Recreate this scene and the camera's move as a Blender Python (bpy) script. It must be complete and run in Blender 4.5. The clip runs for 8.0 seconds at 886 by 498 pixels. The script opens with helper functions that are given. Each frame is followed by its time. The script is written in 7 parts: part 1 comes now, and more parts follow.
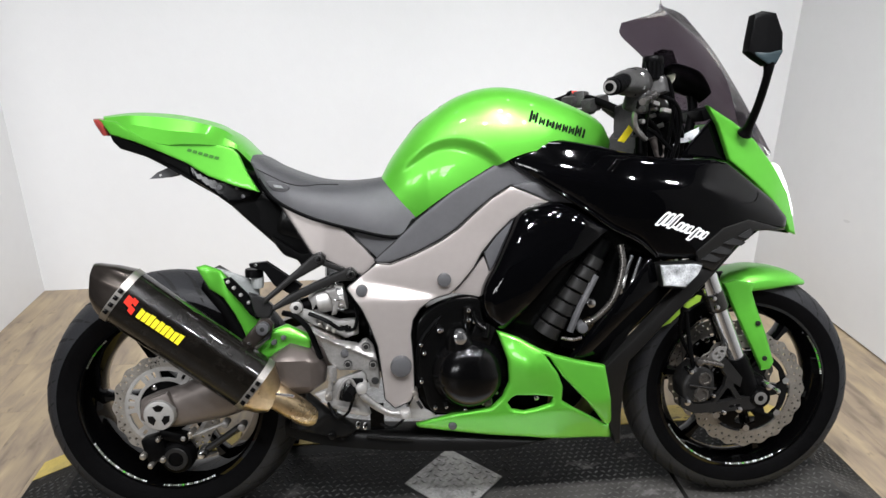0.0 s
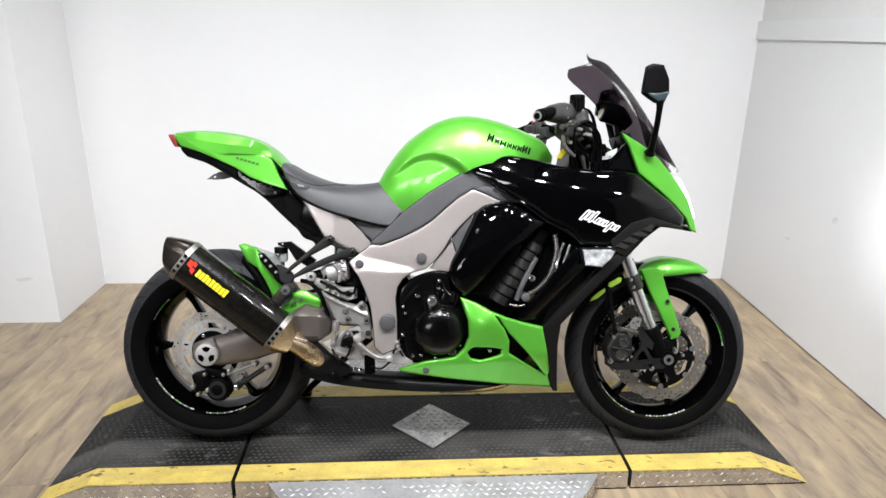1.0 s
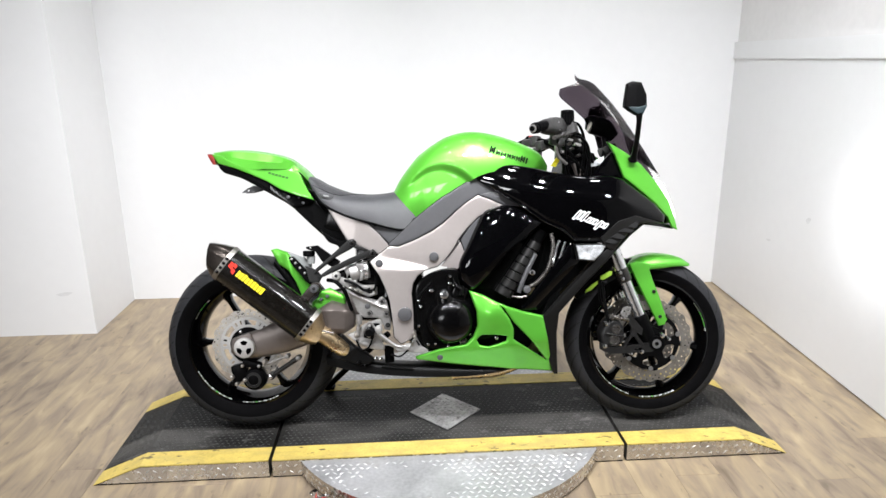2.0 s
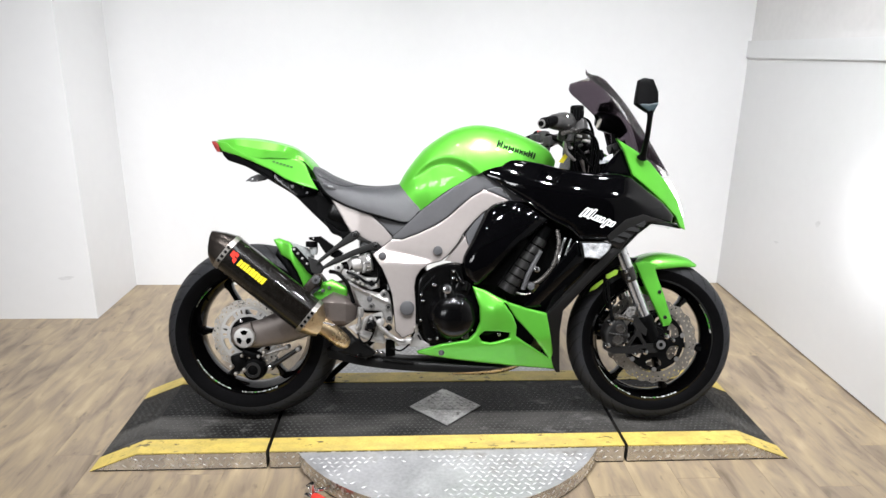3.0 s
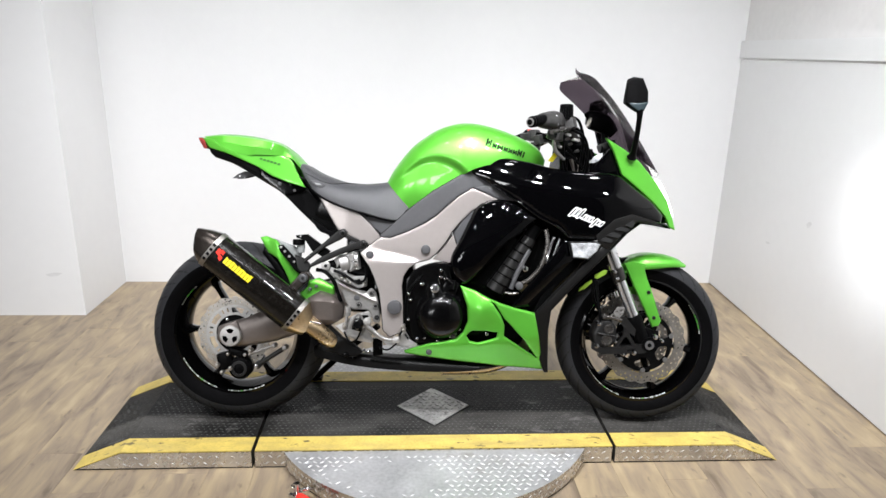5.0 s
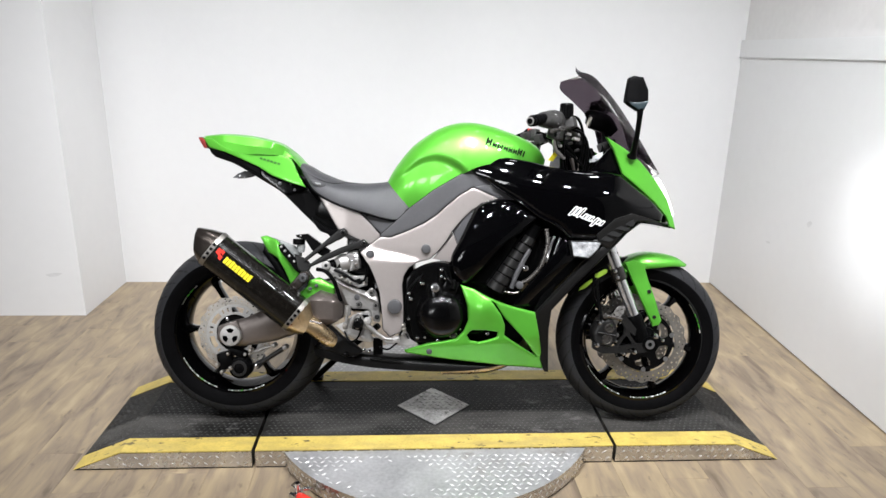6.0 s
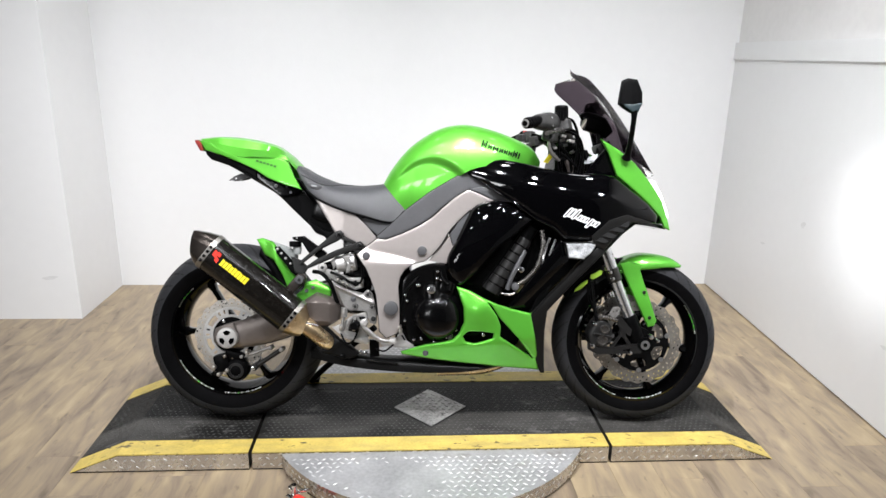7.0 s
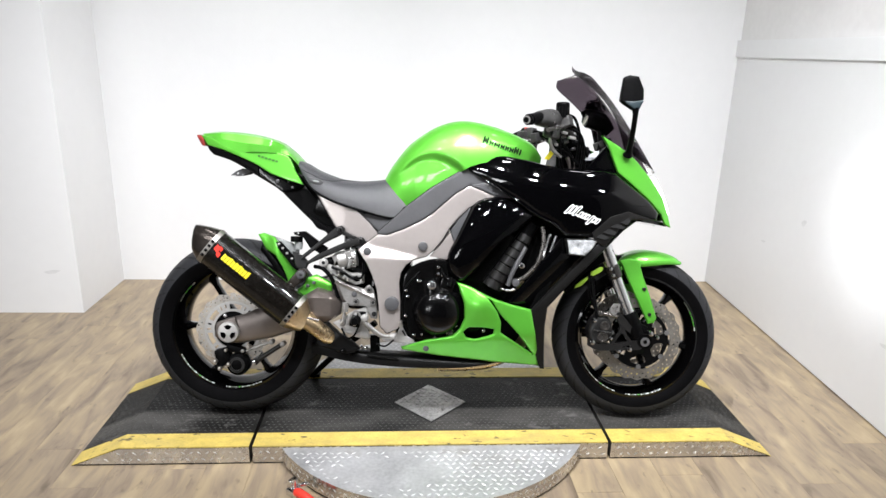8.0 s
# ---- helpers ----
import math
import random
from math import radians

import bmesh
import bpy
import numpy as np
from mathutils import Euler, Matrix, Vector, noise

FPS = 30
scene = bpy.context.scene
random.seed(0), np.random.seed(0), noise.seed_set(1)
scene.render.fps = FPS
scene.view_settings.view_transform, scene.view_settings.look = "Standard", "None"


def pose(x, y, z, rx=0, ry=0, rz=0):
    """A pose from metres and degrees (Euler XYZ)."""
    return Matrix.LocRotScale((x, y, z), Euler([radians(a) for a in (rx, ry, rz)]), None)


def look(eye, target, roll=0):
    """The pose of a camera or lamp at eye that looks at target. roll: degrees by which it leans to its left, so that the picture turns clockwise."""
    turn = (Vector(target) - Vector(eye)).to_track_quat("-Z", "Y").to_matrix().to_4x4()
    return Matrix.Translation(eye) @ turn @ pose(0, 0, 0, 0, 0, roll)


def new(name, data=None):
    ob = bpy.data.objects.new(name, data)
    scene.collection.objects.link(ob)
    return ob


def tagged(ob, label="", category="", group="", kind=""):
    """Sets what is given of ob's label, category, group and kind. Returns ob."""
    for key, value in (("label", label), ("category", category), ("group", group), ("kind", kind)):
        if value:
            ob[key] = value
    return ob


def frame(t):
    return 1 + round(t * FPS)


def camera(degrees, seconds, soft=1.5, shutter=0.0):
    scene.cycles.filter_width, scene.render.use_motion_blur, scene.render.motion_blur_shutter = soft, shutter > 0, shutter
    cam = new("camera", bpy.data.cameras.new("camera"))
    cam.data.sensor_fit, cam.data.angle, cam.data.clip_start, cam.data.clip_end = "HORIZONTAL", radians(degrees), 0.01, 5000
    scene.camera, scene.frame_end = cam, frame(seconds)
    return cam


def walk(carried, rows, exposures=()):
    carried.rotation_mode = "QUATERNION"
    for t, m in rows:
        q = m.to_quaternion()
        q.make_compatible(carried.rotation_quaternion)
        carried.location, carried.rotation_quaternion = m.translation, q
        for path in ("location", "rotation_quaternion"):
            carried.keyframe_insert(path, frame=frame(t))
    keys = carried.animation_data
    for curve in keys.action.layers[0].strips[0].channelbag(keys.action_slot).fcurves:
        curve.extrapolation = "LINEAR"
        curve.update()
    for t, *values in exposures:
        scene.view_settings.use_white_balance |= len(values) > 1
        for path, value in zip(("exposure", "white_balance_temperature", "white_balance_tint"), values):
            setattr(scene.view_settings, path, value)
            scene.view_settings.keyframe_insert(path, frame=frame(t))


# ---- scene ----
cam = camera(67.8, 8.0)
PATH = [
    (0, (-0.193, -1.438, 1.305), (0.013, 0.415, 0.582), 0.3),
    (0.2, (-0.182, -1.560, 1.325), (0.079, 0.290, 0.609), 0.4),
    (0.3, (-0.182, -1.617, 1.327), (0.052, 0.224, 0.598), 0.1),
    (0.5, (-0.174, -1.715, 1.333), (0.063, 0.149, 0.648), -0.9),
    (0.8, (-0.138, -1.872, 1.335), (0.022, 0.013, 0.690), 0.2),
    (1, (-0.101, -1.963, 1.348), (0.026, -0.067, 0.724), 0.9),
    (1.2, (-0.095, -2.036, 1.350), (0.024, -0.128, 0.759), 0.8),
    (1.5, (-0.103, -2.132, 1.351), (0.038, -0.225, 0.765), -0.7),
    (1.8, (-0.117, -2.204, 1.345), (0.040, -0.291, 0.783), 0.7),
    (2, (-0.146, -2.231, 1.345), (-0.023, -0.312, 0.794), -0.5),
    (2.2, (-0.155, -2.238, 1.346), (-0.053, -0.321, 0.782), -0.5),
    (3.3, (-0.137, -2.192, 1.340), (-0.026, -0.282, 0.761), 1.3),
    (3.5, (-0.131, -2.189, 1.339), (-0.028, -0.282, 0.746), 1.4),
    (4, (-0.125, -2.191, 1.340), (-0.020, -0.279, 0.764), 1.3),
    (4.5, (-0.119, -2.194, 1.341), (-0.007, -0.281, 0.769), 1.3),
    (4.7, (-0.117, -2.193, 1.342), (0.004, -0.282, 0.764), 1.4),
    (5.8, (-0.115, -2.190, 1.339), (0.005, -0.279, 0.761), 1.3),
    (6, (-0.116, -2.191, 1.337), (0.005, -0.279, 0.761), 1.3),
    (6.5, (-0.115, -2.195, 1.336), (0.018, -0.284, 0.760), 1.3),
    (7, (-0.114, -2.200, 1.338), (0.017, -0.287, 0.769), 1.2),
    (7.5, (-0.109, -2.202, 1.336), (0.022, -0.293, 0.753), 1.5),
    (8, (-0.114, -2.207, 1.336), (0.014, -0.296, 0.758), 1.5),
]
walk(cam, [(t, look(eye, target, roll)) for t, eye, target, roll in PATH],
     [(0.0, -0.2), (0.6, -0.15), (1.0, -0.05), (2.0, 0.1), (4.0, 0.05), (4.7, 0.02), (5.8, -0.08), (6.5, -0.12), (7.0, -0.05), (8.0, 0.08)])

# ---- world and lamps ----
sky = bpy.data.worlds.new("room_world")
sky.use_nodes = True
sky.node_tree.nodes["Background"].inputs[0].default_value = (0.9, 0.95, 1.0, 1)
sky.node_tree.nodes["Background"].inputs[1].default_value = 0.03
scene.world = sky


def lamp(name, x, y, z, size, power, aim, colour=(0.955, 0.965, 1.0), size_y=0.0, spread=180):
    data = bpy.data.lights.new(name, "AREA")
    data.shape, data.size, data.energy, data.color = ("RECTANGLE" if size_y else "DISK"), size, power, colour
    if size_y:
        data.size_y = size_y
    data.spread = radians(spread)
    ob = new(name, data)
    ob.matrix_world = look((x, y, z), aim)
    return ob


CEIL = 2.75
# rows of small ceiling spots: one in front turned towards the bay, one nearer and steep, one over the platform
for lx, ly, pw, ty, tz, sp in ((-2.3, -1.55, 1.5, 0.6, 0.45, 78), (-1.5, -1.45, 7.6, 0.6, 0.42, 78), (-0.75, -1.5, 8.6, 0.6, 0.42, 78), (0.0, -1.45, 9.2, 0.6, 0.45, 80), (0.75, -1.5, 9.4, 0.6, 0.5, 80), (1.4, -1.45, 8, 0.6, 0.55, 80),
                               (-1.1, -0.65, 5.6, -0.6, 0.0, 112), (0.0, -0.6, 5.6, -0.6, 0.0, 112), (1.1, -0.65, 5.6, -0.6, 0.0, 112),
                               (-1.0, 0.35, 1.4, 0.30, 0.0, 170), (-0.3, 0.3, 1.4, 0.25, 0.0, 170), (0.35, 0.35, 1.4, 0.30, 0.0, 170), (1.0, 0.3, 1.4, 0.25, 0.0, 170)):
    lamp("ceiling_spot", lx, ly, CEIL - 0.03, 0.11, pw * 1.07, (lx * 0.9, ty, tz), spread=sp)
# two more unseen ones, added to brighten the side walls
for lx, tx, pw in ((-0.2, 1.75, 19.0), (0.2, -1.75, 8.3)):
    lamp("ceiling_spot", lx, -0.95, CEIL - 0.03, 0.07, pw, (tx, 0.5 if tx > 0 else 1.2, 0.6 if tx > 0 else 0.4), spread=95)
# a narrow one added to lift the left return
lamp("ceiling_spot", 0.9, -0.3, CEIL - 0.03, 0.07, 4.0, (-1.75, 1.3, 0.9), spread=52)
# two unseen fill lamps added far behind the bay, after window-like tank reflections
# set far left, where their reflections clear the black side panels
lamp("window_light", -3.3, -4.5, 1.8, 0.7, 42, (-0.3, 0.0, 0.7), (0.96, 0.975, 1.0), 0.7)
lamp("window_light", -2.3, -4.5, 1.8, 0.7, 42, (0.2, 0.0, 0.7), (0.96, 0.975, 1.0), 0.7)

# ---- materials ----


def material(name, colour, rough=0.5, metal=0.0, coat=0.0, vary=0.0, scale=8.0, bump=0.0, bump_scale=60.0, rough_vary=0.0, stretch=None,
             spec=0.5, per_object=0.0, transmission=0.0, emit=0.0, ior=1.45):
    m = bpy.data.materials.new(name)
    m.use_nodes = True
    nt = m.node_tree
    b = nt.nodes["Principled BSDF"]
    b.inputs["Base Color"].default_value = (*colour, 1)
    b.inputs["Roughness"].default_value = rough
    b.inputs["Metallic"].default_value = metal
    b.inputs["Coat Weight"].default_value = coat
    b.inputs["Coat Roughness"].default_value = 0.04
    b.inputs["Specular IOR Level"].default_value = spec
    b.inputs["Transmission Weight"].default_value = transmission
    b.inputs["IOR"].default_value = ior
    if emit:
        b.inputs["Emission Color"].default_value = (1, 1, 1, 1)
        b.inputs["Emission Strength"].default_value = emit
    tex = nt.nodes.new("ShaderNodeTexCoord")
    src = tex.outputs["Object"]
    if stretch:
        mp = nt.nodes.new("ShaderNodeMapping")
        mp.inputs["Scale"].default_value = stretch
        nt.links.new(src, mp.inputs[0])
        src = mp.outputs[0]
    if vary or rough_vary:
        n1 = nt.nodes.new("ShaderNodeTexNoise")
        n1.inputs["Scale"].default_value, n1.inputs["Detail"].default_value = scale, 6
        n2 = nt.nodes.new("ShaderNodeTexNoise")
        n2.inputs["Scale"].default_value, n2.inputs["Detail"].default_value = scale * 9, 3
        nt.links.new(src, n1.inputs["Vector"])
        nt.links.new(src, n2.inputs["Vector"])
        mix = nt.nodes.new("ShaderNodeMath")
        mix.operation = "MULTIPLY_ADD"
        mix.inputs[1].default_value = 0.4
        nt.links.new(n2.outputs["Fac"], mix.inputs[0])
        half = nt.nodes.new("ShaderNodeMath")
        half.operation = "MULTIPLY"
        half.inputs[1].default_value = 0.6
        nt.links.new(n1.outputs["Fac"], half.inputs[0])
        nt.links.new(half.outputs[0], mix.inputs[2])
        if vary:
            hsv = nt.nodes.new("ShaderNodeHueSaturation")
            hsv.inputs["Color"].default_value = (*colour, 1)
            rng = nt.nodes.new("ShaderNodeMapRange")
            rng.inputs["From Min"].default_value, rng.inputs["From Max"].default_value = 0.3, 0.7
            rng.inputs["To Min"].default_value, rng.inputs["To Max"].default_value = 1 - vary, 1 + vary
            nt.links.new(mix.outputs[0], rng.inputs["Value"])
            nt.links.new(rng.outputs[0], hsv.inputs["Value"])
            nt.links.new(hsv.outputs[0], b.inputs["Base Color"])
        if rough_vary:
            rr = nt.nodes.new("ShaderNodeMapRange")
            rr.inputs["From Min"].default_value, rr.inputs["From Max"].default_value = 0.3, 0.7
            rr.inputs["To Min"].default_value, rr.inputs["To Max"].default_value = max(0.02, rough - rough_vary), rough + rough_vary
            nt.links.new(mix.outputs[0], rr.inputs["Value"])
            nt.links.new(rr.outputs[0], b.inputs["Roughness"])
    if bump:
        nb = nt.nodes.new("ShaderNodeTexNoise")
        nb.inputs["Scale"].default_value, nb.inputs["Detail"].default_value = bump_scale, 4
        nt.links.new(src, nb.inputs["Vector"])
        bp = nt.nodes.new("ShaderNodeBump")
        bp.inputs["Strength"].default_value, bp.inputs["Distance"].default_value = bump, 0.002
        nt.links.new(nb.outputs["Fac"], bp.inputs["Height"])
        nt.links.new(bp.outputs[0], b.inputs["Normal"])
    return m


GREEN = material("lime_metallic_paint", (0.104, 0.440, 0.040), 0.37, 0.56, 0.4, 0.05, 5, 0.02, 900)
BLACK = material("gloss_black_paint", (0.0008, 0.0008, 0.0010), 0.035, 0.0, 0.0, 0.1, 6, spec=0.36)
SATIN = material("satin_black_plastic", (0.0017, 0.0017, 0.0018), 0.34, 0.0, 0.0, 0.2, 12, 0.15, 500, spec=0.055)
GREYP = material("dark_grey_plastic", (0.052, 0.052, 0.055), 0.48, 0.0, 0.0, 0.12, 9, 0.2, 700)
SEAT = material("grey_black_vinyl", (0.042, 0.042, 0.045), 0.40, 0.0, 0.0, 0.15, 7, 0.5, 800)
SILVER = material("bronze_silver_paint", (0.345, 0.312, 0.297), 0.33, 0.5, 0.3, 0.05, 6, 0.03, 900)
ALU = material("cast_aluminium", (0.43, 0.42, 0.405), 0.38, 0.65, 0.0, 0.15, 14, 0.3, 300, 0.1)
CHROME = material("polished_steel", (0.75, 0.75, 0.76), 0.16, 1.0, 0.0, 0.1, 20, 0.0, 60, 0.06)
STEEL = material("brake_disc_steel", (0.37, 0.348, 0.315), 0.32, 0.9, 0.0, 0.25, 25, 0.1, 300, 0.1)
BRONZE = material("heat_tinted_titanium", (0.47, 0.36, 0.22), 0.3, 0.95, 0.0, 0.25, 12, 0.05, 200, 0.1)
TITAN = material("brushed_titanium", (0.16, 0.15, 0.14), 0.28, 0.9, 0.0, 0.3, 10, 0.0, 60, 0.08)
SWING = material("grey_swingarm_paint", (0.165, 0.142, 0.130), 0.40, 0.5, 0.0, 0.12, 8, 0.1, 500)
RUBBER = material("tyre_rubber", (0.0025, 0.0025, 0.0027), 0.5, 0.0, 0.0, 0.25, 10, 0.4, 250, 0.08, spec=0.025)
TREADR = material("tyre_tread_rubber", (0.017, 0.0173, 0.019), 0.55, 0.0, 0.0, 0.25, 14, 0.5, 200, 0.08, spec=0.22)
SCUFF = material("wall_scuff", (0.60, 0.60, 0.60), 0.7, 0.0, 0.0, 0.1, 30)
# black laid on for the shade inside grooves, slots, holes and gaps
GROOVE = material("tyre_groove", (0.006, 0.006, 0.006), 0.9)
ENGINE = material("black_engine_paint", (0.002, 0.002, 0.002), 0.16, 0.0, 0.0, 0.2, 15, 0.06, 300, spec=0.2)
CARBON = material("carbon_sleeve", (0.0045, 0.0038, 0.003), 0.24, 0.0, 0.5, 0.5, 60, 0.1, 600, 0.08, spec=0.16)
SCREEN = material("smoked_screen", (0.029, 0.019, 0.027), 0.02, 0.0, 0.0, 0.0, transmission=0.97, ior=1.06)
MIRROR = material("mirror_glass", (0.5, 0.55, 0.58), 0.03, 1.0)
CLEARL = material("clear_lens", (0.40, 0.41, 0.42), 0.16, 0.25, 0.7, 0.9, 45, 0.5, 70)
REDL = material("red_lens", (0.22, 0.035, 0.03), 0.2, 0.0, 0.6)
WHITE_D = material("white_decal", (0.8, 0.8, 0.8), 0.35)
BLACK_D = material("black_decal", (0.004, 0.004, 0.004), 0.7, spec=0.1)
YELLOW_D = material("yellow_decal", (0.75, 0.62, 0.02), 0.35)
RED_D = material("red_decal", (0.75, 0.03, 0.015), 0.35)
GREEN_D = material("green_decal", (0.10, 0.55, 0.05), 0.35)
GREY_D = material("grey_decal", (0.20, 0.22, 0.18), 0.4)
YELLOW_P = material("worn_yellow_paint", (0.56, 0.425, 0.105), 0.5, 0.0, 0.0, 0.25, 16, 0.4, 120)
DECKB = material("black_tread_deck", (0.0050, 0.0050, 0.0048), 0.40, 0.0, 0.0, 0.8, 2.2, 0.3, 200, 0.1, stretch=(0.7, 2.2, 1.0), spec=0.12)
DECKT = material("worn_tread_tops", (0.042, 0.042, 0.040), 0.42, 0.0, 0.0, 0.9, 4, spec=0.35)
TREAD = material("bright_tread_plate", (0.49, 0.49, 0.495), 0.46, 0.55, 0.0, 0.28, 9, 0.2, 200, 0.1)
WALL = material("white_wall_paint", (0.68, 0.68, 0.68), 0.6, 0.0, 0.0, 0.02, 2.0, 0.15, 90)
DARKW = material("charcoal_wall_paint", (0.03, 0.03, 0.032), 0.8, 0.0, 0.0, 0.1, 3)
CEILM = material("grey_upper_paint", (0.66, 0.65, 0.64), 0.8, 0.0, 0.0, 0.05, 3)
GLOW = material("lit_headlamp_lens", (0.9, 0.9, 0.9), 0.2, emit=1.6)
REDP = material("red_plastic_grip", (0.70, 0.04, 0.025), 0.4, 0.0, 0.2, 0.1, 20)

POTM = material("pale_grey_plastic", (0.24, 0.25, 0.245), 0.35, 0.0, 0.0, 0.1, 12)
HANGM = material("dark_hanger_paint", (0.011, 0.0107, 0.0104), 0.34, 0.3, 0.0, 0.1, 12, 0.1, 500)
BRIGHT = material("bright_fork_steel", (0.66, 0.66, 0.67), 0.17, 0.95, 0.0, 0.05, 20)
STRIPM = material("lime_yellow_strip", (0.30, 0.50, 0.05), 0.4)
LUGM = material("dull_cast_lug", (0.27, 0.262, 0.252), 0.36, 0.65, 0.0, 0.3, 20, 0.2, 250)
CLUTCH = material("black_cover_enamel", (0.0013, 0.0013, 0.0014), 0.17, 0.0, 0.0, 0.2, 15, spec=0.30)
TAILP = material("black_tail_plastic", (0.0010, 0.0010, 0.0012), 0.09, 0.0, 0.0, 0.2, 12, spec=0.25)
CALM = material("grey_caliper_metal", (0.013, 0.0127, 0.0125), 0.34, 0.35, 0.0, 0.25, 25, 0.3, 300)
CAPM = material("smoked_end_cap", (0.075, 0.064, 0.056), 0.2, 0.85, 0.0, 0.4, 10, 0.0, 60, 0.06)
FACEM = material("instrument_bezel", (0.42, 0.38, 0.33), 0.5, 0.0, 0.0, 0.2, 30)
TEALG = material("mirror_lower_glass", (0.014, 0.024, 0.028), 0.32, 0.2)
FADED = material("faded_green_decal", (0.025, 0.13, 0.01), 0.5)
RIMB = material("gloss_black_wheel_paint", (0.001, 0.001, 0.0011), 0.05, 0.0, 0.0, 0.1, 8, spec=0.30)
BANDM = material("riveted_band_steel", (0.27, 0.255, 0.235), 0.42, 0.85, 0.0, 0.2, 25, 0.05, 200, 0.08)
SPARM = material("satin_charcoal_plastic", (0.0062, 0.0060, 0.0058), 0.40, 0.0, 0.0, 0.15, 12, 0.2, 500, spec=0.17)
STRAPM = material("brown_black_strap", (0.030, 0.024, 0.020), 0.35, 0.5, 0.0, 0.2, 15, 0.1, 300)
FORKM = material("dark_fork_anodising", (0.055, 0.053, 0.050), 0.22, 0.8, 0.0, 0.15, 15)
CHAMM = material("bronze_shield_paint", (0.105, 0.088, 0.079), 0.34, 0.6, 0.0, 0.12, 10, 0.05, 400)
GAPM = material("black_gap_strip", (0.004, 0.004, 0.004), 0.8)
# lighter than the disc plate, so that its tread marks stand out
RELM = material("polished_tread_tops", (0.74, 0.74, 0.74), 0.36, 0.65, 0.0, 0.2, 14, 0.1, 200)
LOZM = material("grimy_tread_plate", (0.33, 0.325, 0.315), 0.46, 0.6, 0.0, 0.6, 14, 0.3, 150, 0.1)
HOUSM = material("grey_switchgear_alloy", (0.048, 0.047, 0.046), 0.34, 0.4, 0.0, 0.5, 30, 0.1, 300)
PANM = material("satin_black_pan", (0.0042, 0.0041, 0.0040), 0.38, 0.0, 0.0, 0.25, 14, 0.2, 400, spec=0.12)
BEZEL = material("black_lamp_bezel", (0.003, 0.003, 0.003), 0.3)

SKIRTM = material("bright_skirt_plate", (0.60, 0.575, 0.54), 0.27, 0.9, 0.0, 0.22, 9, 0.2, 200, 0.08)
MARKM = material("raised_tread_mark", (0.60, 0.585, 0.56), 0.50, 0.6, 0.0, 0.15, 20)


def overlay(m, colour, mask):
    """Lays a second colour over a material's own, by a mask socket of its node tree."""
    nt = m.node_tree
    b = nt.nodes["Principled BSDF"]
    src = b.inputs["Base Color"].links[0].from_socket
    mix = nt.nodes.new("ShaderNodeMix")
    mix.data_type = "RGBA"
    nt.links.new(mask, mix.inputs["Factor"])
    nt.links.new(src, mix.inputs["A"])
    mix.inputs["B"].default_value = (*colour, 1)
    nt.links.new(mix.outputs["Result"], b.inputs["Base Color"])


def ranged(nt, src, f0, f1, t0=0.0, t1=1.0):
    r = nt.nodes.new("ShaderNodeMapRange")
    for key, v in (("From Min", f0), ("From Max", f1), ("To Min", t0), ("To Max", t1)):
        r.inputs[key].default_value = v
    nt.links.new(src, r.inputs["Value"])
    return r.outputs[0]


def noise(nt, scale, stretch=(1, 1, 1), detail=6):
    tc, mp, n = nt.nodes.new("ShaderNodeTexCoord"), nt.nodes.new("ShaderNodeMapping"), nt.nodes.new("ShaderNodeTexNoise")
    mp.inputs["Scale"].default_value = stretch
    n.inputs["Scale"].default_value, n.inputs["Detail"].default_value = scale, detail
    nt.links.new(tc.outputs["Object"], mp.inputs[0])
    nt.links.new(mp.outputs[0], n.inputs["Vector"])
    return n.outputs["Fac"]


def times(nt, *socks):
    out = socks[0]
    for q in socks[1:]:
        m = nt.nodes.new("ShaderNodeMath")
        m.operation = "MULTIPLY"
        nt.links.new(out, m.inputs[0])
        nt.links.new(q, m.inputs[1])
        out = m.outputs[0]
    return out


# dust and light beyond the bike's shadow, painted on the deck's front half
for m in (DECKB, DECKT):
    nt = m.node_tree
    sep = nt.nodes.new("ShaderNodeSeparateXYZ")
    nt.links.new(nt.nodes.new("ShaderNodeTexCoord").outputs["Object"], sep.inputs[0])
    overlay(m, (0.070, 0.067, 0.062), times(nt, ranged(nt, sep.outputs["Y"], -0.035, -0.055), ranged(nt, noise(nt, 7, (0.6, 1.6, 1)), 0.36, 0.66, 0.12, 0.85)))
    # pale streaks and scuffs over it
    overlay(m, (0.11, 0.105, 0.10), times(nt, ranged(nt, noise(nt, 26, (0.5, 1.0, 1)), 0.60, 0.72), ranged(nt, noise(nt, 3), 0.45, 0.6)))
# chips and black scuffs in the yellow paint
nt = YELLOW_P.node_tree
overlay(YELLOW_P, (0.035, 0.030, 0.020), times(nt, ranged(nt, noise(nt, 42, (0.6, 1.2, 1)), 0.60, 0.66), ranged(nt, noise(nt, 4.5), 0.46, 0.56)))
overlay(YELLOW_P, (0.36, 0.28, 0.10), ranged(nt, noise(nt, 11, (0.5, 2.0, 1)), 0.48, 0.72, 0.0, 0.7))
# dirt on the bright plates
overlay(LOZM, (0.045, 0.042, 0.038), times(LOZM.node_tree, ranged(LOZM.node_tree, noise(LOZM.node_tree, 34), 0.57, 0.68, 0.0, 0.85), ranged(LOZM.node_tree, noise(LOZM.node_tree, 8), 0.40, 0.55)))
for m in (TREAD, SKIRTM):
    nt = m.node_tree
    overlay(m, (0.20, 0.175, 0.14), times(nt, ranged(nt, noise(nt, 18), 0.52, 0.74, 0.0, 0.7), ranged(nt, noise(nt, 3), 0.40, 0.60)))

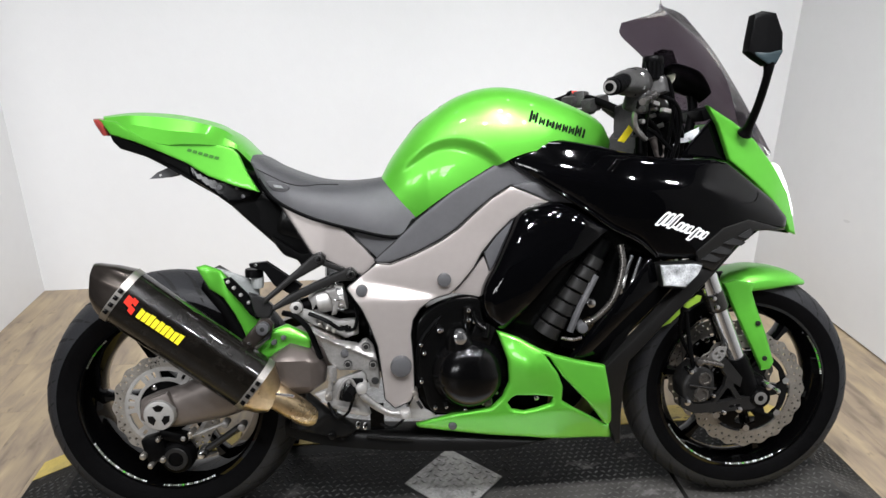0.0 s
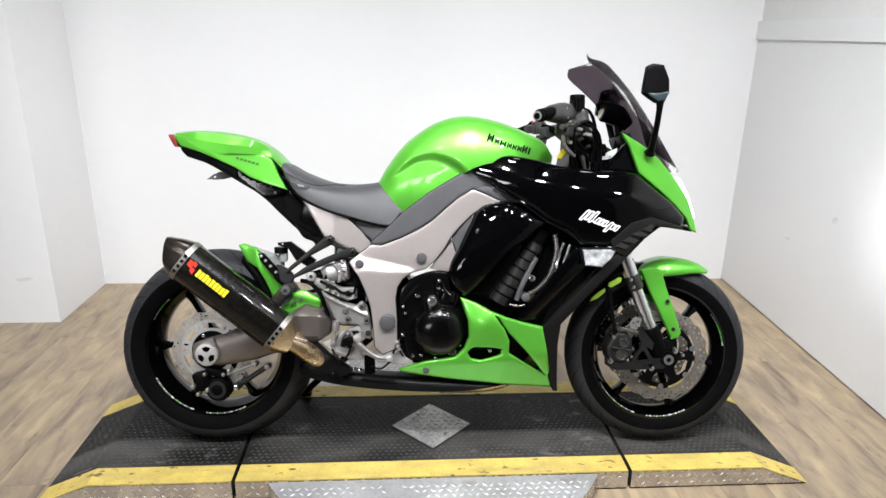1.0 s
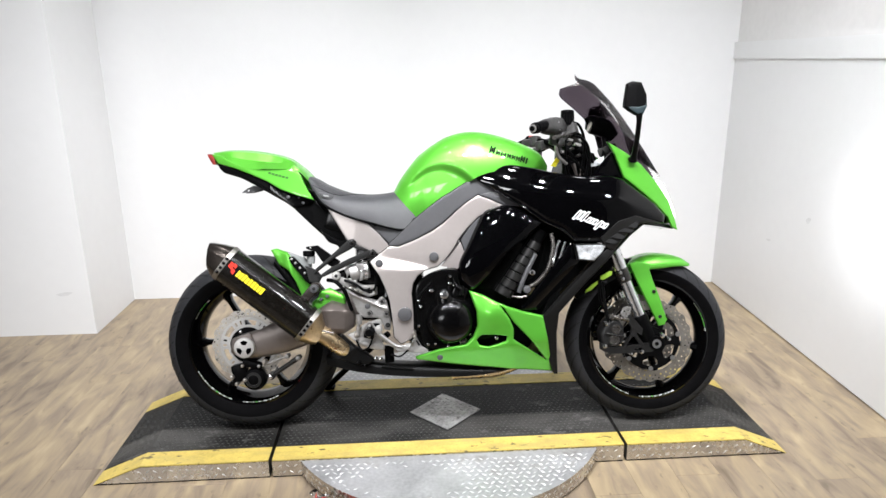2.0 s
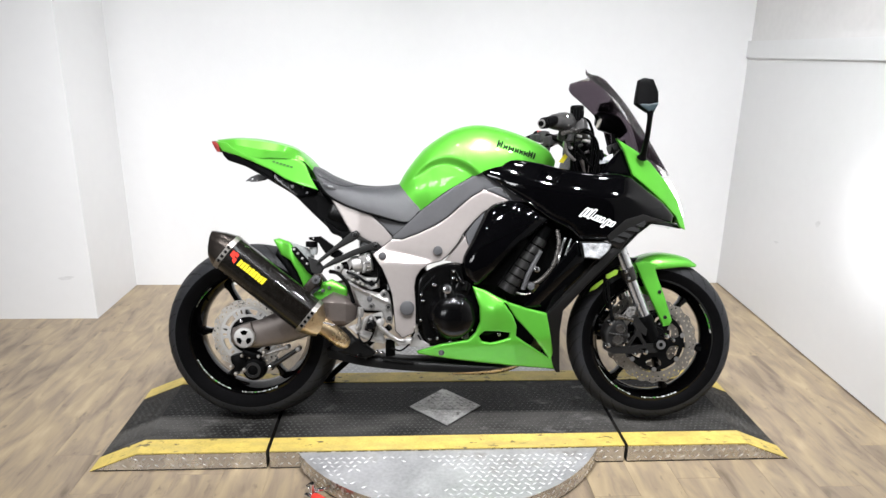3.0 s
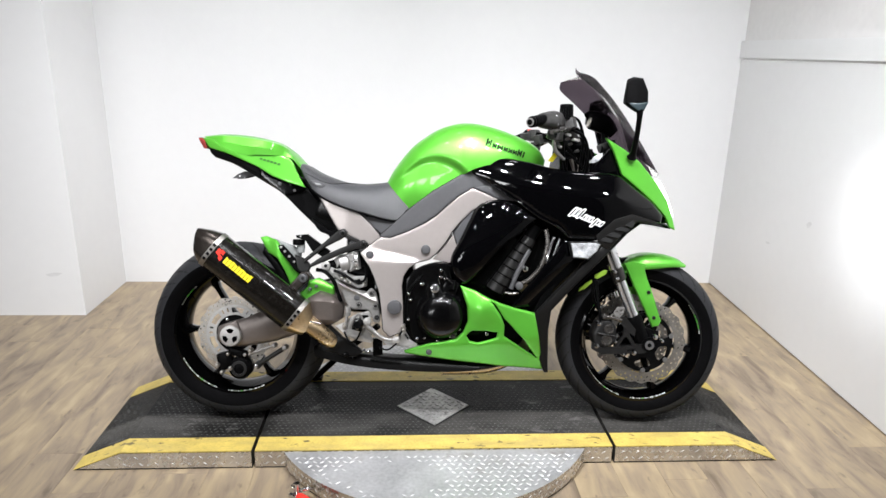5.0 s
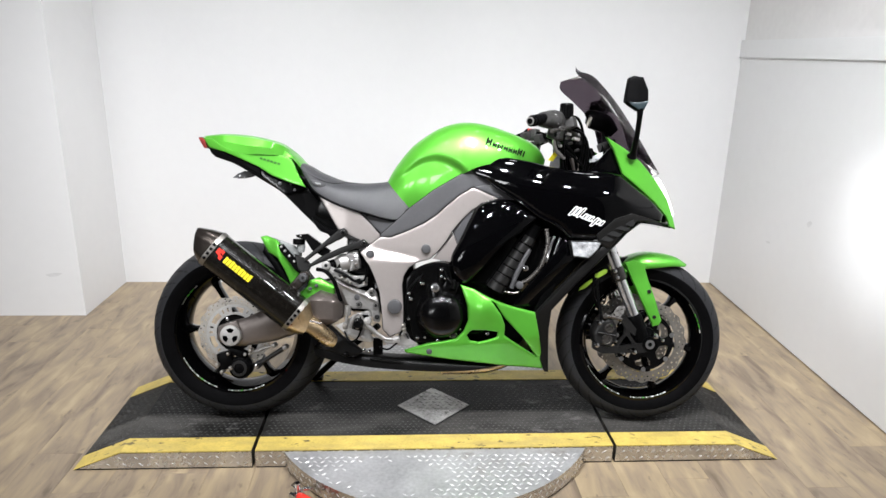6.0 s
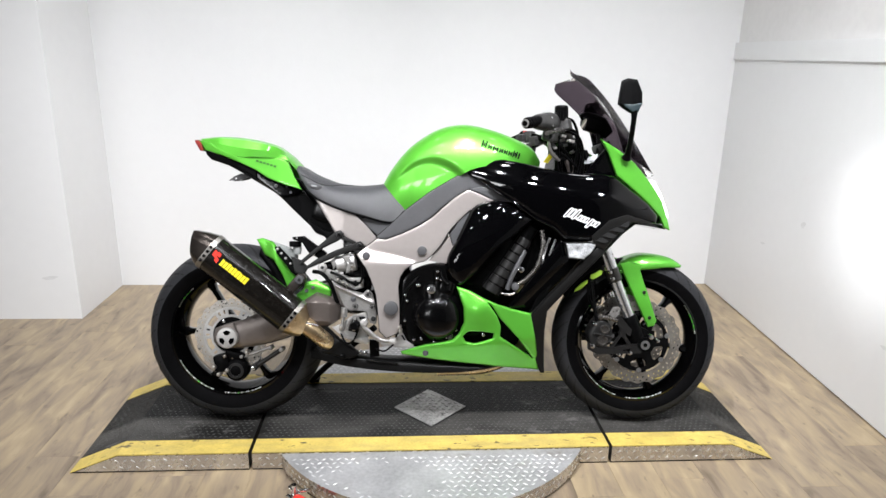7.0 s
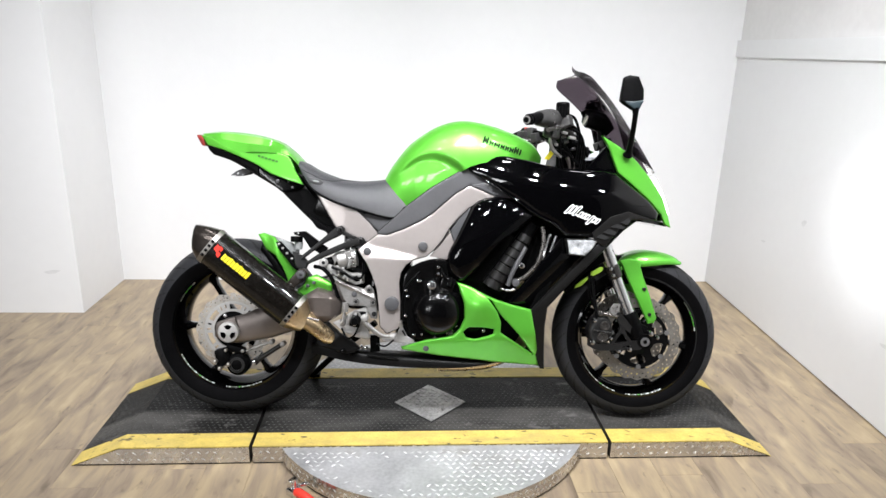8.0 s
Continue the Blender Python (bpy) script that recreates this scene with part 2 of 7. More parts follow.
# vinyl plank floor: grain runs along y, each plank with its own tone
PLANK = bpy.data.materials.new("oak_vinyl_plank")
PLANK.use_nodes = True
_nt = PLANK.node_tree
_b = _nt.nodes["Principled BSDF"]
_tc = _nt.nodes.new("ShaderNodeTexCoord")
_oi = _nt.nodes.new("ShaderNodeObjectInfo")
_add = _nt.nodes.new("ShaderNodeVectorMath")
_add.operation = "MULTIPLY_ADD"
_cmb = _nt.nodes.new("ShaderNodeCombineXYZ")
for _s in ("X", "Y", "Z"):
    _nt.links.new(_oi.outputs["Random"], _cmb.inputs[_s])
_nt.links.new(_cmb.outputs[0], _add.inputs[0])
_add.inputs[1].default_value = (37.0, 53.0, 11.0)
_nt.links.new(_tc.outputs["Object"], _add.inputs[2])
_mp = _nt.nodes.new("ShaderNodeMapping")
_mp.inputs["Scale"].default_value = (7.0, 1.9, 1.0)
_nt.links.new(_add.outputs[0], _mp.inputs[0])
_n1 = _nt.nodes.new("ShaderNodeTexNoise")
_n1.inputs["Scale"].default_value, _n1.inputs["Detail"].default_value, _n1.inputs["Distortion"].default_value = 2.6, 9, 0.6
_nt.links.new(_mp.outputs[0], _n1.inputs["Vector"])
_mp2 = _nt.nodes.new("ShaderNodeMapping")
_mp2.inputs["Scale"].default_value = (90.0, 3.0, 1.0)
_nt.links.new(_add.outputs[0], _mp2.inputs[0])
_n2 = _nt.nodes.new("ShaderNodeTexNoise")
_n2.inputs["Scale"].default_value, _n2.inputs["Detail"].default_value = 1.0, 4
_nt.links.new(_mp2.outputs[0], _n2.inputs["Vector"])
_ramp = _nt.nodes.new("ShaderNodeValToRGB")
_ramp.color_ramp.elements[0].position, _ramp.color_ramp.elements[0].color = 0.25, (0.130, 0.097, 0.066, 1)
_ramp.color_ramp.elements[1].position, _ramp.color_ramp.elements[1].color = 0.75, (0.395, 0.308, 0.193, 1)
for _p, _c in ((0.40, (0.222, 0.172, 0.122, 1)), (0.50, (0.272, 0.211, 0.143, 1)), (0.60, (0.32, 0.248, 0.157, 1))):
    _e = _ramp.color_ramp.elements.new(_p)
    _e.color = _c
_mx = _nt.nodes.new("ShaderNodeMath")
_mx.operation = "MULTIPLY_ADD"
_mx.inputs[1].default_value = 0.16
_nt.links.new(_n2.outputs["Fac"], _mx.inputs[0])
_m3 = _nt.nodes.new("ShaderNodeMath")
_m3.operation = "MULTIPLY_ADD"
_m3.inputs[1].default_value, _m3.inputs[2].default_value = 0.11, -0.115
_nt.links.new(_oi.outputs["Random"], _m3.inputs[0])
_m4 = _nt.nodes.new("ShaderNodeMath")
_nt.links.new(_n1.outputs["Fac"], _m4.inputs[0])
_nt.links.new(_m3.outputs[0], _m4.inputs[1])
_nt.links.new(_m4.outputs[0], _mx.inputs[2])
_nt.links.new(_mx.outputs[0], _ramp.inputs[0])
_nt.links.new(_ramp.outputs[0], _b.inputs["Base Color"])
# scattered dark knots and specks
_kn = _nt.nodes.new("ShaderNodeTexNoise")
_kn.inputs["Scale"].default_value, _kn.inputs["Detail"].default_value = 1.0, 3
_mk = _nt.nodes.new("ShaderNodeMapping")
_mk.inputs["Scale"].default_value = (34.0, 15.0, 1.0)
_nt.links.new(_add.outputs[0], _mk.inputs[0])
_nt.links.new(_mk.outputs[0], _kn.inputs["Vector"])
overlay(PLANK, (0.105, 0.080, 0.056), ranged(_nt, _kn.outputs["Fac"], 0.64, 0.78, 0.0, 0.75))
_b.inputs["Roughness"].default_value = 0.42
_bp = _nt.nodes.new("ShaderNodeBump")
_bp.inputs["Strength"].default_value, _bp.inputs["Distance"].default_value = 0.15, 0.002
_nt.links.new(_n2.outputs["Fac"], _bp.inputs["Height"])
_nt.links.new(_bp.outputs[0], _b.inputs["Normal"])

# ---- mesh tools ----
from mathutils.geometry import delaunay_2d_cdt


def part(name, bm, mat, parent=None, label="", smooth=38):
    """Links a bmesh as one mesh object, under a thing or a part."""
    bmesh.ops.recalc_face_normals(bm, faces=bm.faces)
    me = bpy.data.meshes.new(name)
    bm.to_mesh(me)
    bm.free()
    me.materials.append(mat)
    if smooth:
        me.shade_smooth()
        me.set_sharp_from_angle(angle=radians(smooth))
    ob = new(name, me)
    ob.parent = parent
    if label:
        tagged(ob, label)
    return ob


def mirrored(ob, parent):
    """The left-hand twin of a right-hand part, with its pieces."""
    twin = new(ob.name, ob.data)
    twin.parent = parent
    twin.matrix_basis = Matrix.Diagonal((1, -1, 1, 1)) @ ob.matrix_basis
    return twin


def spline(pts, n):
    """n points spaced evenly by parameter on a Catmull-Rom curve through pts."""
    p = [Vector(q) for q in pts]
    p = [2 * p[0] - p[1]] + p + [2 * p[-1] - p[-2]]
    out = []
    for i in range(n):
        u = i / (n - 1) * (len(pts) - 1)
        k = min(int(u), len(pts) - 2)
        s = u - k
        a, b, c, d = p[k:k + 4]
        out.append(0.5 * (2 * b + (c - a) * s + (2 * a - 5 * b + 4 * c - d) * s * s + (3 * b - a - 3 * c + d) * s ** 3))
    return out


def table(x, xs, ys):
    return float(np.interp(x, xs, ys))


def soft_table(x, xs, ys, reach=0.07):
    """A table with its corners eased."""
    return sum(float(np.interp(x + reach * k / 4, xs, ys)) * (5 - abs(k)) for k in range(-4, 5)) / 25


def loft(top, bottom, width, n=36, m=14, p=0.75, q=1.0, dent=None, floor=True):
    """A body symmetric about y = 0: top line, bottom edge and half width along it; each section swells from one to the other."""
    T, B = spline(top, n), spline(bottom, n)
    W = [v.x for v in spline([(w, 0) for w in width], n)]
    bm = bmesh.new()
    rows = []
    for i in range(n):
        row = []
        for j in range(-m, m + 1):
            a = abs(j) / m * math.pi / 2
            f = math.cos(a) ** q if abs(j) < m else 0.0
            pt = B[i].lerp(T[i], f)
            y = W[i] * math.sin(a) ** p
            if dent:
                y -= dent(pt.x, pt.y, i / (n - 1))
            row.append(bm.verts.new((pt.x, math.copysign(y, j) if j else 0.0, pt.y)))
        rows.append(row)
    for r0, r1 in zip(rows, rows[1:]):
        for k in range(2 * m):
            bm.faces.new((r0[k], r0[k + 1], r1[k + 1], r1[k]))
        if floor:
            bm.faces.new((r0[-1], r0[0], r1[0], r1[-1]))
    if floor:
        bm.faces.new(rows[0])
        bm.faces.new(rows[-1])
    return bm


def outline(pts, step=0.012, rounded=False):
    """Resamples a closed outline at about one step."""
    if rounded:
        k = len(pts)
        pts = [tuple(v) for v in spline(list(pts[-2:]) + list(pts) + list(pts[:3]), 8 * (k + 4) + 1)[16:16 + 8 * k]]
    out = []
    for a, b in zip(pts, pts[1:] + pts[:1]):
        a, b = Vector(a[:2]), Vector(b[:2])
        k = max(1, round((b - a).length / step))
        out += [a.lerp(b, i / k) for i in range(k)]
    return out


def edge_distance(p, lines):
    best = 9.0
    for a, b in lines:
        d = b - a
        s = max(0.0, min(1.0, (p - a).dot(d) / max(d.length_squared, 1e-12)))
        best = min(best, (p - a - d * s).length)
    return best


def inside(p, ring):
    c = False
    for a, b in zip(ring, ring[1:] + ring[:1]):
        if (a.y > p.y) != (b.y > p.y) and p.x < (b.x - a.x) * (p.y - a.y) / (b.y - a.y) + a.x:
            c = not c
    return c


def panel(ring, depth, thick=0.006, edge=0.01, holes=(), step=0.012, rounded=False):
    """A curved shell in x and z: depth(x, z) is its y; the rim rolls inwards over `edge` metres."""
    rings = [outline(list(ring), step, rounded)] + [outline(list(h), step * 0.8, rounded) for h in holes]
    lines = [(a, b) for r in rings for a, b in zip(r, r[1:] + r[:1])]
    pts, cons = [], []
    for r in rings:
        s = len(pts)
        pts += r
        cons += [(s + i, s + (i + 1) % len(r)) for i in range(len(r))]
    if edge > 0.001:
        # two rows of points that follow the outline, so that the rolled rim stays even
        for r in rings:
            for i, p in enumerate(r):
                t = r[(i + 1) % len(r)] - r[i - 1]
                if t.length < 1e-6:
                    continue
                n = Vector((-t.y, t.x)).normalized()
                for d in (edge * 0.35, edge):
                    for v in (p + n * d, p - n * d):
                        if inside(v, rings[0]) and not any(inside(v, h) for h in rings[1:]) and edge_distance(v, lines) > d * 0.93:
                            pts.append(v)
    x0, x1 = min(v.x for v in rings[0]), max(v.x for v in rings[0])
    z0, z1 = min(v.y for v in rings[0]), max(v.y for v in rings[0])
    k = 0
    z = z0
    while z < z1:
        x = x0 + (step / 2 if k % 2 else 0)
        while x < x1:
            v = Vector((x, z))
            if inside(v, rings[0]) and not any(inside(v, h) for h in rings[1:]) and edge_distance(v, lines) > edge + step * 0.35:
                pts.append(v)
            x += step
        z += step * 0.87
        k += 1
    verts, _, faces, _, _, _ = delaunay_2d_cdt(pts, cons, [], 2 if holes else 1, 1e-5)
    bm = bmesh.new()
    front = []
    for v in verts:
        d = edge_distance(v, lines)
        s = min(1.0, d / edge) if edge else 1.0
        roll = edge * 0.7 * (1 - math.sqrt(max(0.0, 1 - (1 - s) ** 2)))
        front.append(bm.verts.new((v.x, depth(v.x, v.y) + roll, v.y)))
    for f in faces:
        mid = sum((verts[i] for i in f), Vector((0, 0))) / len(f)
        if not any(inside(mid, h) for h in rings[1:]):
            bm.faces.new([front[i] for i in f])
    bmesh.ops.delete(bm, geom=[v for v in bm.verts if not v.link_faces], context="VERTS")
    rimside = [e for e in bm.edges if e.is_boundary]
    got = bmesh.ops.extrude_edge_only(bm, edges=rimside)
    for v in (g for g in got["geom"] if isinstance(g, bmesh.types.BMVert)):
        v.co.y += thick
    return bm


def flat(ring, y0, y1, holes=(), bevel=0.0):
    """A plate in x and z between y0 and y1, with holes."""
    rings = [[Vector(p) for p in ring]] + [[Vector(p) for p in h] for h in holes]
    pts, cons = [], []
    for r in rings:
        s = len(pts)
        pts += r
        cons += [(s + i, s + (i + 1) % len(r)) for i in range(len(r))]
    verts, _, faces, _, _, _ = delaunay_2d_cdt(pts, cons, [], 2 if holes else 1, 1e-6)
    bm = bmesh.new()
    vs = [bm.verts.new((v.x, y0, v.y)) for v in verts]
    fs = [bm.faces.new([vs[i] for i in f]) for f in faces if not any(inside(sum((verts[i] for i in f), Vector((0, 0))) / len(f), h) for h in rings[1:])]
    got = bmesh.ops.extrude_face_region(bm, geom=fs)
    for v in (g for g in got["geom"] if isinstance(g, bmesh.types.BMVert)):
        v.co.y = y1
    return bm


def lathe(profile, n=64, cx=0.0, cz=0.0, closed=False, axis="y", caps=True):
    """Turns (radius, along) pairs round an axis through (cx, cz)."""
    bm = bmesh.new()
    rows = []
    for i in range(n):
        a = 2 * math.pi * i / n
        c, s = math.cos(a), math.sin(a)
        rows.append([bm.verts.new((cx + r * c, y, cz + r * s) if axis == "y" else (cx + r * c, cz + r * s, y)) for r, y in profile])
    k = len(profile)
    for i in range(n):
        r0, r1 = rows[i], rows[(i + 1) % n]
        for j in range(k if closed else k - 1):
            bm.faces.new((r0[j], r0[(j + 1) % k], r1[(j + 1) % k], r1[j]))
    if caps and not closed:
        for j in (0, k - 1):
            if profile[j][0] > 1e-6:
                bm.faces.new([r[j] for r in rows])
    bmesh.ops.remove_doubles(bm, verts=bm.verts, dist=1e-6)
    return bm


def ring_xz(r, n, cx=0.0, cz=0.0, lobes=0, depth=0.0, phase=0.0):
    return [(cx + (r + depth * math.cos(lobes * a)) * math.cos(a + phase), cz + (r + depth * math.cos(lobes * a)) * math.sin(a + phase))
            for a in (2 * math.pi * i / n for i in range(n))]


def tube(points, radius, n=12, steps=0, ends=True):
    """A round tube along a smooth path; radius may be one number or one for each point."""
    radii = radius if isinstance(radius, (list, tuple)) else [radius] * len(points)
    k = steps or max(2, 6 * (len(points) - 1) + 1)
    path = spline(points, k) if len(points) > 2 else [Vector(points[0]).lerp(Vector(points[1]), i / (k - 1)) for i in range(k)]
    rr = np.interp(np.linspace(0, 1, k), np.linspace(0, 1, len(radii)), radii)
    bm = bmesh.new()
    rows = []
    side = Vector((0, 1, 0))
    for i, p in enumerate(path):
        d = (path[min(i + 1, k - 1)] - path[max(i - 1, 0)]).normalized()
        u = d.cross(side)
        if u.length < 1e-3:
            u = d.cross(Vector((1, 0, 0)))
        u.normalize()
        w = u.cross(d)
        side = w
        rows.append([bm.verts.new(p + float(rr[i]) * (math.cos(a) * u + math.sin(a) * w)) for a in (2 * math.pi * j / n for j in range(n))])
    for r0, r1 in zip(rows, rows[1:]):
        for j in range(n):
            bm.faces.new((r0[j], r0[(j + 1) % n], r1[(j + 1) % n], r1[j]))
    if ends:
        bm.faces.new(rows[0])
        bm.faces.new(rows[-1])
    return bm


def block(sx, sy, sz, m=Matrix(), bevel=0.004, seg=2):
    bm = bmesh.new()
    bmesh.ops.create_cube(bm, size=1, matrix=m @ Matrix.Diagonal((sx, sy, sz, 1)))
    if bevel:
        bmesh.ops.bevel(bm, geom=list(bm.edges), offset=bevel, segments=seg, affect="EDGES", profile=0.6)
    return bm


def gap_line(name, pts, depth, parent, r=0.0014, back=0.003):
    """A dark tube round a panel's outline, for the shade in its gap."""
    ring = [Vector((p.x, depth(p.x, p.y) + back, p.y)) for p in outline(list(pts), 0.02)]
    return part(name, tube(ring + ring[:1], r, 6, steps=len(ring) * 2 + 1, ends=False), GAPM, parent)


def knob(x, y0, y1, z, r, n=16, round_=0.3):
    """A short round boss along y with a rounded outer face."""
    e = min(r * round_, abs(y1 - y0) * 0.5)
    s = 1 if y1 > y0 else -1
    return lathe([(0.0001, y1), (r - e, y1), (r - e * 0.3, y1 - s * e * 0.3), (r, y1 - s * e), (r, y0)], n, x, z)


def join(*bms):
    out = bmesh.new()
    for b in bms:
        me = bpy.data.meshes.new("tmp")
        b.to_mesh(me)
        b.free()
        out.from_mesh(me)
        bpy.data.meshes.remove(me)
    return out


def mesh_part(name, verts, faces, mat, parent=None, label="", smooth=0):
    me = bpy.data.meshes.new(name)
    me.from_pydata(verts, [], faces)
    me.materials.append(mat)
    if smooth:
        me.shade_smooth()
        me.set_sharp_from_angle(angle=radians(smooth))
    ob = new(name, me)
    ob.parent = parent
    if label:
        tagged(ob, label)
    return ob


def thing(name, label, category, m=Matrix()):
    ob = new(name)
    ob.empty_display_size = 0.1
    ob.matrix_world = m
    return tagged(ob, label, category)

# ---- the room ----


def slab(name, x0, x1, y0, y1, z0, z1, mat, label, m=Matrix()):
    ob = part(name, block(x1 - x0, y1 - y0, z1 - z0, Matrix.Translation(((x0 + x1) / 2, (y0 + y1) / 2, (z0 + z1) / 2)), 0.0), mat, None, label, 0)
    ob.matrix_world = m
    return tagged(ob, category=name.split("_")[0], kind="structure")


LEFT_X, BACK_Y, STEP_Y, FAR_Y = -1.733, 1.55, 1.04, -4.6
slab("wall_back", LEFT_X - 0.15, 2.6, BACK_Y, BACK_Y + 0.15, 0, CEIL, WALL, "plain white painted back wall of the display bay")
slab("wall_return", LEFT_X - 0.15, LEFT_X, STEP_Y + 0.15, BACK_Y, 0, CEIL, WALL, "white painted side return of the display bay")
slab("wall_left_front", -4.0, LEFT_X, STEP_Y, STEP_Y + 0.15, 0, CEIL, WALL, "white painted wall beside the display bay")
# unseen walls and the ceiling, made dark to keep reflections in the bike black
slab("wall_left", -4.15, -4.0, FAR_Y, STEP_Y, 0, CEIL, DARKW, "unseen plain showroom wall, darkened to dim reflections")
slab("wall_front", -4.15, 2.8, FAR_Y - 0.15, FAR_Y, 0, CEIL, DARKW, "unseen plain showroom wall, darkened to dim reflections")
# two unseen panes with frames, added behind the fill lamps as front-wall windows
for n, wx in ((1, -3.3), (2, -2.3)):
    win = part(f"window_{n}", block(0.72, 0.02, 0.72, pose(wx, FAR_Y + 0.012, 1.8), 0.0), CLEARL, None, "unseen shop window added behind a fill lamp in the dark front wall", 0)
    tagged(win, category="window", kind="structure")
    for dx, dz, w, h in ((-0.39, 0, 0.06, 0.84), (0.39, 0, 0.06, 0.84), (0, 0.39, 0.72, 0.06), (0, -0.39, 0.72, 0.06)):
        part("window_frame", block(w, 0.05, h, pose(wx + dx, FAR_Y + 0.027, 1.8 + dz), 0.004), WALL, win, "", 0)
# the side wall stands a little askew, and stops at a band under a set-back upper part
SIDE = pose(1.77, BACK_Y, 0, 0, 0, -2.9)
slab("wall_right", 0, 0.15, -6.4, 0, 0.007, 1.338, WALL, "white painted half-height side wall with scuffs", SIDE)
slab("trim_band", -0.012, 0.15, -6.4, 0, 1.338, 1.428, WALL, "white painted capping band on the side wall", SIDE)
slab("wall_right_upper", 0.006, 0.15, -6.4, 0, 1.428, CEIL, CEILM, "grey set-back upper side wall in shade", SIDE)
# dark like the unseen walls, so that it adds little to reflections
slab("ceiling", -4.15, 2.9, FAR_Y - 0.15, BACK_Y + 0.15, CEIL, CEIL + 0.1, DARKW, "unseen flat showroom ceiling, darkened to dim reflections")

# a few faint scuffs on the walls
wall_of = {o.name: o for o in scene.objects if o.name.startswith("wall_")}
for host, m, w, h in (("wall_right", pose(-0.0015, -1.62, 0.32, 90, 0, -90), 0.07, 0.016), ("wall_right", pose(-0.0015, -0.95, 0.62, 90, 0, -90), 0.045, 0.03),
                      ("wall_right", pose(-0.0015, -0.62, 0.44, 90, 0, -90), 0.05, 0.012), ("wall_left_front", pose(-1.86, STEP_Y - 0.0015, 0.22, 90, 0, 0), 0.09, 0.02)):
    bm = bmesh.new()
    bm.faces.new([bm.verts.new((w * math.cos(a) * (0.42 + 0.1 * math.sin(3 * a)), h * math.sin(a) * 0.5 + 0.2 * h * math.cos(a), 0)) for a in (2 * math.pi * i / 14 for i in range(14))])
    ob = part("scuff", bm, SCUFF, wall_of[host], "faint grey scuff", 0)
    ob.matrix_basis = m
floor_ob = slab("floor", -4.0, 2.3, FAR_Y, BACK_Y, -0.06, -0.004, SATIN, "oak-look vinyl plank floor")

# ---- the display platform ----
HALF, TOPX, GAP, DEPTH, DECK = 1.188, 1.03, 0.603, 0.275, 0.065
platform = thing("display_platform", "low black tread-plate motorcycle platform with yellow edges and a round turntable", "platform")


def lozenges(spots, length=0.022, width=0.0075, height=0.0016):
    """Raised tread marks: each a small roof-shaped lozenge at (origin, along, across, up)."""
    V, F = [], []
    for o, a, c, u in spots:
        k = len(V)
        V += [o - a * length / 2, o + c * width / 2, o + a * length / 2, o - c * width / 2,
              o - a * length * 0.22 + u * height, o + a * length * 0.22 + u * height]
        F += [(k, k + 3, k + 4), (k, k + 4, k + 1), (k + 1, k + 4, k + 5), (k + 1, k + 5, k + 2), (k + 2, k + 5, k + 3), (k + 3, k + 5, k + 4)]
    return [tuple(v) for v in V], F


def tread_spots(keep, x0, x1, y0, y1, z_of, pitch=0.026):
    out = []
    ny, nx = int((y1 - y0) / pitch), int((x1 - x0) / pitch)
    for j in range(ny + 1):
        for i in range(nx + 1):
            x, y = x0 + (i + 0.5 * (j % 2)) * pitch, y0 + j * pitch * 0.9
            if y < y1 and keep(x, y):
                s = 1 if (i + j) % 2 else -1
                a = Vector((0.8, 0.6 * s, 0)).normalized()
                slope = (z_of(x + 0.004) - z_of(x - 0.004)) / 0.008
                a.z = a.x * slope
                out.append((Vector((x, y, z_of(x) + 0.0003)), a.normalized(), Vector((-a.y, a.x, 0)), Vector((0, 0, 1))))
    return out


def deck_z(x):
    return DECK if abs(x) < TOPX else DECK * (HALF - abs(x)) / (HALF - TOPX)


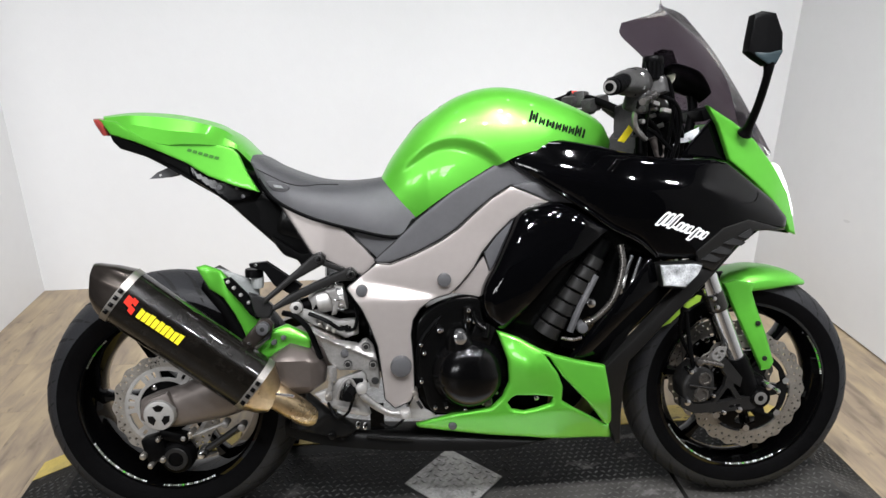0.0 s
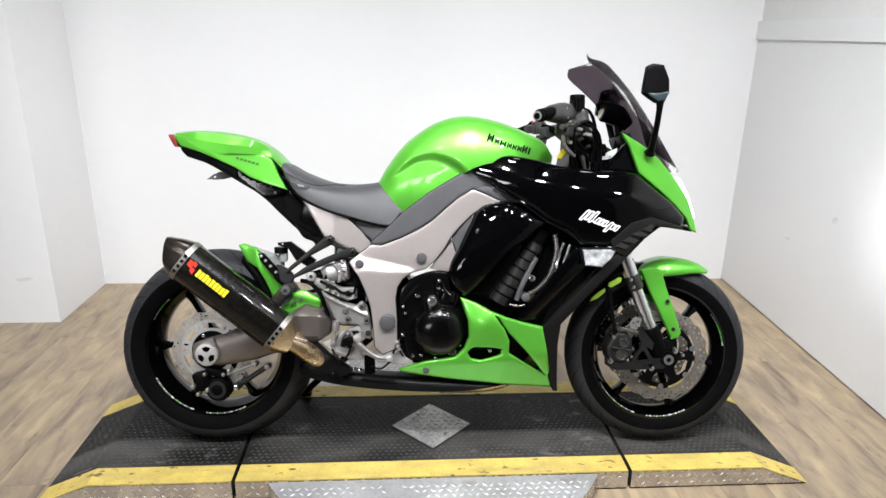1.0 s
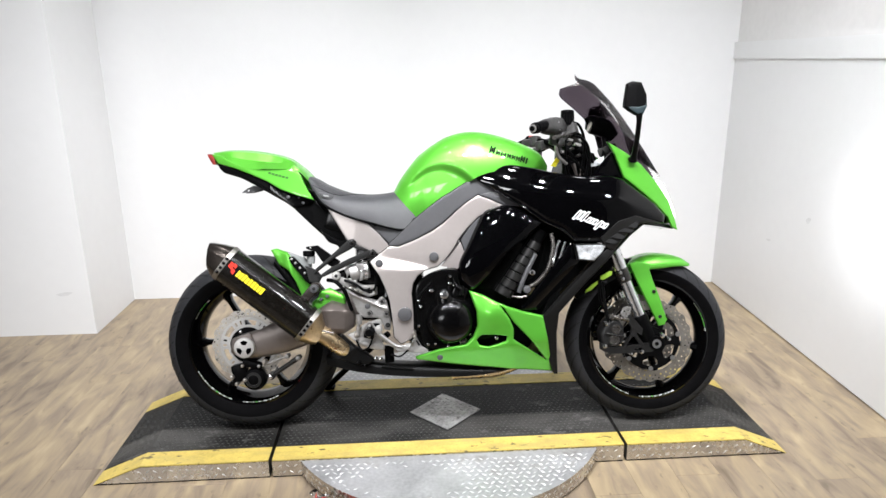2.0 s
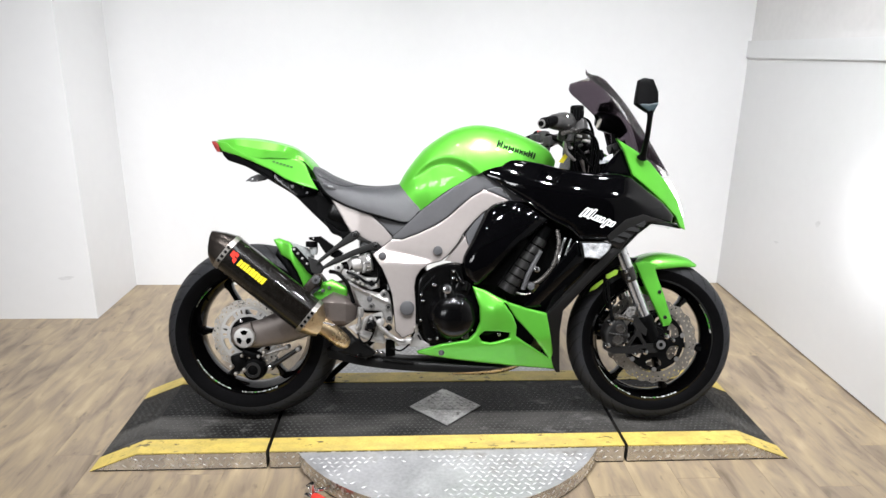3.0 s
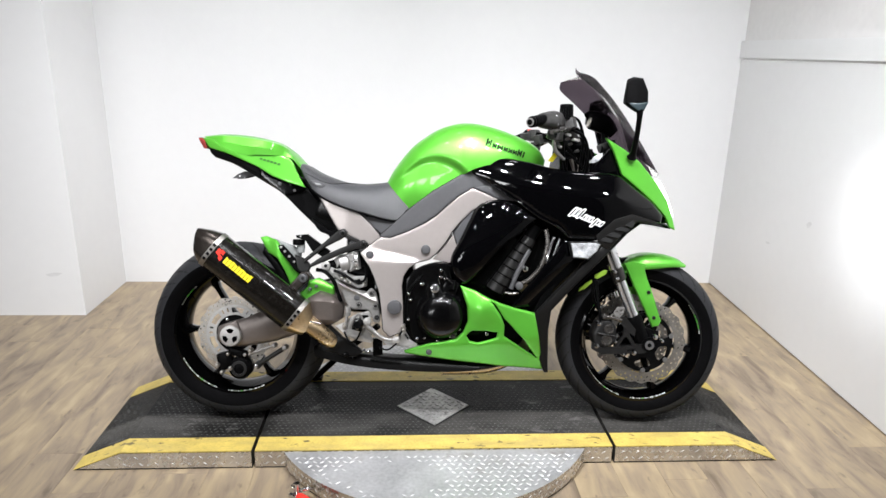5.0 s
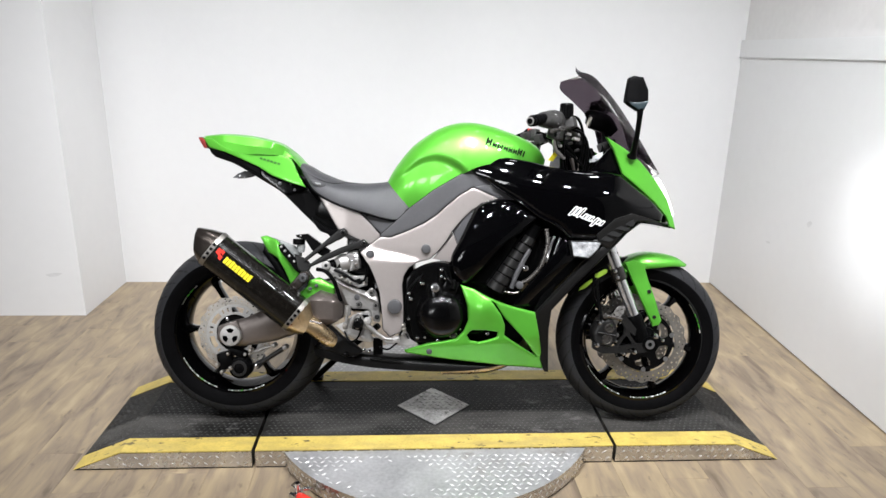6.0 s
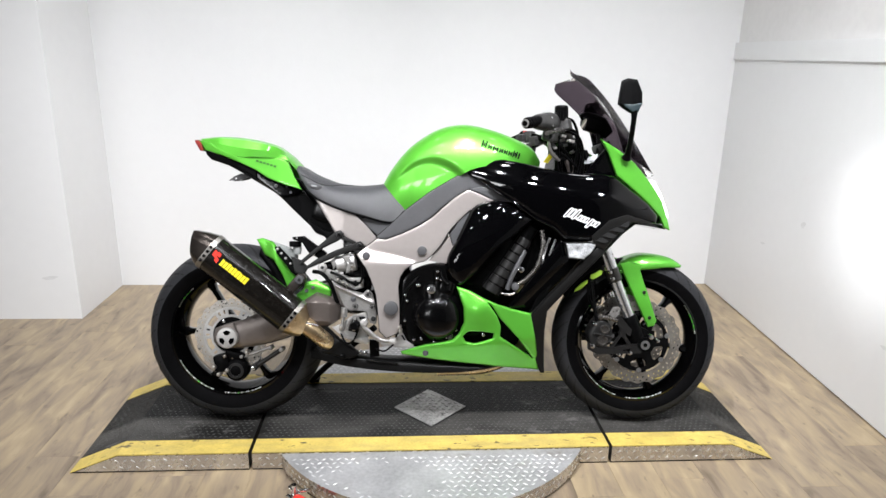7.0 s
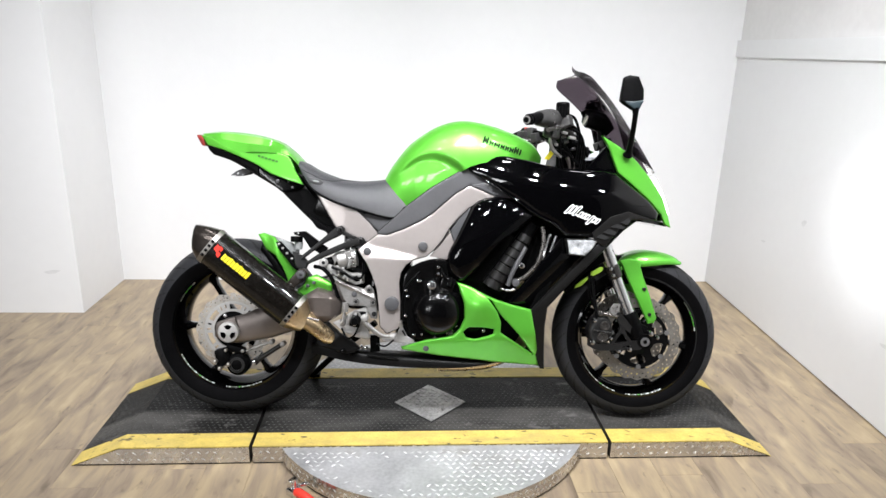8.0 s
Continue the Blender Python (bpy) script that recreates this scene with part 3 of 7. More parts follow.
def deck_section(name, xs, label):
    """One length of deck: xs are its corners along x; ends may slope to the floor."""
    prof = [(x, 0.0) for x in (xs[0], xs[-1])] + [(x, deck_z(x) - 0.001) for x in reversed(xs) if deck_z(x) > 1e-4]
    bm = flat(prof, -DEPTH, DEPTH)
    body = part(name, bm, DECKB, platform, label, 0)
    lo, hi = min(xs), max(xs)
    for side in (-1, 1):
        # painted edge strip that follows the slope
        V, F = [], []
        pts = sorted(xs)
        for x in pts:
            for y, dz in ((side * (DEPTH + 0.001), 0.0), (side * (DEPTH - 0.078), 0.0)):
                V.append((x, y, deck_z(x) + 0.0016 + dz))
                V.append((x, y, max(deck_z(x) - 0.003, 0.0002)))
        for i in range(len(pts) - 1):
            k = 4 * i
            F += [(k, k + 2, k + 6, k + 4), (k, k + 4, k + 5, k + 1), (k + 2, k + 3, k + 7, k + 6)]
        F += [(0, 1, 3, 2), (len(V) - 4, len(V) - 2, len(V) - 1, len(V) - 3)]
        mesh_part("edge_strip", V, F, YELLOW_P, body, "worn yellow painted edge strip")
        # bright skirt plate with tread marks
        # skirt stops short of the floor; the black side below makes its shadow line
        sk = [(lo if deck_z(lo) > 1e-4 else lo + 0.020, 0.0065), (hi if deck_z(hi) > 1e-4 else hi - 0.020, 0.0065)]
        sk += [(x, deck_z(x) - 0.004) for x in reversed(pts) if deck_z(x) > 1e-4]
        part("skirt_plate", flat(sk, side * DEPTH, side * (DEPTH + 0.003)), SKIRTM, body, "bright aluminium tread-plate skirt", 0)
        spots = []
        n = int((hi - lo) / 0.026)
        for i in range(n + 1):
            for j in range(2):
                x, z = lo + 0.012 + i * 0.026 + 0.013 * j, 0.020 + 0.024 * j
                if z < deck_z(x) - 0.010 and lo + 0.012 < x < hi - 0.012:
                    s = 1 if (i + j) % 2 else -1
                    a = Vector((0.8, 0, 0.6 * s))
                    spots.append((Vector((x, side * (DEPTH + 0.0032), z)), a, Vector((-a.z, 0, a.x)), Vector((0, side, 0))))
        v, f = lozenges(spots, 0.017, 0.0046, 0.0015)
        tagged(mesh_part("tread_relief", v, f, MARKM, body), kind="stuff")
    v, f = lozenges(tread_spots(lambda x, y: abs(y) < DEPTH - 0.085 and lo + 0.01 < x < hi - 0.01 and abs(x) + abs(y) > 0.155
                                and (abs(x) < TOPX - 0.01 or abs(x) > TOPX + 0.01), lo, hi, -DEPTH + 0.08, DEPTH - 0.08, deck_z, 0.019), 0.0165, 0.0055, 0.0011)
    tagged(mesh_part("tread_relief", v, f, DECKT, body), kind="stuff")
    return body


deck_section("ramp_section", (-HALF, -TOPX, -GAP - 0.008), "black ramp section of the platform")
deck_section("centre_section", (-GAP + 0.004, GAP - 0.004), "black centre section of the platform")
deck_section("ramp_section", (GAP + 0.008, TOPX, HALF), "black ramp section of the platform")

# bright lozenge plate set into the centre
dia = [(0.134, 0.0), (0.0, 0.134), (-0.134, 0.0), (0.0, -0.134)]
bm = bmesh.new()
bv = [bm.verts.new((x, y, DECK - 0.002)) for x, y in dia]
bf = bm.faces.new(bv)
for v in (g for g in bmesh.ops.extrude_face_region(bm, geom=[bf])["geom"] if isinstance(g, bmesh.types.BMVert)):
    v.co.z = DECK + 0.002
plate = part("lozenge_plate", bm, LOZM, platform, "bright worn tread-plate lozenge", 0)
gap = bmesh.new()
gap.faces.new([gap.verts.new((x * 1.055, y * 1.055, DECK - 0.0004)) for x, y in dia])
part("plate_gap", gap, GROOVE, plate, "", 0)
v, f = lozenges(tread_spots(lambda x, y: abs(x) + abs(y) < 0.122, -0.13, 0.13, -0.13, 0.13, lambda x: DECK + 0.002, 0.024), 0.02, 0.0065, 0.0015)
tagged(mesh_part("tread_relief", v, f, LOZM, plate), kind="stuff")

# the round turntable shows in front of and behind the deck
RT = 0.575
for side in (-1, 1):
    # the lower dark ring stands in for the shadow line at the floor
    for r, z0, z1, mt, nm, lab in ((RT - 0.004, 0.0005, 0.008, GROOVE, "turntable_base", "dark ring for the shadow line under the disc"), (RT, 0.008, DECK - 0.004, SKIRTM, "turntable_disc", "round bright aluminium tread-plate turntable")):
        a0 = math.asin((DEPTH + 0.0045) / r)
        arc = [(r * math.cos(a), side * r * math.sin(a)) for a in (a0 + (math.pi - 2 * a0) * i / 64 for i in range(65))]
        bm = bmesh.new()
        bf = bm.faces.new([bm.verts.new((x, y, z0)) for x, y in arc])
        for v in (g for g in bmesh.ops.extrude_face_region(bm, geom=[bf])["geom"] if isinstance(g, bmesh.types.BMVert)):
            v.co.z = z1
        disc = part(nm, bm, mt, platform, lab, 30)
    disc.data.materials.append(TREAD)
    for p in disc.data.polygons:
        p.material_index = 1 if p.normal.z > 0.9 else 0
    # the marks are trodden away in a patch where people step up
    v, f = lozenges(tread_spots(lambda x, y: math.hypot(x, y) < RT - 0.015 and abs(y) > DEPTH + 0.008
                                and ((x + 0.15) / 0.19) ** 2 + ((y + 0.42) / 0.10) ** 2 > 1 + 0.35 * math.sin(57 * x + 91 * y), -RT, RT, *(sorted((side * (DEPTH + 0.009), side * RT))), lambda x: DECK - 0.004, 0.024), 0.020, 0.0060, 0.0014)
    tagged(mesh_part("tread_relief", v, f, RELM, disc), kind="stuff")
    spots = []
    for i in range(1, 60):
        for j in range(2):
            a = a0 + 0.03 + (math.pi - 2 * a0 - 0.06) * (i + 0.5 * j) / 60
            rad, tan = Vector((math.cos(a), side * math.sin(a), 0)), Vector((-math.sin(a), side * math.cos(a), 0))
            along = tan * 0.8 + Vector((0, 0, 0.6 if (i + j) % 2 else -0.6))
            spots.append((rad * (RT + 0.0002) + Vector((0, 0, 0.022 + 0.022 * j)), along, rad.cross(along), rad))
    v, f = lozenges(spots, 0.016, 0.0045, 0.0013)
    tagged(mesh_part("rim_relief", v, f, MARKM, disc), kind="stuff")

# toggle clamp with a red grip, on the floor against the disc
clamp = thing("locking_clamp", "steel locking clamp with a red plastic grip beside the turntable", "clamp", pose(-0.436, -0.446, 0.0, 0, 0, -34))
body_c = part("jaw", join(block(0.05, 0.03, 0.022, pose(0, 0, 0.012), 0.004), block(0.02, 0.024, 0.04, pose(-0.016, 0.004, 0.03, 0, 12, 0), 0.004),
                          tube([(0.0, 0.012, 0.03), (0.03, 0.015, 0.045), (0.03, 0.03, 0.035)], 0.006, 10)), CHROME, clamp)
part("bolt", lathe([(0.0001, 0.058), (0.008, 0.058), (0.009, 0.055), (0.009, 0.02)], 12, -0.005, 0.005, axis="z"), CHROME, body_c)
part("grip", tube([(0.012, -0.010, 0.024), (0.022, -0.010, 0.026), (0.055, -0.012, 0.024), (0.090, -0.014, 0.018), (0.096, -0.014, 0.017)], [0.011, 0.014, 0.014, 0.012, 0.006], 14), REDP, clamp, "red plastic grip")
# ---- the motorcycle: x forward, y to its left, z up from the deck; it leans on its side stand ----
bike = thing("motorcycle", "lime green and gloss black sport motorcycle leaning on its stand", "motorcycle",
             pose(0.022, -0.058, 0.065, -13, 0, -3))
AXF, AXR = (0.712, 0.297), (-0.717, 0.306)


def wheel(name, cx, cz, rt, half, rim_half, spokes, phase, label):
    rim_r = 0.222
    rim = part(name, lathe([(rim_r, -rim_half), (rim_r - 0.008, -rim_half - 0.003), (rim_r - 0.014, -rim_half + 0.004), (rim_r - 0.02, -rim_half * 0.6),
                            (rim_r - 0.031, -rim_half * 0.35), (rim_r - 0.033, 0), (rim_r - 0.031, rim_half * 0.35), (rim_r - 0.02, rim_half * 0.6),
                            (rim_r - 0.014, rim_half - 0.004), (rim_r - 0.008, rim_half + 0.003), (rim_r, rim_half),
                            (rim_r - 0.006, rim_half * 0.7), (rim_r - 0.006, -rim_half * 0.7)], 96, cx, cz, True), RIMB, bike, label)
    h = rt - rim_r
    prof = [(rim_r - 0.004, -rim_half + 0.002), (rim_r + 0.004, -rim_half - 0.004), (rim_r + h * 0.25, -half * 0.94), (rim_r + h * 0.42, -half), (rim_r + h * 0.6, -half * 0.95),
            (rim_r + h * 0.76, -half * 0.78), (rim_r + h * 0.885, -half * 0.5), (rt - 0.0015, -half * 0.22), (rt, 0)]
    prof += [(r, -y) for r, y in reversed(prof[:-1])]
    part("tyre", lathe(prof, 120, cx, cz, caps=False), RUBBER, rim, "black road tyre")
    crown = [(r + 0.0004, y * 1.004) for r, y in prof if r > rim_r + h * 0.40]
    part("tread", lathe(crown, 120, cx, cz, caps=False), TREADR, rim, "grey-black tread band")
    # tread grooves: dark curved strips laid on, shoulder to crown, for the cuts' shade
    V, F = [], []
    for i in range(30):
        for side in (-1, 1):
            a0 = 2 * math.pi * (i + 0.25 * side) / 30
            k = len(V)
            m = 7
            for j in range(m):
                s = j / (m - 1)
                y = side * half * table(s, [0, 0.22, 0.48, 0.74, 1], [0.985, 0.95, 0.78, 0.5, 0.22]) * 1.008
                r = rim_r + h * table(s, [0, 0.22, 0.48, 0.74, 1], [0.47, 0.60, 0.76, 0.885, 0.985]) + 0.0012
                a = a0 + 0.16 * s + 0.1 * s * s
                wd = 0.019 * math.sin(math.pi * (0.1 + 0.8 * s))
                V += [(cx + r * math.cos(a - wd), y, cz + r * math.sin(a - wd)), (cx + r * math.cos(a + wd), y, cz + r * math.sin(a + wd))]
            F += [(k + 2 * j, k + 2 * j + 1, k + 2 * j + 3, k + 2 * j + 2) for j in range(m - 1)]
    tagged(mesh_part("tread_groove", V, F, GROOVE, rim), kind="stuff")
    part("hub", lathe([(0.018, -rim_half - 0.005), (0.034, -rim_half - 0.005), (0.04, -rim_half * 0.6), (0.046, 0), (0.04, rim_half * 0.6), (0.034, rim_half + 0.005), (0.018, rim_half + 0.005)], 40, cx, cz), RIMB, rim)
    for i in range(spokes):
        a = radians(phase) + 2 * math.pi * i / spokes
        bm = bmesh.new()
        rows = []
        for s in (0, 0.15, 0.5, 0.85, 1):
            r = 0.036 + (rim_r - 0.030 - 0.036) * s
            w = table(s, [0, 0.15, 0.5, 0.85, 1], [0.017, 0.012, 0.0095, 0.010, 0.017])
            d = table(s, [0, 1], [0.026, min(0.022, rim_half * 0.5)])
            rows.append([bm.verts.new((cx + r * math.cos(a) - u * math.sin(a), v, cz + r * math.sin(a) + u * math.cos(a)))
                         for u, v in ((-w, -d * 0.5), (-w * 0.5, -d), (w * 0.5, -d), (w, -d * 0.5), (w, d * 0.5), (w * 0.5, d), (-w * 0.5, d), (-w, d * 0.5))])
        for r0, r1 in zip(rows, rows[1:]):
            for j in range(8):
                bm.faces.new((r0[j], r0[(j + 1) % 8], r1[(j + 1) % 8], r1[j]))
        bm.faces.new(rows[0])
        bm.faces.new(rows[-1])
        part("spoke", bm, RIMB, rim)
    # sticker marks round the rim lip: pale, green and white bars
    for start, marks in ((208, "wggwgggwgwgggwwggGgwggwgggww"), (262, "wgwgggwgGgwggwwggwgwgww"), (8, "wwgGGGgGGGgGGggggggg"), (132, "wwgGGGgGGgggggg")):
        for col, mat in (("w", WHITE_D), ("g", GREY_D), ("G", GREEN_D)):
            V, F = [], []
            for i, ch in enumerate(marks):
                if ch != col:
                    continue
                a = radians(start + 1.55 * i)
                da, k = radians(0.35 + 0.25 * ((i * 7) % 3) / 2), len(V)
                for rr, yy in ((rim_r - 0.0100, -rim_half - 0.0028), (rim_r - 0.0125, -rim_half + 0.001)):
                    for q in (a - da, a + da):
                        V.append((cx + rr * math.cos(q), yy - 0.0006, cz + rr * math.sin(q)))
                F.append((k, k + 1, k + 3, k + 2))
            tagged(mesh_part("rim_sticker", V, F, mat, rim), kind="stuff")
    return rim


def brake_disc(parent, cx, cz, y, ro, ri, lobes, carrier=BLACK):
    holes = [ring_xz(ri, 40, cx, cz)]
    for k in range(lobes * 2):
        for rr, ph in ((0.30, 0.0), (0.62, 0.5)):
            a = 2 * math.pi * (k + ph) / (lobes * 2)
            r = ri + (ro - ri) * (rr + 0.12)
            holes.append(ring_xz(0.0036, 7, cx + r * math.cos(a), cz + r * math.sin(a)))
    d = part("brake_disc", flat(ring_xz(ro - 0.003, lobes * 8, cx, cz, lobes, 0.003), y - 0.0025, y + 0.0025, holes), STEEL, parent, "drilled wavy steel brake disc", 30)
    if carrier:
        win = []
        for k in range(6):
            a = 2 * math.pi * (k + 0.5) / 6
            rc = (ri - 0.004 + 0.05) / 2
            win.append([(cx + rr * math.cos(a + da), cz + rr * math.sin(a + da)) for rr, da in
                        ((0.058, -0.22), (rc, -0.36), (ri - 0.022, -0.30), (ri - 0.018, 0.0), (ri - 0.022, 0.30), (rc, 0.36), (0.058, 0.22))])
        part("disc_carrier", flat(ring_xz(ri - 0.008, 60, cx, cz), y - 0.004, y + 0.003, [ring_xz(0.03, 24, cx, cz)] + win), carrier, parent)
        for k in range(7):
            a = 2 * math.pi * k / 7 + 0.235
            u, v = math.cos(a), math.sin(a)
            tabs = [(cx + r * u - w * v, cz + r * v + w * u) for r, w in ((ri + 0.003, -0.013), (ri - 0.012, -0.008), (ri - 0.020, -0.004), (ri - 0.020, 0.004), (ri - 0.012, 0.008), (ri + 0.003, 0.013))]
            part("disc_tab", flat(tabs, y - 0.0024, y + 0.0024), STEEL, d)
            bx, bz = cx + (ri - 0.012) * u, cz + (ri - 0.012) * v
            bob = part("disc_bobbin", lathe([(0.0045, y - 0.0075), (0.0085, y - 0.0075), (0.0090, y - 0.006), (0.0090, y + 0.004)], 14, bx, bz), CHROME, parent)
            part("bobbin_eye", knob(bx, y - 0.002, y - 0.0065, bz, 0.0044, 8), ENGINE, bob)
    return d


front = wheel("front_wheel", *AXF, 0.297, 0.058, 0.046, 6, 49, "gloss black six-spoke front wheel with green stickers")
rear = wheel("rear_wheel", *AXR, 0.312, 0.092, 0.076, 6, 2, "gloss black six-spoke rear wheel with green stickers")
brake_disc(front, *AXF, -0.072, 0.150, 0.112, 20)
brake_disc(front, *AXF, 0.072, 0.150, 0.112, 20)
rear_disc = brake_disc(rear, *AXR, -0.098, 0.128, 0.098, 16, None)


def arc_slot(cx, cz, r0, r1, a, da):
    """A slot between two radii, as a closed ring of points."""
    return [(cx + r * math.cos(a + k), cz + r * math.sin(a + k)) for r, ks in ((r0, (-da, 0, da)), (r1, (da, 0, -da))) for k in ks]


slots = []
for k in range(6):
    a = radians(84) + k * math.pi / 3
    slots.append(arc_slot(*AXR, 0.072, 0.090, a, 0.25))
    slots += [arc_slot(*AXR, 0.076, 0.090, a + s * 0.523 - s * 0.105, 0.045) for s in (1, -1)]
part("sensor_ring", flat(ring_xz(0.0985, 60, *AXR), -0.1025, -0.0965, [ring_xz(0.064, 40, *AXR)] + slots), ALU, rear_disc, "slotted silver sensor ring", 30)
part("disc_carrier", flat(ring_xz(0.068, 48, *AXR), -0.096, -0.090, [ring_xz(0.03, 24, *AXR)]), SATIN, rear, smooth=30)
for k in range(5):
    a = radians(120) + k * 2 * math.pi / 5
    part("carrier_bolt", knob(AXR[0] + 0.055 * math.cos(a), -0.09, -0.101, AXR[1] + 0.055 * math.sin(a), 0.007, 12), CHROME, rear)

# ---- front fork, brakes, fender ----
FD = Vector((0.117, 0, -0.284)).normalized()


def fork_pt(s, y=-0.10):
    return Vector((0.704, y, 0.297)) - FD * s


for y in (-0.10, 0.10):
    leg = part("fork_leg", tube([fork_pt(-0.005, y), fork_pt(0.05, y), fork_pt(0.09, y), fork_pt(0.105, y)], [0.028, 0.028, 0.027, 0.024], 20), SATIN, bike, "black cast fork foot")
    part("fork_tube", tube([fork_pt(0.09, y), fork_pt(0.42, y)], 0.0205, 20), BRIGHT, leg, "polished steel fork tube")
    part("fork_clamp", tube([fork_pt(0.235, y), fork_pt(0.243, y), fork_pt(0.275, y), fork_pt(0.283, y), fork_pt(0.30, y)], [0.023, 0.0265, 0.0265, 0.025, 0.0235], 20), FORKM, leg)
    for q in (0.247, 0.271):
        c = fork_pt(q, y)
        part("clamp_bolt", knob(c.x - 0.012, y, y + (-0.030 if y < 0 else 0.030), c.z, 0.0065, 12), CHROME, leg)
    part("fork_upper", tube([fork_pt(0.283, y), fork_pt(0.62, y)], 0.025, 18), BRIGHT, leg, "grey upper fork tube")
    s = -1 if y < 0 else 1
    part("axle_clamp", join(tube([(AXF[0] + 0.004, y - 0.03, AXF[1]), (AXF[0] + 0.004, y + 0.03, AXF[1])], 0.026, 24),
                            block(0.05, 0.036, 0.06, pose(AXF[0] - 0.012, y, AXF[1] + 0.03, 0, 22, 0), 0.008)), SATIN, leg)
    part("axle_end", lathe([(0.009, y + s * 0.034), (0.016, y + s * 0.034), (0.017, y + s * 0.03), (0.017, y)], 24, AXF[0] + 0.004, AXF[1]), CHROME, leg)
    part("axle_bore", knob(AXF[0] + 0.004, y + s * 0.02, y + s * 0.0346, AXF[1], 0.0085, 14), ENGINE, leg)
    # radial caliper and its three-armed bracket behind the leg
    f = y + s * 0.022

    part("caliper_bracket", join(flat([(0.519, 0.303), (0.550, 0.286), (0.613, 0.288), (0.690, 0.300), (0.722, 0.318), (0.730, 0.292), (0.700, 0.268), (0.613, 0.264), (0.551, 0.262), (0.519, 0.279)], f - 0.008, f + 0.008, [[(0.640, 0.279), (0.668, 0.284), (0.668, 0.276), (0.640, 0.273)]]),
                                      flat([(0.595, 0.284), (0.606, 0.284), (0.632, 0.324), (0.640, 0.322), (0.662, 0.288), (0.674, 0.292), (0.648, 0.330), (0.647, 0.372), (0.632, 0.376), (0.626, 0.328)], f - 0.007, f + 0.007),
                                      flat([(0.606, 0.388), (0.628, 0.398), (0.668, 0.350), (0.664, 0.326), (0.634, 0.346)], f - 0.009, f + 0.009)), CALM, leg, "grey cast caliper bracket", 25)
    shape = [(0.521, 0.332), (0.532, 0.360), (0.554, 0.384), (0.585, 0.381), (0.602, 0.358), (0.605, 0.318), (0.593, 0.295), (0.554, 0.284), (0.526, 0.297)]
    bm = panel(shape, lambda x, z: -(abs(y) + 0.026) - 0.006 * math.exp(-((x - 0.560) / 0.02) ** 2), 0.055, 0.010, step=0.009)
    if s > 0:
        bmesh.ops.scale(bm, vec=(1, -1, 1), verts=bm.verts)
    cal = part("brake_caliper", bm, CALM, leg, "grey radial brake caliper")
    for bx, bz, r in ((0.574, 0.350, 0.017), (0.567, 0.311, 0.019)):
        ys = y + s * 0.033
        part("piston_cap", lathe([(0.0001, ys - s * 0.001), (r * 0.62, ys - s * 0.001), (r * 0.66, ys + s * 0.003), (r * 0.92, ys + s * 0.003), (r, ys), (r, y)], 20, bx, bz), TITAN, cal)
    for bx, bz, r in ((0.534, 0.291, 0.0085), (0.664, 0.269, 0.0085), (0.627, 0.262, 0.0055), (0.736, 0.325, 0.009), (0.540, 0.368, 0.006), (0.598, 0.306, 0.005), (0.760, 0.312, 0.006)):
        part("bolt", knob(bx, y, y + s * 0.034, bz, r, 12), CHROME, cal)
    part("pad_pin", tube([(0.535, y + s * 0.036, 0.336), (0.600, y + s * 0.036, 0.326)], 0.003, 8), CALM, cal)
    part("line_union", join(tube([(0.556, y + s * 0.03, 0.394), (0.588, y + s * 0.03, 0.389), (0.617, y + s * 0.028, 0.381)], [0.0075, 0.0065, 0.0075], 12), knob(0.557, y + s * 0.02, y + s * 0.042, 0.394, 0.009, 12)), TITAN, cal)
    part("sensor_plate", flat([(0.590, 0.408), (0.604, 0.428), (0.628, 0.427), (0.624, 0.404), (0.611, 0.390), (0.594, 0.398)], y + s * 0.022, y + s * 0.027, [ring_xz(0.0045, 8, 0.602, 0.411), ring_xz(0.0045, 8, 0.616, 0.416), ring_xz(0.004, 8, 0.611, 0.401)]), LUGM, cal, smooth=20)
    part("cable_guide", tube([(0.529, y + s * 0.012, 0.515), (0.536, y + s * 0.016, 0.453), (0.546, y + s * 0.02, 0.394), (0.554, y + s * 0.022, 0.36)], 0.0058, 8), SATIN, leg)
    part("brake_hose", tube([(0.552, y * 0.9, 0.40), (0.525, y * 0.9, 0.46), (0.53, y * 0.9, 0.54), (0.52, y * 0.8, 0.64), (0.45, y * 0.7, 0.78)], 0.0055, 8), SATIN, leg)

fender = part("front_fender", loft([(0.605, 0.545), (0.66, 0.587), (0.72, 0.607), (0.78, 0.606), (0.832, 0.593), (0.870, 0.570)],
                                   [(0.600, 0.510), (0.650, 0.545), (0.70, 0.553), (0.755, 0.558), (0.80, 0.562), (0.858, 0.560)],
                                   [0.064, 0.076, 0.080, 0.078, 0.070, 0.045], 30, 12, 0.6, 0.9, floor=False), GREEN, bike, "lime green front fender")
mod = fender.modifiers.new("thickness", "SOLIDIFY")
mod.thickness = 0.004
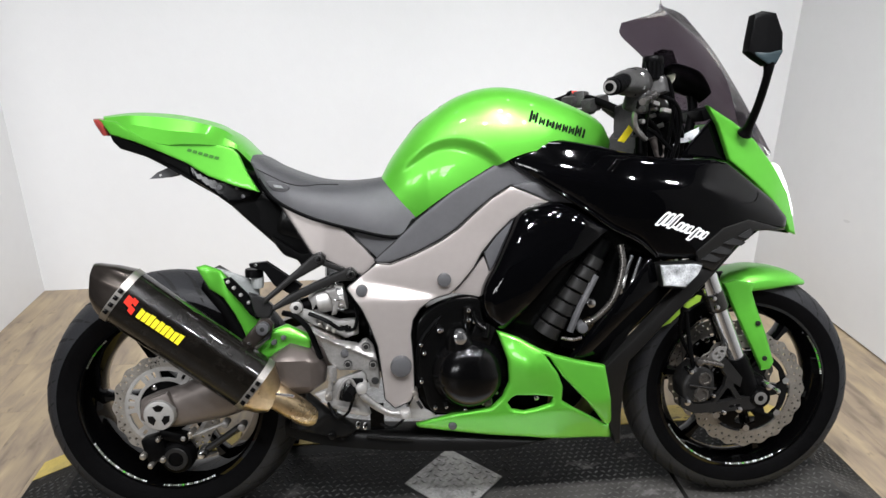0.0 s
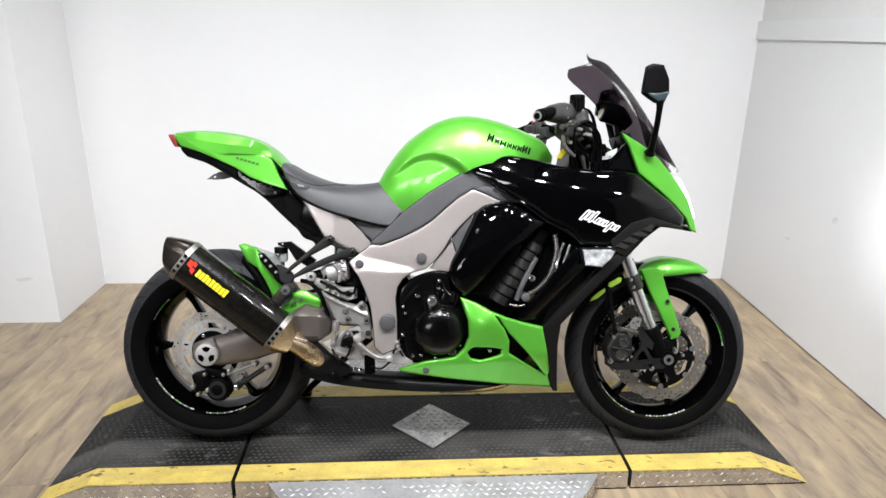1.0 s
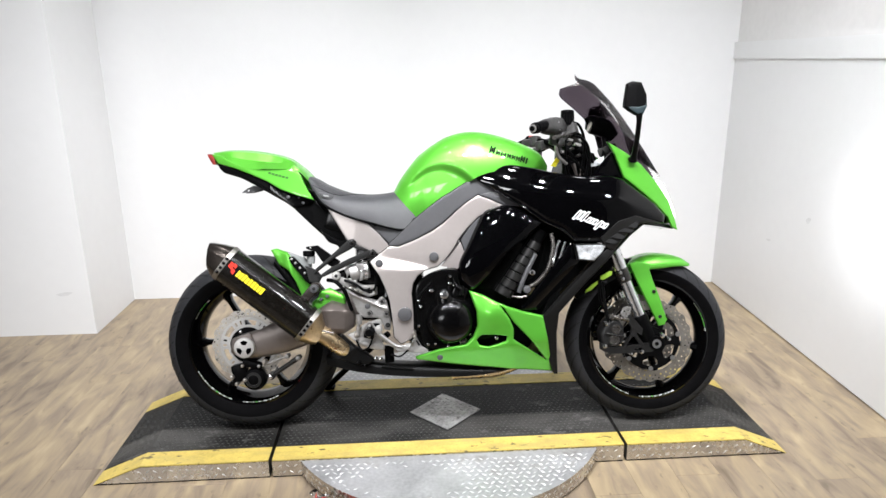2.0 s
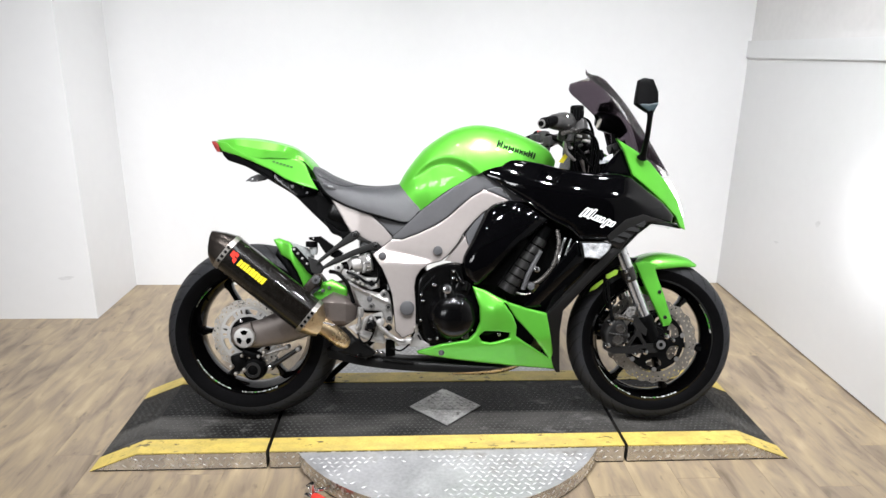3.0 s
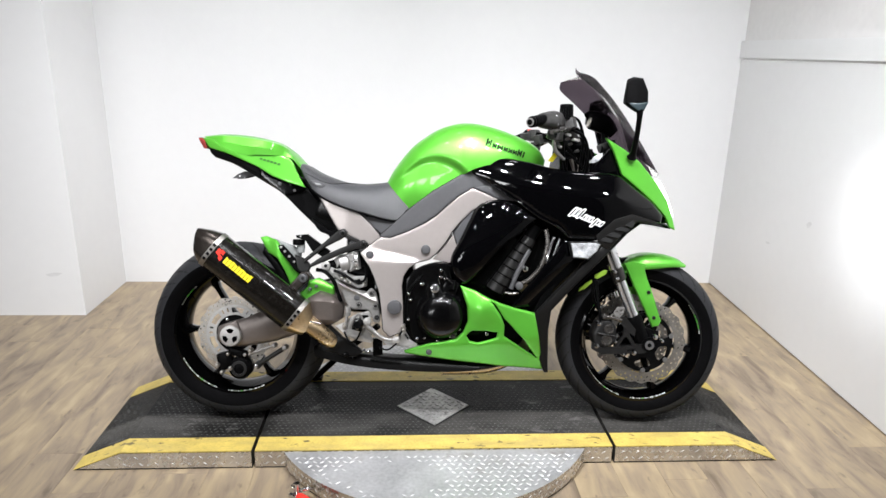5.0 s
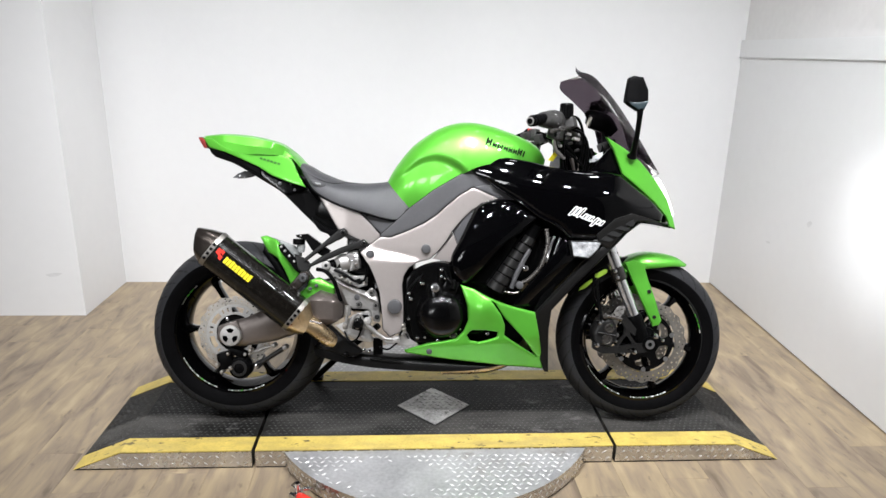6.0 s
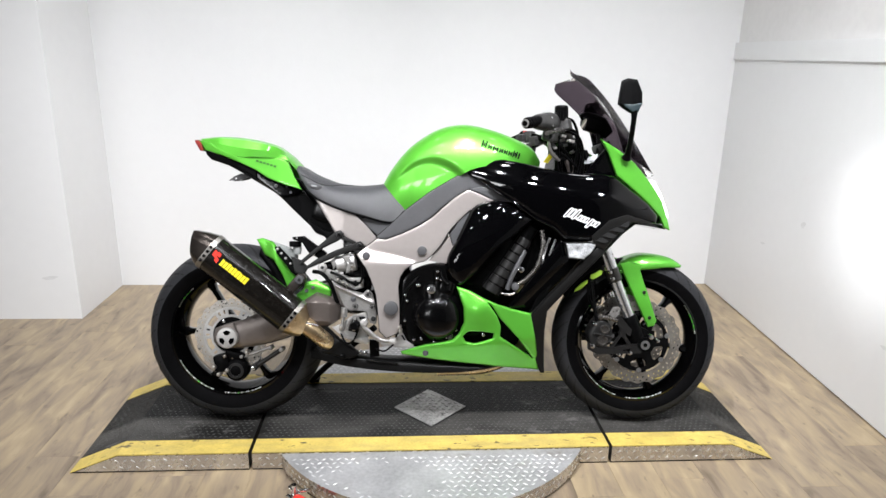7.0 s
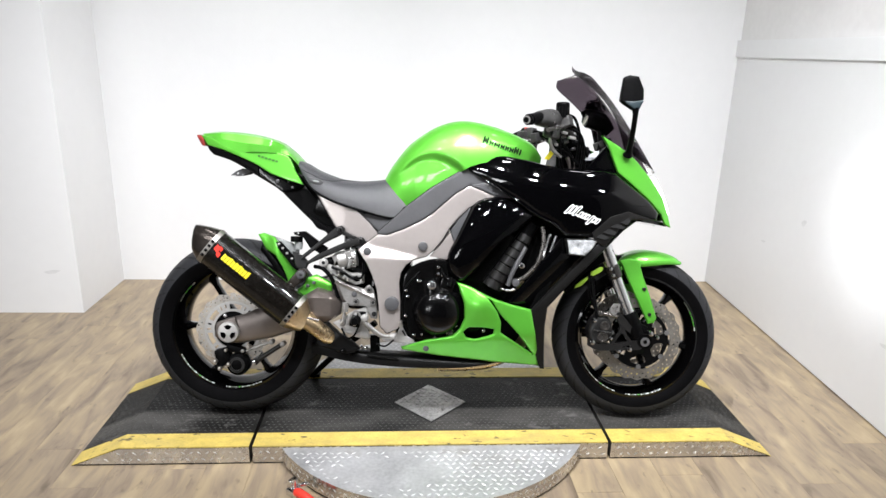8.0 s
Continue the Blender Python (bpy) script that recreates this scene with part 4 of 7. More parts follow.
for s in (-1, 1):
    leg_f = part("fender_strut", panel([(0.632, 0.575), (0.66, 0.585), (0.712, 0.572), (0.705, 0.553), (0.715, 0.52), (0.736, 0.463), (0.765, 0.376), (0.757, 0.358), (0.735, 0.354), (0.688, 0.45), (0.655, 0.52)],
                                       lambda x, z: -0.088 - 0.012 * max(0, min(1, (0.56 - z) / 0.12)), 0.006, 0.008), GREEN, fender)
    if s > 0:
        leg_f.matrix_basis = Matrix.Diagonal((1, -1, 1, 1))
    for bx, bz in ((0.716, 0.477), (0.738, 0.388)):
        part("fender_bolt", knob(bx, s * 0.099, s * 0.104, bz, 0.0065, 12), CALM, fender)

# ---- tank, seat, tail ----


def cover_y(x, z):
    """The frame cover: below a wedge-shaped facet its lower half stands proud."""
    top = 0.622 - 0.25 * (x + 0.25)
    s = max(0.0, min(1.0, (top - z) / max(0.012, top - 0.572)))
    return -0.166 - 0.017 * s * max(0.0, min(1.0, (-0.05 - x) / 0.10)) - 0.006 * max(0.0, min(1.0, (0.72 - z) / 0.1))



def knee(x, z, u):
    """The knee hollow of the tank: below a crease that falls forwards."""
    zc = soft_table(x, [-0.16, -0.09, -0.04, 0.01, 0.05, 0.09], [0.87, 0.925, 0.938, 0.928, 0.905, 0.868], 0.03)
    s = max(0.0, min(1.0, (zc - z) / 0.030))
    f = max(0.0, min(1.0, (0.105 - x) / 0.05)) * max(0.0, min(1.0, (x + 0.19) / 0.10))
    return 0.019 * s * s * (3 - 2 * s) * f


tank = part("fuel_tank", loft([(-0.202, 0.842), (-0.173, 0.893), (-0.118, 0.962), (-0.048, 1.015), (0.009, 1.041), (0.065, 1.051), (0.122, 1.047), (0.192, 1.030), (0.265, 1.003), (0.320, 0.973), (0.350, 0.934)],
                              [(-0.122, 0.748), (-0.083, 0.778), (-0.038, 0.811), (0.019, 0.847), (0.070, 0.872), (0.102, 0.888), (0.147, 0.900), (0.198, 0.895), (0.243, 0.890), (0.292, 0.888), (0.336, 0.885)],
                              [0.105, 0.125, 0.142, 0.155, 0.165, 0.168, 0.165, 0.155, 0.140, 0.115, 0.07], 90, 48, 0.62, 0.85, knee), GREEN, bike, "lime green metallic fuel tank with knee hollows", 60)
part("tank_pad", loft([(-0.1615, 0.9090), (-0.1185, 0.9640), (-0.077, 0.9960)], [(-0.150, 0.903), (-0.110, 0.956), (-0.068, 0.987)], [0.022, 0.045, 0.035], 14, 8), SATIN, tank)
part("tank_pad", loft([(-0.062, 1.0075), (-0.034, 1.0240), (-0.012, 1.0350)], [(-0.056, 0.995), (-0.029, 1.014), (-0.010, 1.023)], [0.03, 0.04, 0.02], 14, 8), SATIN, tank)
part("filler_cap", loft([(0.05, 1.0495), (0.09, 1.0505), (0.13, 1.0455)], [(0.05, 1.041), (0.09, 1.043), (0.13, 1.038)], [0.03, 0.052, 0.03], 14, 8), SATIN, tank)


seat = part("rider_seat", loft([(-0.515, 0.905), (-0.480, 0.893), (-0.435, 0.868), (-0.356, 0.840), (-0.289, 0.833), (-0.235, 0.836), (-0.197, 0.842)],
                               [(-0.495, 0.875), (-0.475, 0.838), (-0.440, 0.797), (-0.367, 0.759), (-0.271, 0.729), (-0.165, 0.706), (-0.122, 0.750)],
                               [0.085, 0.105, 0.125, 0.14, 0.135, 0.118, 0.095], 50, 20, 0.55, 0.8), SEAT, bike, "grey-black vinyl rider seat", 60)
part("seat_piping", tube([(-0.477, -0.104, 0.842), (-0.440, -0.125, 0.797), (-0.367, -0.140, 0.759), (-0.271, -0.135, 0.729), (-0.165, -0.118, 0.706), (-0.126, -0.097, 0.744)], 0.0042, 8), RUBBER, seat, "black piping under the seat edge")
part("seat_seam", tube([(-0.478, -0.1105, 0.864), (-0.446, -0.1215, 0.849), (-0.412, -0.131, 0.834), (-0.375, -0.1365, 0.827), (-0.335, -0.136, 0.830), (-0.295, -0.128, 0.829)], 0.0010, 6), RUBBER, seat, "stitched seam")
part("seat_badge", panel([(-0.452, 0.838), (-0.415, 0.832), (-0.405, 0.822), (-0.418, 0.812), (-0.445, 0.822)], lambda x, z: -0.128, 0.004, 0.003, step=0.006, rounded=True), GREYP, seat)
part("seat_badge_mark", panel([(-0.44, 0.830), (-0.422, 0.828), (-0.418, 0.822), (-0.436, 0.824)], lambda x, z: -0.1325, 0.002, 0.0, step=0.006), POTM, seat, "small pale mark")

REAR_COVER = [(-0.433, 0.793), (-0.381, 0.774), (-0.307, 0.748), (-0.280, 0.722), (-0.245, 0.689), (-0.214, 0.652), (-0.244, 0.619), (-0.285, 0.636), (-0.335, 0.660), (-0.360, 0.671), (-0.396, 0.732)]
INFILL = [(-0.295, 0.742), (-0.232, 0.723), (-0.168, 0.709), (-0.150, 0.700), (-0.210, 0.656), (-0.245, 0.688), (-0.278, 0.721)]
SKIRT = [(-0.218, 0.656), (-0.168, 0.701), (-0.120, 0.748), (-0.039, 0.811), (0.038, 0.858), (0.076, 0.880), (0.11, 0.884), (0.18, 0.86), (0.257, 0.801), (0.251, 0.780), (0.179, 0.787), (0.134, 0.809), (0.095, 0.825), (0.051, 0.799), (0.010, 0.765), (-0.029, 0.729), (-0.068, 0.703), (-0.123, 0.674), (-0.181, 0.652), (-0.204, 0.650)]
COVER = [(-0.211, 0.653), (-0.181, 0.650), (-0.124, 0.672), (-0.066, 0.701), (-0.028, 0.727), (0.010, 0.762), (0.048, 0.795), (0.092, 0.822), (0.130, 0.808), (0.178, 0.787), (0.131, 0.770), (0.093, 0.748), (0.055, 0.710), (0.027, 0.676), (0.007, 0.640), (-0.022, 0.604), (-0.048, 0.581), (-0.091, 0.569), (-0.116, 0.551), (-0.132, 0.525), (-0.137, 0.492), (-0.132, 0.425), (-0.131, 0.357), (-0.138, 0.337), (-0.175, 0.320), (-0.198, 0.343), (-0.205, 0.413), (-0.212, 0.467), (-0.228, 0.514), (-0.246, 0.554), (-0.278, 0.600), (-0.245, 0.627)]
GAP_LINES = ((0, REAR_COVER, lambda x, z: -0.132), (0, INFILL, lambda x, z: -0.114), (0, SKIRT, lambda x, z: -0.146 - 0.03 * max(0, x)), (0, COVER, cover_y))
TAILB = ((-0.565, 0.824, 0.0065), (-0.514, 0.803, 0.0045), (-0.528, 0.822, 0.003))


def cowl_crease(x, z, u):
    """Draws the cowl in along a crease that falls forwards, so that a ledge stands out below it."""
    zc = table(x, [-0.83, -0.744, -0.634, -0.572, -0.529], [0.982, 0.967, 0.949, 0.936, 0.913])
    return 0.026 * max(0.0, 1 - abs(z - zc) / 0.016) * max(0.0, min(1.0, (x + 0.86) / 0.13)) * max(0.0, min(1.0, (-0.50 - x) / 0.05))


part("seat_cowl", loft([(-0.855, 0.990), (-0.783, 0.998), (-0.693, 0.994), (-0.615, 0.980), (-0.564, 0.962), (-0.526, 0.933), (-0.490, 0.897)],
                                  [(-0.812, 0.960), (-0.763, 0.943), (-0.689, 0.922), (-0.638, 0.922), (-0.563, 0.918), (-0.525, 0.910), (-0.497, 0.880)],
                                  [0.038, 0.067, 0.091, 0.106, 0.113, 0.110, 0.088], 50, 3, 0.95, 1.15, cowl_crease), GREEN, bike, "lime green single-seat tail cowl", 14)
for s in (-1, 1):
    side = part("tail_panel", panel([(-0.848, 0.981), (-0.807, 0.975), (-0.782, 0.958), (-0.746, 0.940), (-0.695, 0.922), (-0.635, 0.928), (-0.560, 0.920), (-0.529, 0.911), (-0.517, 0.897), (-0.500, 0.858), (-0.473, 0.813), (-0.527, 0.827), (-0.590, 0.850), (-0.638, 0.879), (-0.699, 0.905), (-0.760, 0.928), (-0.822, 0.946)],
                                    lambda x, z: -table(x, [-0.85, -0.7, -0.55, -0.47], [0.045, 0.088, 0.112, 0.122]) - 0.15 * (0.93 - z) * 0.3, 0.008, 0.004, step=0.007), GREEN, bike, "lime green tail side panel")
    gl = part("tail_inner_panel", panel([(-0.633, 0.880), (-0.587, 0.851), (-0.525, 0.827), (-0.477, 0.812), (-0.491, 0.797), (-0.546, 0.783), (-0.583, 0.812), (-0.631, 0.846)],
                                        lambda x, z: -0.098, 0.008, 0.004, step=0.008), TAILP, bike, "gloss black panel under the tail")
    for bx, bz, br_ in TAILB:
        part("panel_bolt", knob(bx, s * 0.095, s * 0.106, bz, br_, 12), GREYP, gl if s < 0 else bike)
    ut = part("undertail_side", panel([(-0.826, 0.947), (-0.768, 0.928), (-0.707, 0.905), (-0.637, 0.880), (-0.635, 0.848), (-0.683, 0.875), (-0.745, 0.896), (-0.801, 0.913), (-0.818, 0.929)],
                                      lambda x, z: -table(x, [-0.83, -0.7, -0.6], [0.045, 0.075, 0.088]), 0.006, 0.003, step=0.007), SATIN, bike)
    sf = part("subframe_panel", panel([(-0.549, 0.783), (-0.491, 0.796), (-0.473, 0.812), (-0.428, 0.767), (-0.385, 0.714), (-0.360, 0.680), (-0.350, 0.650), (-0.385, 0.632), (-0.393, 0.667), (-0.432, 0.673), (-0.442, 0.681), (-0.500, 0.735)],
                                      lambda x, z: -0.088, 0.008, 0.008), SATIN, bike)
    rs = part("rear_frame_cover", panel(REAR_COVER,
                                        lambda x, z: -0.132 - 0.08 * (x + 0.33) * (x < -0.33) - 0.02 * (z - 0.7), 0.012, 0.005, step=0.008), SILVER, bike, "bronze-silver frame cover under the seat")
    dt = part("infill_panel", panel(INFILL,
                                    lambda x, z: -0.117, 0.008, 0.004), GREYP, bike)
    dc = part("tank_skirt", panel(SKIRT,
                                  lambda x, z: -0.146 - 0.03 * max(0, x), 0.01, 0.005, step=0.008), GREYP, bike, "dark grey plastic skirt below the tank")
    gw = part("skirt_wedge", panel([(0.098, 0.823), (0.135, 0.832), (0.18, 0.828), (0.25, 0.782), (0.179, 0.788), (0.134, 0.808)], lambda x, z: -0.160 - 0.03 * max(0, x), 0.01, 0.005), GREYP, bike)
    sm = part("frame_cover", panel(COVER,
                                   cover_y, 0.014, 0.005, step=0.0075), SILVER, bike, "bronze-silver frame cover")
    ss = part("frame_cover_strip", panel([(0.031, 0.663), (0.048, 0.619), (0.021, 0.571), (-0.037, 0.581), (0.008, 0.635)], lambda x, z: -0.160, 0.01, 0.002), SILVER, bike)
    gt = part("side_infill", panel([(0.032, 0.672), (0.061, 0.716), (0.097, 0.751), (0.137, 0.769), (0.105, 0.703), (0.090, 0.658), (0.065, 0.625), (0.047, 0.622)], lambda x, z: -0.160, 0.01, 0.005), GREYP, bike)
    if s < 0:
        for _, pts, dep in GAP_LINES:
            gap_line("edge_seal", pts, dep, bike)
    made = [side, gl, ut, sf, rs, dt, dc, gw, sm, ss, gt]
    if s > 0:
        for ob in made:
            ob.matrix_basis = Matrix.Diagonal((1, -1, 1, 1))
    for bx, bz, br_, y in ((-0.060, 0.615, 0.0155, -0.178), (-0.245, 0.595, 0.013, -0.186), (-0.160, 0.422, 0.024, -0.200)):
        part("frame_plug", knob(bx, s * (abs(y) - 0.012), s * (abs(y) + 0.005), bz, br_, 24, 0.2), GREYP, bike)
    part("infill_bolt", knob(-0.262, s * 0.122, s * 0.13, 0.725, 0.007, 12), SATIN, bike)
# dark body between the side panels
part("undertail", loft([(-0.826, 0.945), (-0.70, 0.915), (-0.60, 0.88), (-0.50, 0.85), (-0.42, 0.78), (-0.37, 0.70)],
                       [(-0.815, 0.925), (-0.72, 0.885), (-0.63, 0.835), (-0.54, 0.78), (-0.44, 0.69), (-0.38, 0.645)], [0.042, 0.066, 0.08, 0.09, 0.085, 0.08], 24, 8, 0.4, 0.6), SATIN, bike)
part("tail_light", loft([(-0.868, 0.984), (-0.852, 0.984), (-0.84, 0.98)], [(-0.845, 0.945), (-0.838, 0.943), (-0.83, 0.943)], [0.038, 0.046, 0.05], 10, 8, 0.4, 0.5), REDL, bike, "red tail light lens")
part("plate_bracket", flat([(-0.704, 0.868), (-0.670, 0.862), (-0.690, 0.850), (-0.715, 0.844), (-0.748, 0.842), (-0.728, 0.858)], -0.03, -0.026, [ring_xz(0.004, 8, -0.722, 0.85)]), GREYP, bike, smooth=20)
part("plate_bracket", flat([(-0.704, 0.868), (-0.670, 0.862), (-0.690, 0.850), (-0.715, 0.844), (-0.748, 0.842), (-0.728, 0.858)], 0.026, 0.03, [ring_xz(0.004, 8, -0.722, 0.85)]), GREYP, bike, smooth=20)

# ---- fairing ----


def fair_y(x, z):
    w = soft_table(x, [0.05, 0.2, 0.35, 0.5, 0.6, 0.7, 0.76], [0.155, 0.20, 0.235, 0.24, 0.235, 0.205, 0.165])
    zc = soft_table(x, [0.08, 0.32, 0.575, 0.72], [0.88, 0.825, 0.79, 0.735])
    soft = 0.5 * (math.sqrt((z - zc) ** 2 + 0.0004) + (z - zc))
    hard = soft - (z - zc)
    return -(w - 0.5 * soft - 0.18 * hard)


def nose_y(x, z):
    return -soft_table(x, [0.5, 0.6, 0.7, 0.76, 0.8], [0.175, 0.168, 0.15, 0.12, 0.08])


def low_y(x, z):
    """The lower cowl: a flat front, a rounded swelling behind it and a belly that tucks under."""
    d = 0.305 - z + 0.10 * (x - 0.1)
    tuck = 0.55 * 0.5 * (d + math.sqrt(d * d + 0.00006))
    swell = 0.026 * math.exp(-((x - 0.135) / 0.058) ** 2 - ((z - 0.425) / 0.060) ** 2)
    return -(soft_table(x, [-0.14, 0.05, 0.2, 0.32], [0.168, 0.200, 0.214, 0.196], 0.03) + swell - tuck)


def trim_y(x, z):
    return -soft_table(z, [0.24, 0.42, 0.6, 0.72], [0.15, 0.205, 0.215, 0.19])


def shroud_y(x, z):
    """The radiator shroud: a face that folds inwards towards the spar below it."""
    d = 0.687 * (z - 0.405) - 0.727 * (x - 0.304)
    return trim_y(x, z) + 0.012 + 0.5 * (0.5 * (0.055 - d) + 0.5 * math.sqrt((0.055 - d) ** 2 + 0.00006))


def side_y(x, z):
    """The slightly domed gloss cover beside the cylinder head."""
    u, v = 0.79 * (x - 0.17) + 0.61 * (z - 0.64), -0.61 * (x - 0.17) + 0.79 * (z - 0.64)
    return -0.222 - 0.02 * (z - 0.6) + 0.55 * u * u + 2.6 * v * v


def pair(name, bm, mat, label="", smooth=38):
    ob = part(name, bm, mat, bike, label, smooth)
    mirrored(ob, bike)
    return ob


pair("upper_fairing", panel([(0.083, 0.891), (0.113, 0.913), (0.144, 0.926), (0.211, 0.924), (0.283, 0.911), (0.330, 0.898), (0.390, 0.887), (0.466, 0.881), (0.538, 0.883), (0.576, 0.873), (0.638, 0.825), (0.691, 0.788), (0.730, 0.745), (0.723, 0.718), (0.638, 0.733), (0.567, 0.703), (0.522, 0.658), (0.446, 0.657), (0.415, 0.660), (0.373, 0.701), (0.311, 0.730), (0.238, 0.780), (0.177, 0.817), (0.134, 0.846), (0.092, 0.871)],
                            fair_y, 0.012, 0.014, step=0.008), BLACK, "gloss black upper side fairing")
pair("fairing_lip", tube([(x, fair_y(x, z) - 0.0015, z) for x, z in ((0.150, 0.838), (0.205, 0.803), (0.250, 0.774), (0.311, 0.732), (0.360, 0.708), (0.388, 0.688), (0.412, 0.664))], [0.002, 0.0042, 0.0048, 0.0048, 0.0048, 0.0042, 0.002], 12), BLACK)
pair("side_cover", panel([(0.116, 0.771), (0.184, 0.786), (0.228, 0.773), (0.279, 0.744), (0.311, 0.727), (0.280, 0.700), (0.243, 0.669), (0.206, 0.641), (0.175, 0.607), (0.144, 0.569), (0.112, 0.531), (0.081, 0.500), (0.056, 0.503), (0.028, 0.540), (0.025, 0.591), (0.055, 0.653), (0.083, 0.713)],
                         side_y, 0.02, 0.024, step=0.008, rounded=True), BLACK, "gloss black bulged side cover")
pair("vent_panel", panel([(0.498, 0.675), (0.554, 0.729), (0.611, 0.747), (0.717, 0.719), (0.630, 0.721), (0.587, 0.688), (0.543, 0.630), (0.508, 0.646)],
                         lambda x, z: fair_y(x, z) - 0.005, 0.01, 0.004), HANGM, "dark grey vented panel")
for slot in ([(0.5883, 0.7105), (0.6155, 0.7265), (0.620, 0.716), (0.611, 0.704)], [(0.555, 0.695), (0.578, 0.706), (0.606, 0.6965), (0.596, 0.689)],
             [(0.531, 0.676), (0.551, 0.688), (0.579, 0.678), (0.569, 0.668)], [(0.511, 0.659), (0.528, 0.6715), (0.554, 0.660), (0.542, 0.652)]):
    y = fair_y(slot[0][0], slot[0][1])
    pair("vent_slot", flat(slot, y - 0.0085, y - 0.003), GROOVE, smooth=0)
pair("fairing_trim", panel([(0.66, 0.722), (0.605, 0.680), (0.524, 0.597), (0.434, 0.504), (0.362, 0.420), (0.357, 0.351), (0.360, 0.300), (0.366, 0.199), (0.353, 0.199), (0.323, 0.273), (0.304, 0.405), (0.340, 0.446), (0.419, 0.531), (0.492, 0.614), (0.58, 0.700)],
                           trim_y, 0.03, 0.008), SPARM, "satin black fairing edge spar")
pair("radiator_shroud", panel([(0.403, 0.663), (0.440, 0.645), (0.525, 0.650), (0.497, 0.609), (0.424, 0.528), (0.343, 0.446), (0.307, 0.408), (0.227, 0.425), (0.264, 0.478), (0.325, 0.557)],
                              shroud_y, 0.012, 0.010, step=0.008), BLACK, "gloss black radiator shroud")
pair("lower_cowl", panel([(0.057, 0.499), (0.104, 0.485), (0.150, 0.462), (0.193, 0.444), (0.240, 0.428), (0.308, 0.411), (0.350, 0.204), (0.250, 0.216), (0.150, 0.228), (0.010, 0.241), (-0.070, 0.251), (-0.123, 0.258), (-0.128, 0.268), (-0.044, 0.298), (0.045, 0.317), (0.070, 0.343), (0.084, 0.380), (0.081, 0.430)],
                                 low_y, 0.010, 0.006, ([(0.081, 0.331), (0.090, 0.343), (0.101, 0.350), (0.145, 0.351), (0.184, 0.346), (0.181, 0.328), (0.150, 0.316), (0.120, 0.308), (0.092, 0.313)],
                                                       [(0.160, 0.450), (0.172, 0.443), (0.205, 0.394), (0.267, 0.328), (0.318, 0.259), (0.325, 0.250), (0.272, 0.288), (0.205, 0.334), (0.206, 0.370), (0.192, 0.405)]), step=0.0075), GREEN, "lime green lower cowl with two openings", 60)
# dark plate added behind the opening, for the darkness inside
part("cowl_liner", flat([(0.13, 0.47), (0.24, 0.45), (0.335, 0.30), (0.335, 0.235), (0.28, 0.25), (0.18, 0.33)], -0.072, -0.066), SATIN, bike, smooth=20)
pair("slot_bolt", knob(0.150, -0.15, -0.192, 0.336, 0.006, 10), CHROME)
pair("cowl_bolt", knob(-0.043, -0.155, -0.1785, 0.268, 0.010, 14), GREYP)
for ring in ([(0.469, 0.476), (0.472, 0.487), (0.493, 0.506), (0.514, 0.519), (0.515, 0.508), (0.492, 0.486)], [(0.524, 0.524), (0.524, 0.535), (0.556, 0.553), (0.566, 0.551), (0.563, 0.538), (0.534, 0.521)]):
    pair("reflector_strip", panel(ring, lambda x, z: -0.112, 0.004, 0.002, step=0.007), STRIPM, "yellow-green inner strip")
pair("inner_fairing", panel([(0.440, 0.455), (0.470, 0.500), (0.520, 0.545), (0.575, 0.575), (0.600, 0.610), (0.560, 0.640), (0.480, 0.590), (0.400, 0.500)], lambda x, z: -0.118, 0.008, 0.004, step=0.012), SATIN)
# nose: green shell over the headlamps
pair("nose_panel", panel([(0.558, 0.955), (0.530, 0.998), (0.596, 0.960), (0.651, 0.920), (0.711, 0.857), (0.762, 0.796), (0.788, 0.738), (0.802, 0.694), (0.778, 0.704), (0.758, 0.740), (0.709, 0.784), (0.650, 0.830), (0.590, 0.876)],
                         nose_y, 0.014, 0.004, step=0.008), GREEN, "lime green nose panel", 50)
part("nose_cap", loft([(0.59, 0.962), (0.65, 0.935), (0.725, 0.875), (0.785, 0.80), (0.802, 0.725)], [(0.592, 0.945), (0.65, 0.908), (0.71, 0.845), (0.76, 0.785), (0.784, 0.716)], [0.146, 0.136, 0.114, 0.086, 0.062], 20, 10, 0.8, 1.0), GREEN, bike, "lime green nose cap")
part("nose_chin", loft([(0.66, 0.745), (0.72, 0.734), (0.788, 0.712)], [(0.66, 0.715), (0.72, 0.708), (0.787, 0.697)], [0.13, 0.115, 0.085], 12, 8, 0.4, 0.6), BLACK, bike, "gloss black chin under the headlamps")
pair("cockpit_panel", panel([(0.562, 0.976), (0.601, 0.873), (0.564, 0.882), (0.484, 0.884), (0.522, 0.932)], lambda x, z: -0.142, 0.008, 0.004), BLACK, "gloss black cockpit side panel")
pair("headlamp", panel([(0.719, 0.868), (0.734, 0.860), (0.764, 0.818), (0.788, 0.768), (0.796, 0.742), (0.790, 0.734), (0.774, 0.770), (0.747, 0.812)], lambda x, z: nose_y(x, z) + 0.006, 0.03, 0.008, step=0.007), GLOW, "lit white headlamp")
part("cockpit_floor", loft([(0.30, 0.885), (0.42, 0.875), (0.55, 0.87), (0.68, 0.82), (0.78, 0.74)], [(0.30, 0.80), (0.42, 0.74), (0.55, 0.72), (0.66, 0.72), (0.77, 0.715)], [0.12, 0.15, 0.17, 0.12, 0.05], 20, 8, 0.4, 0.6), SATIN, bike)

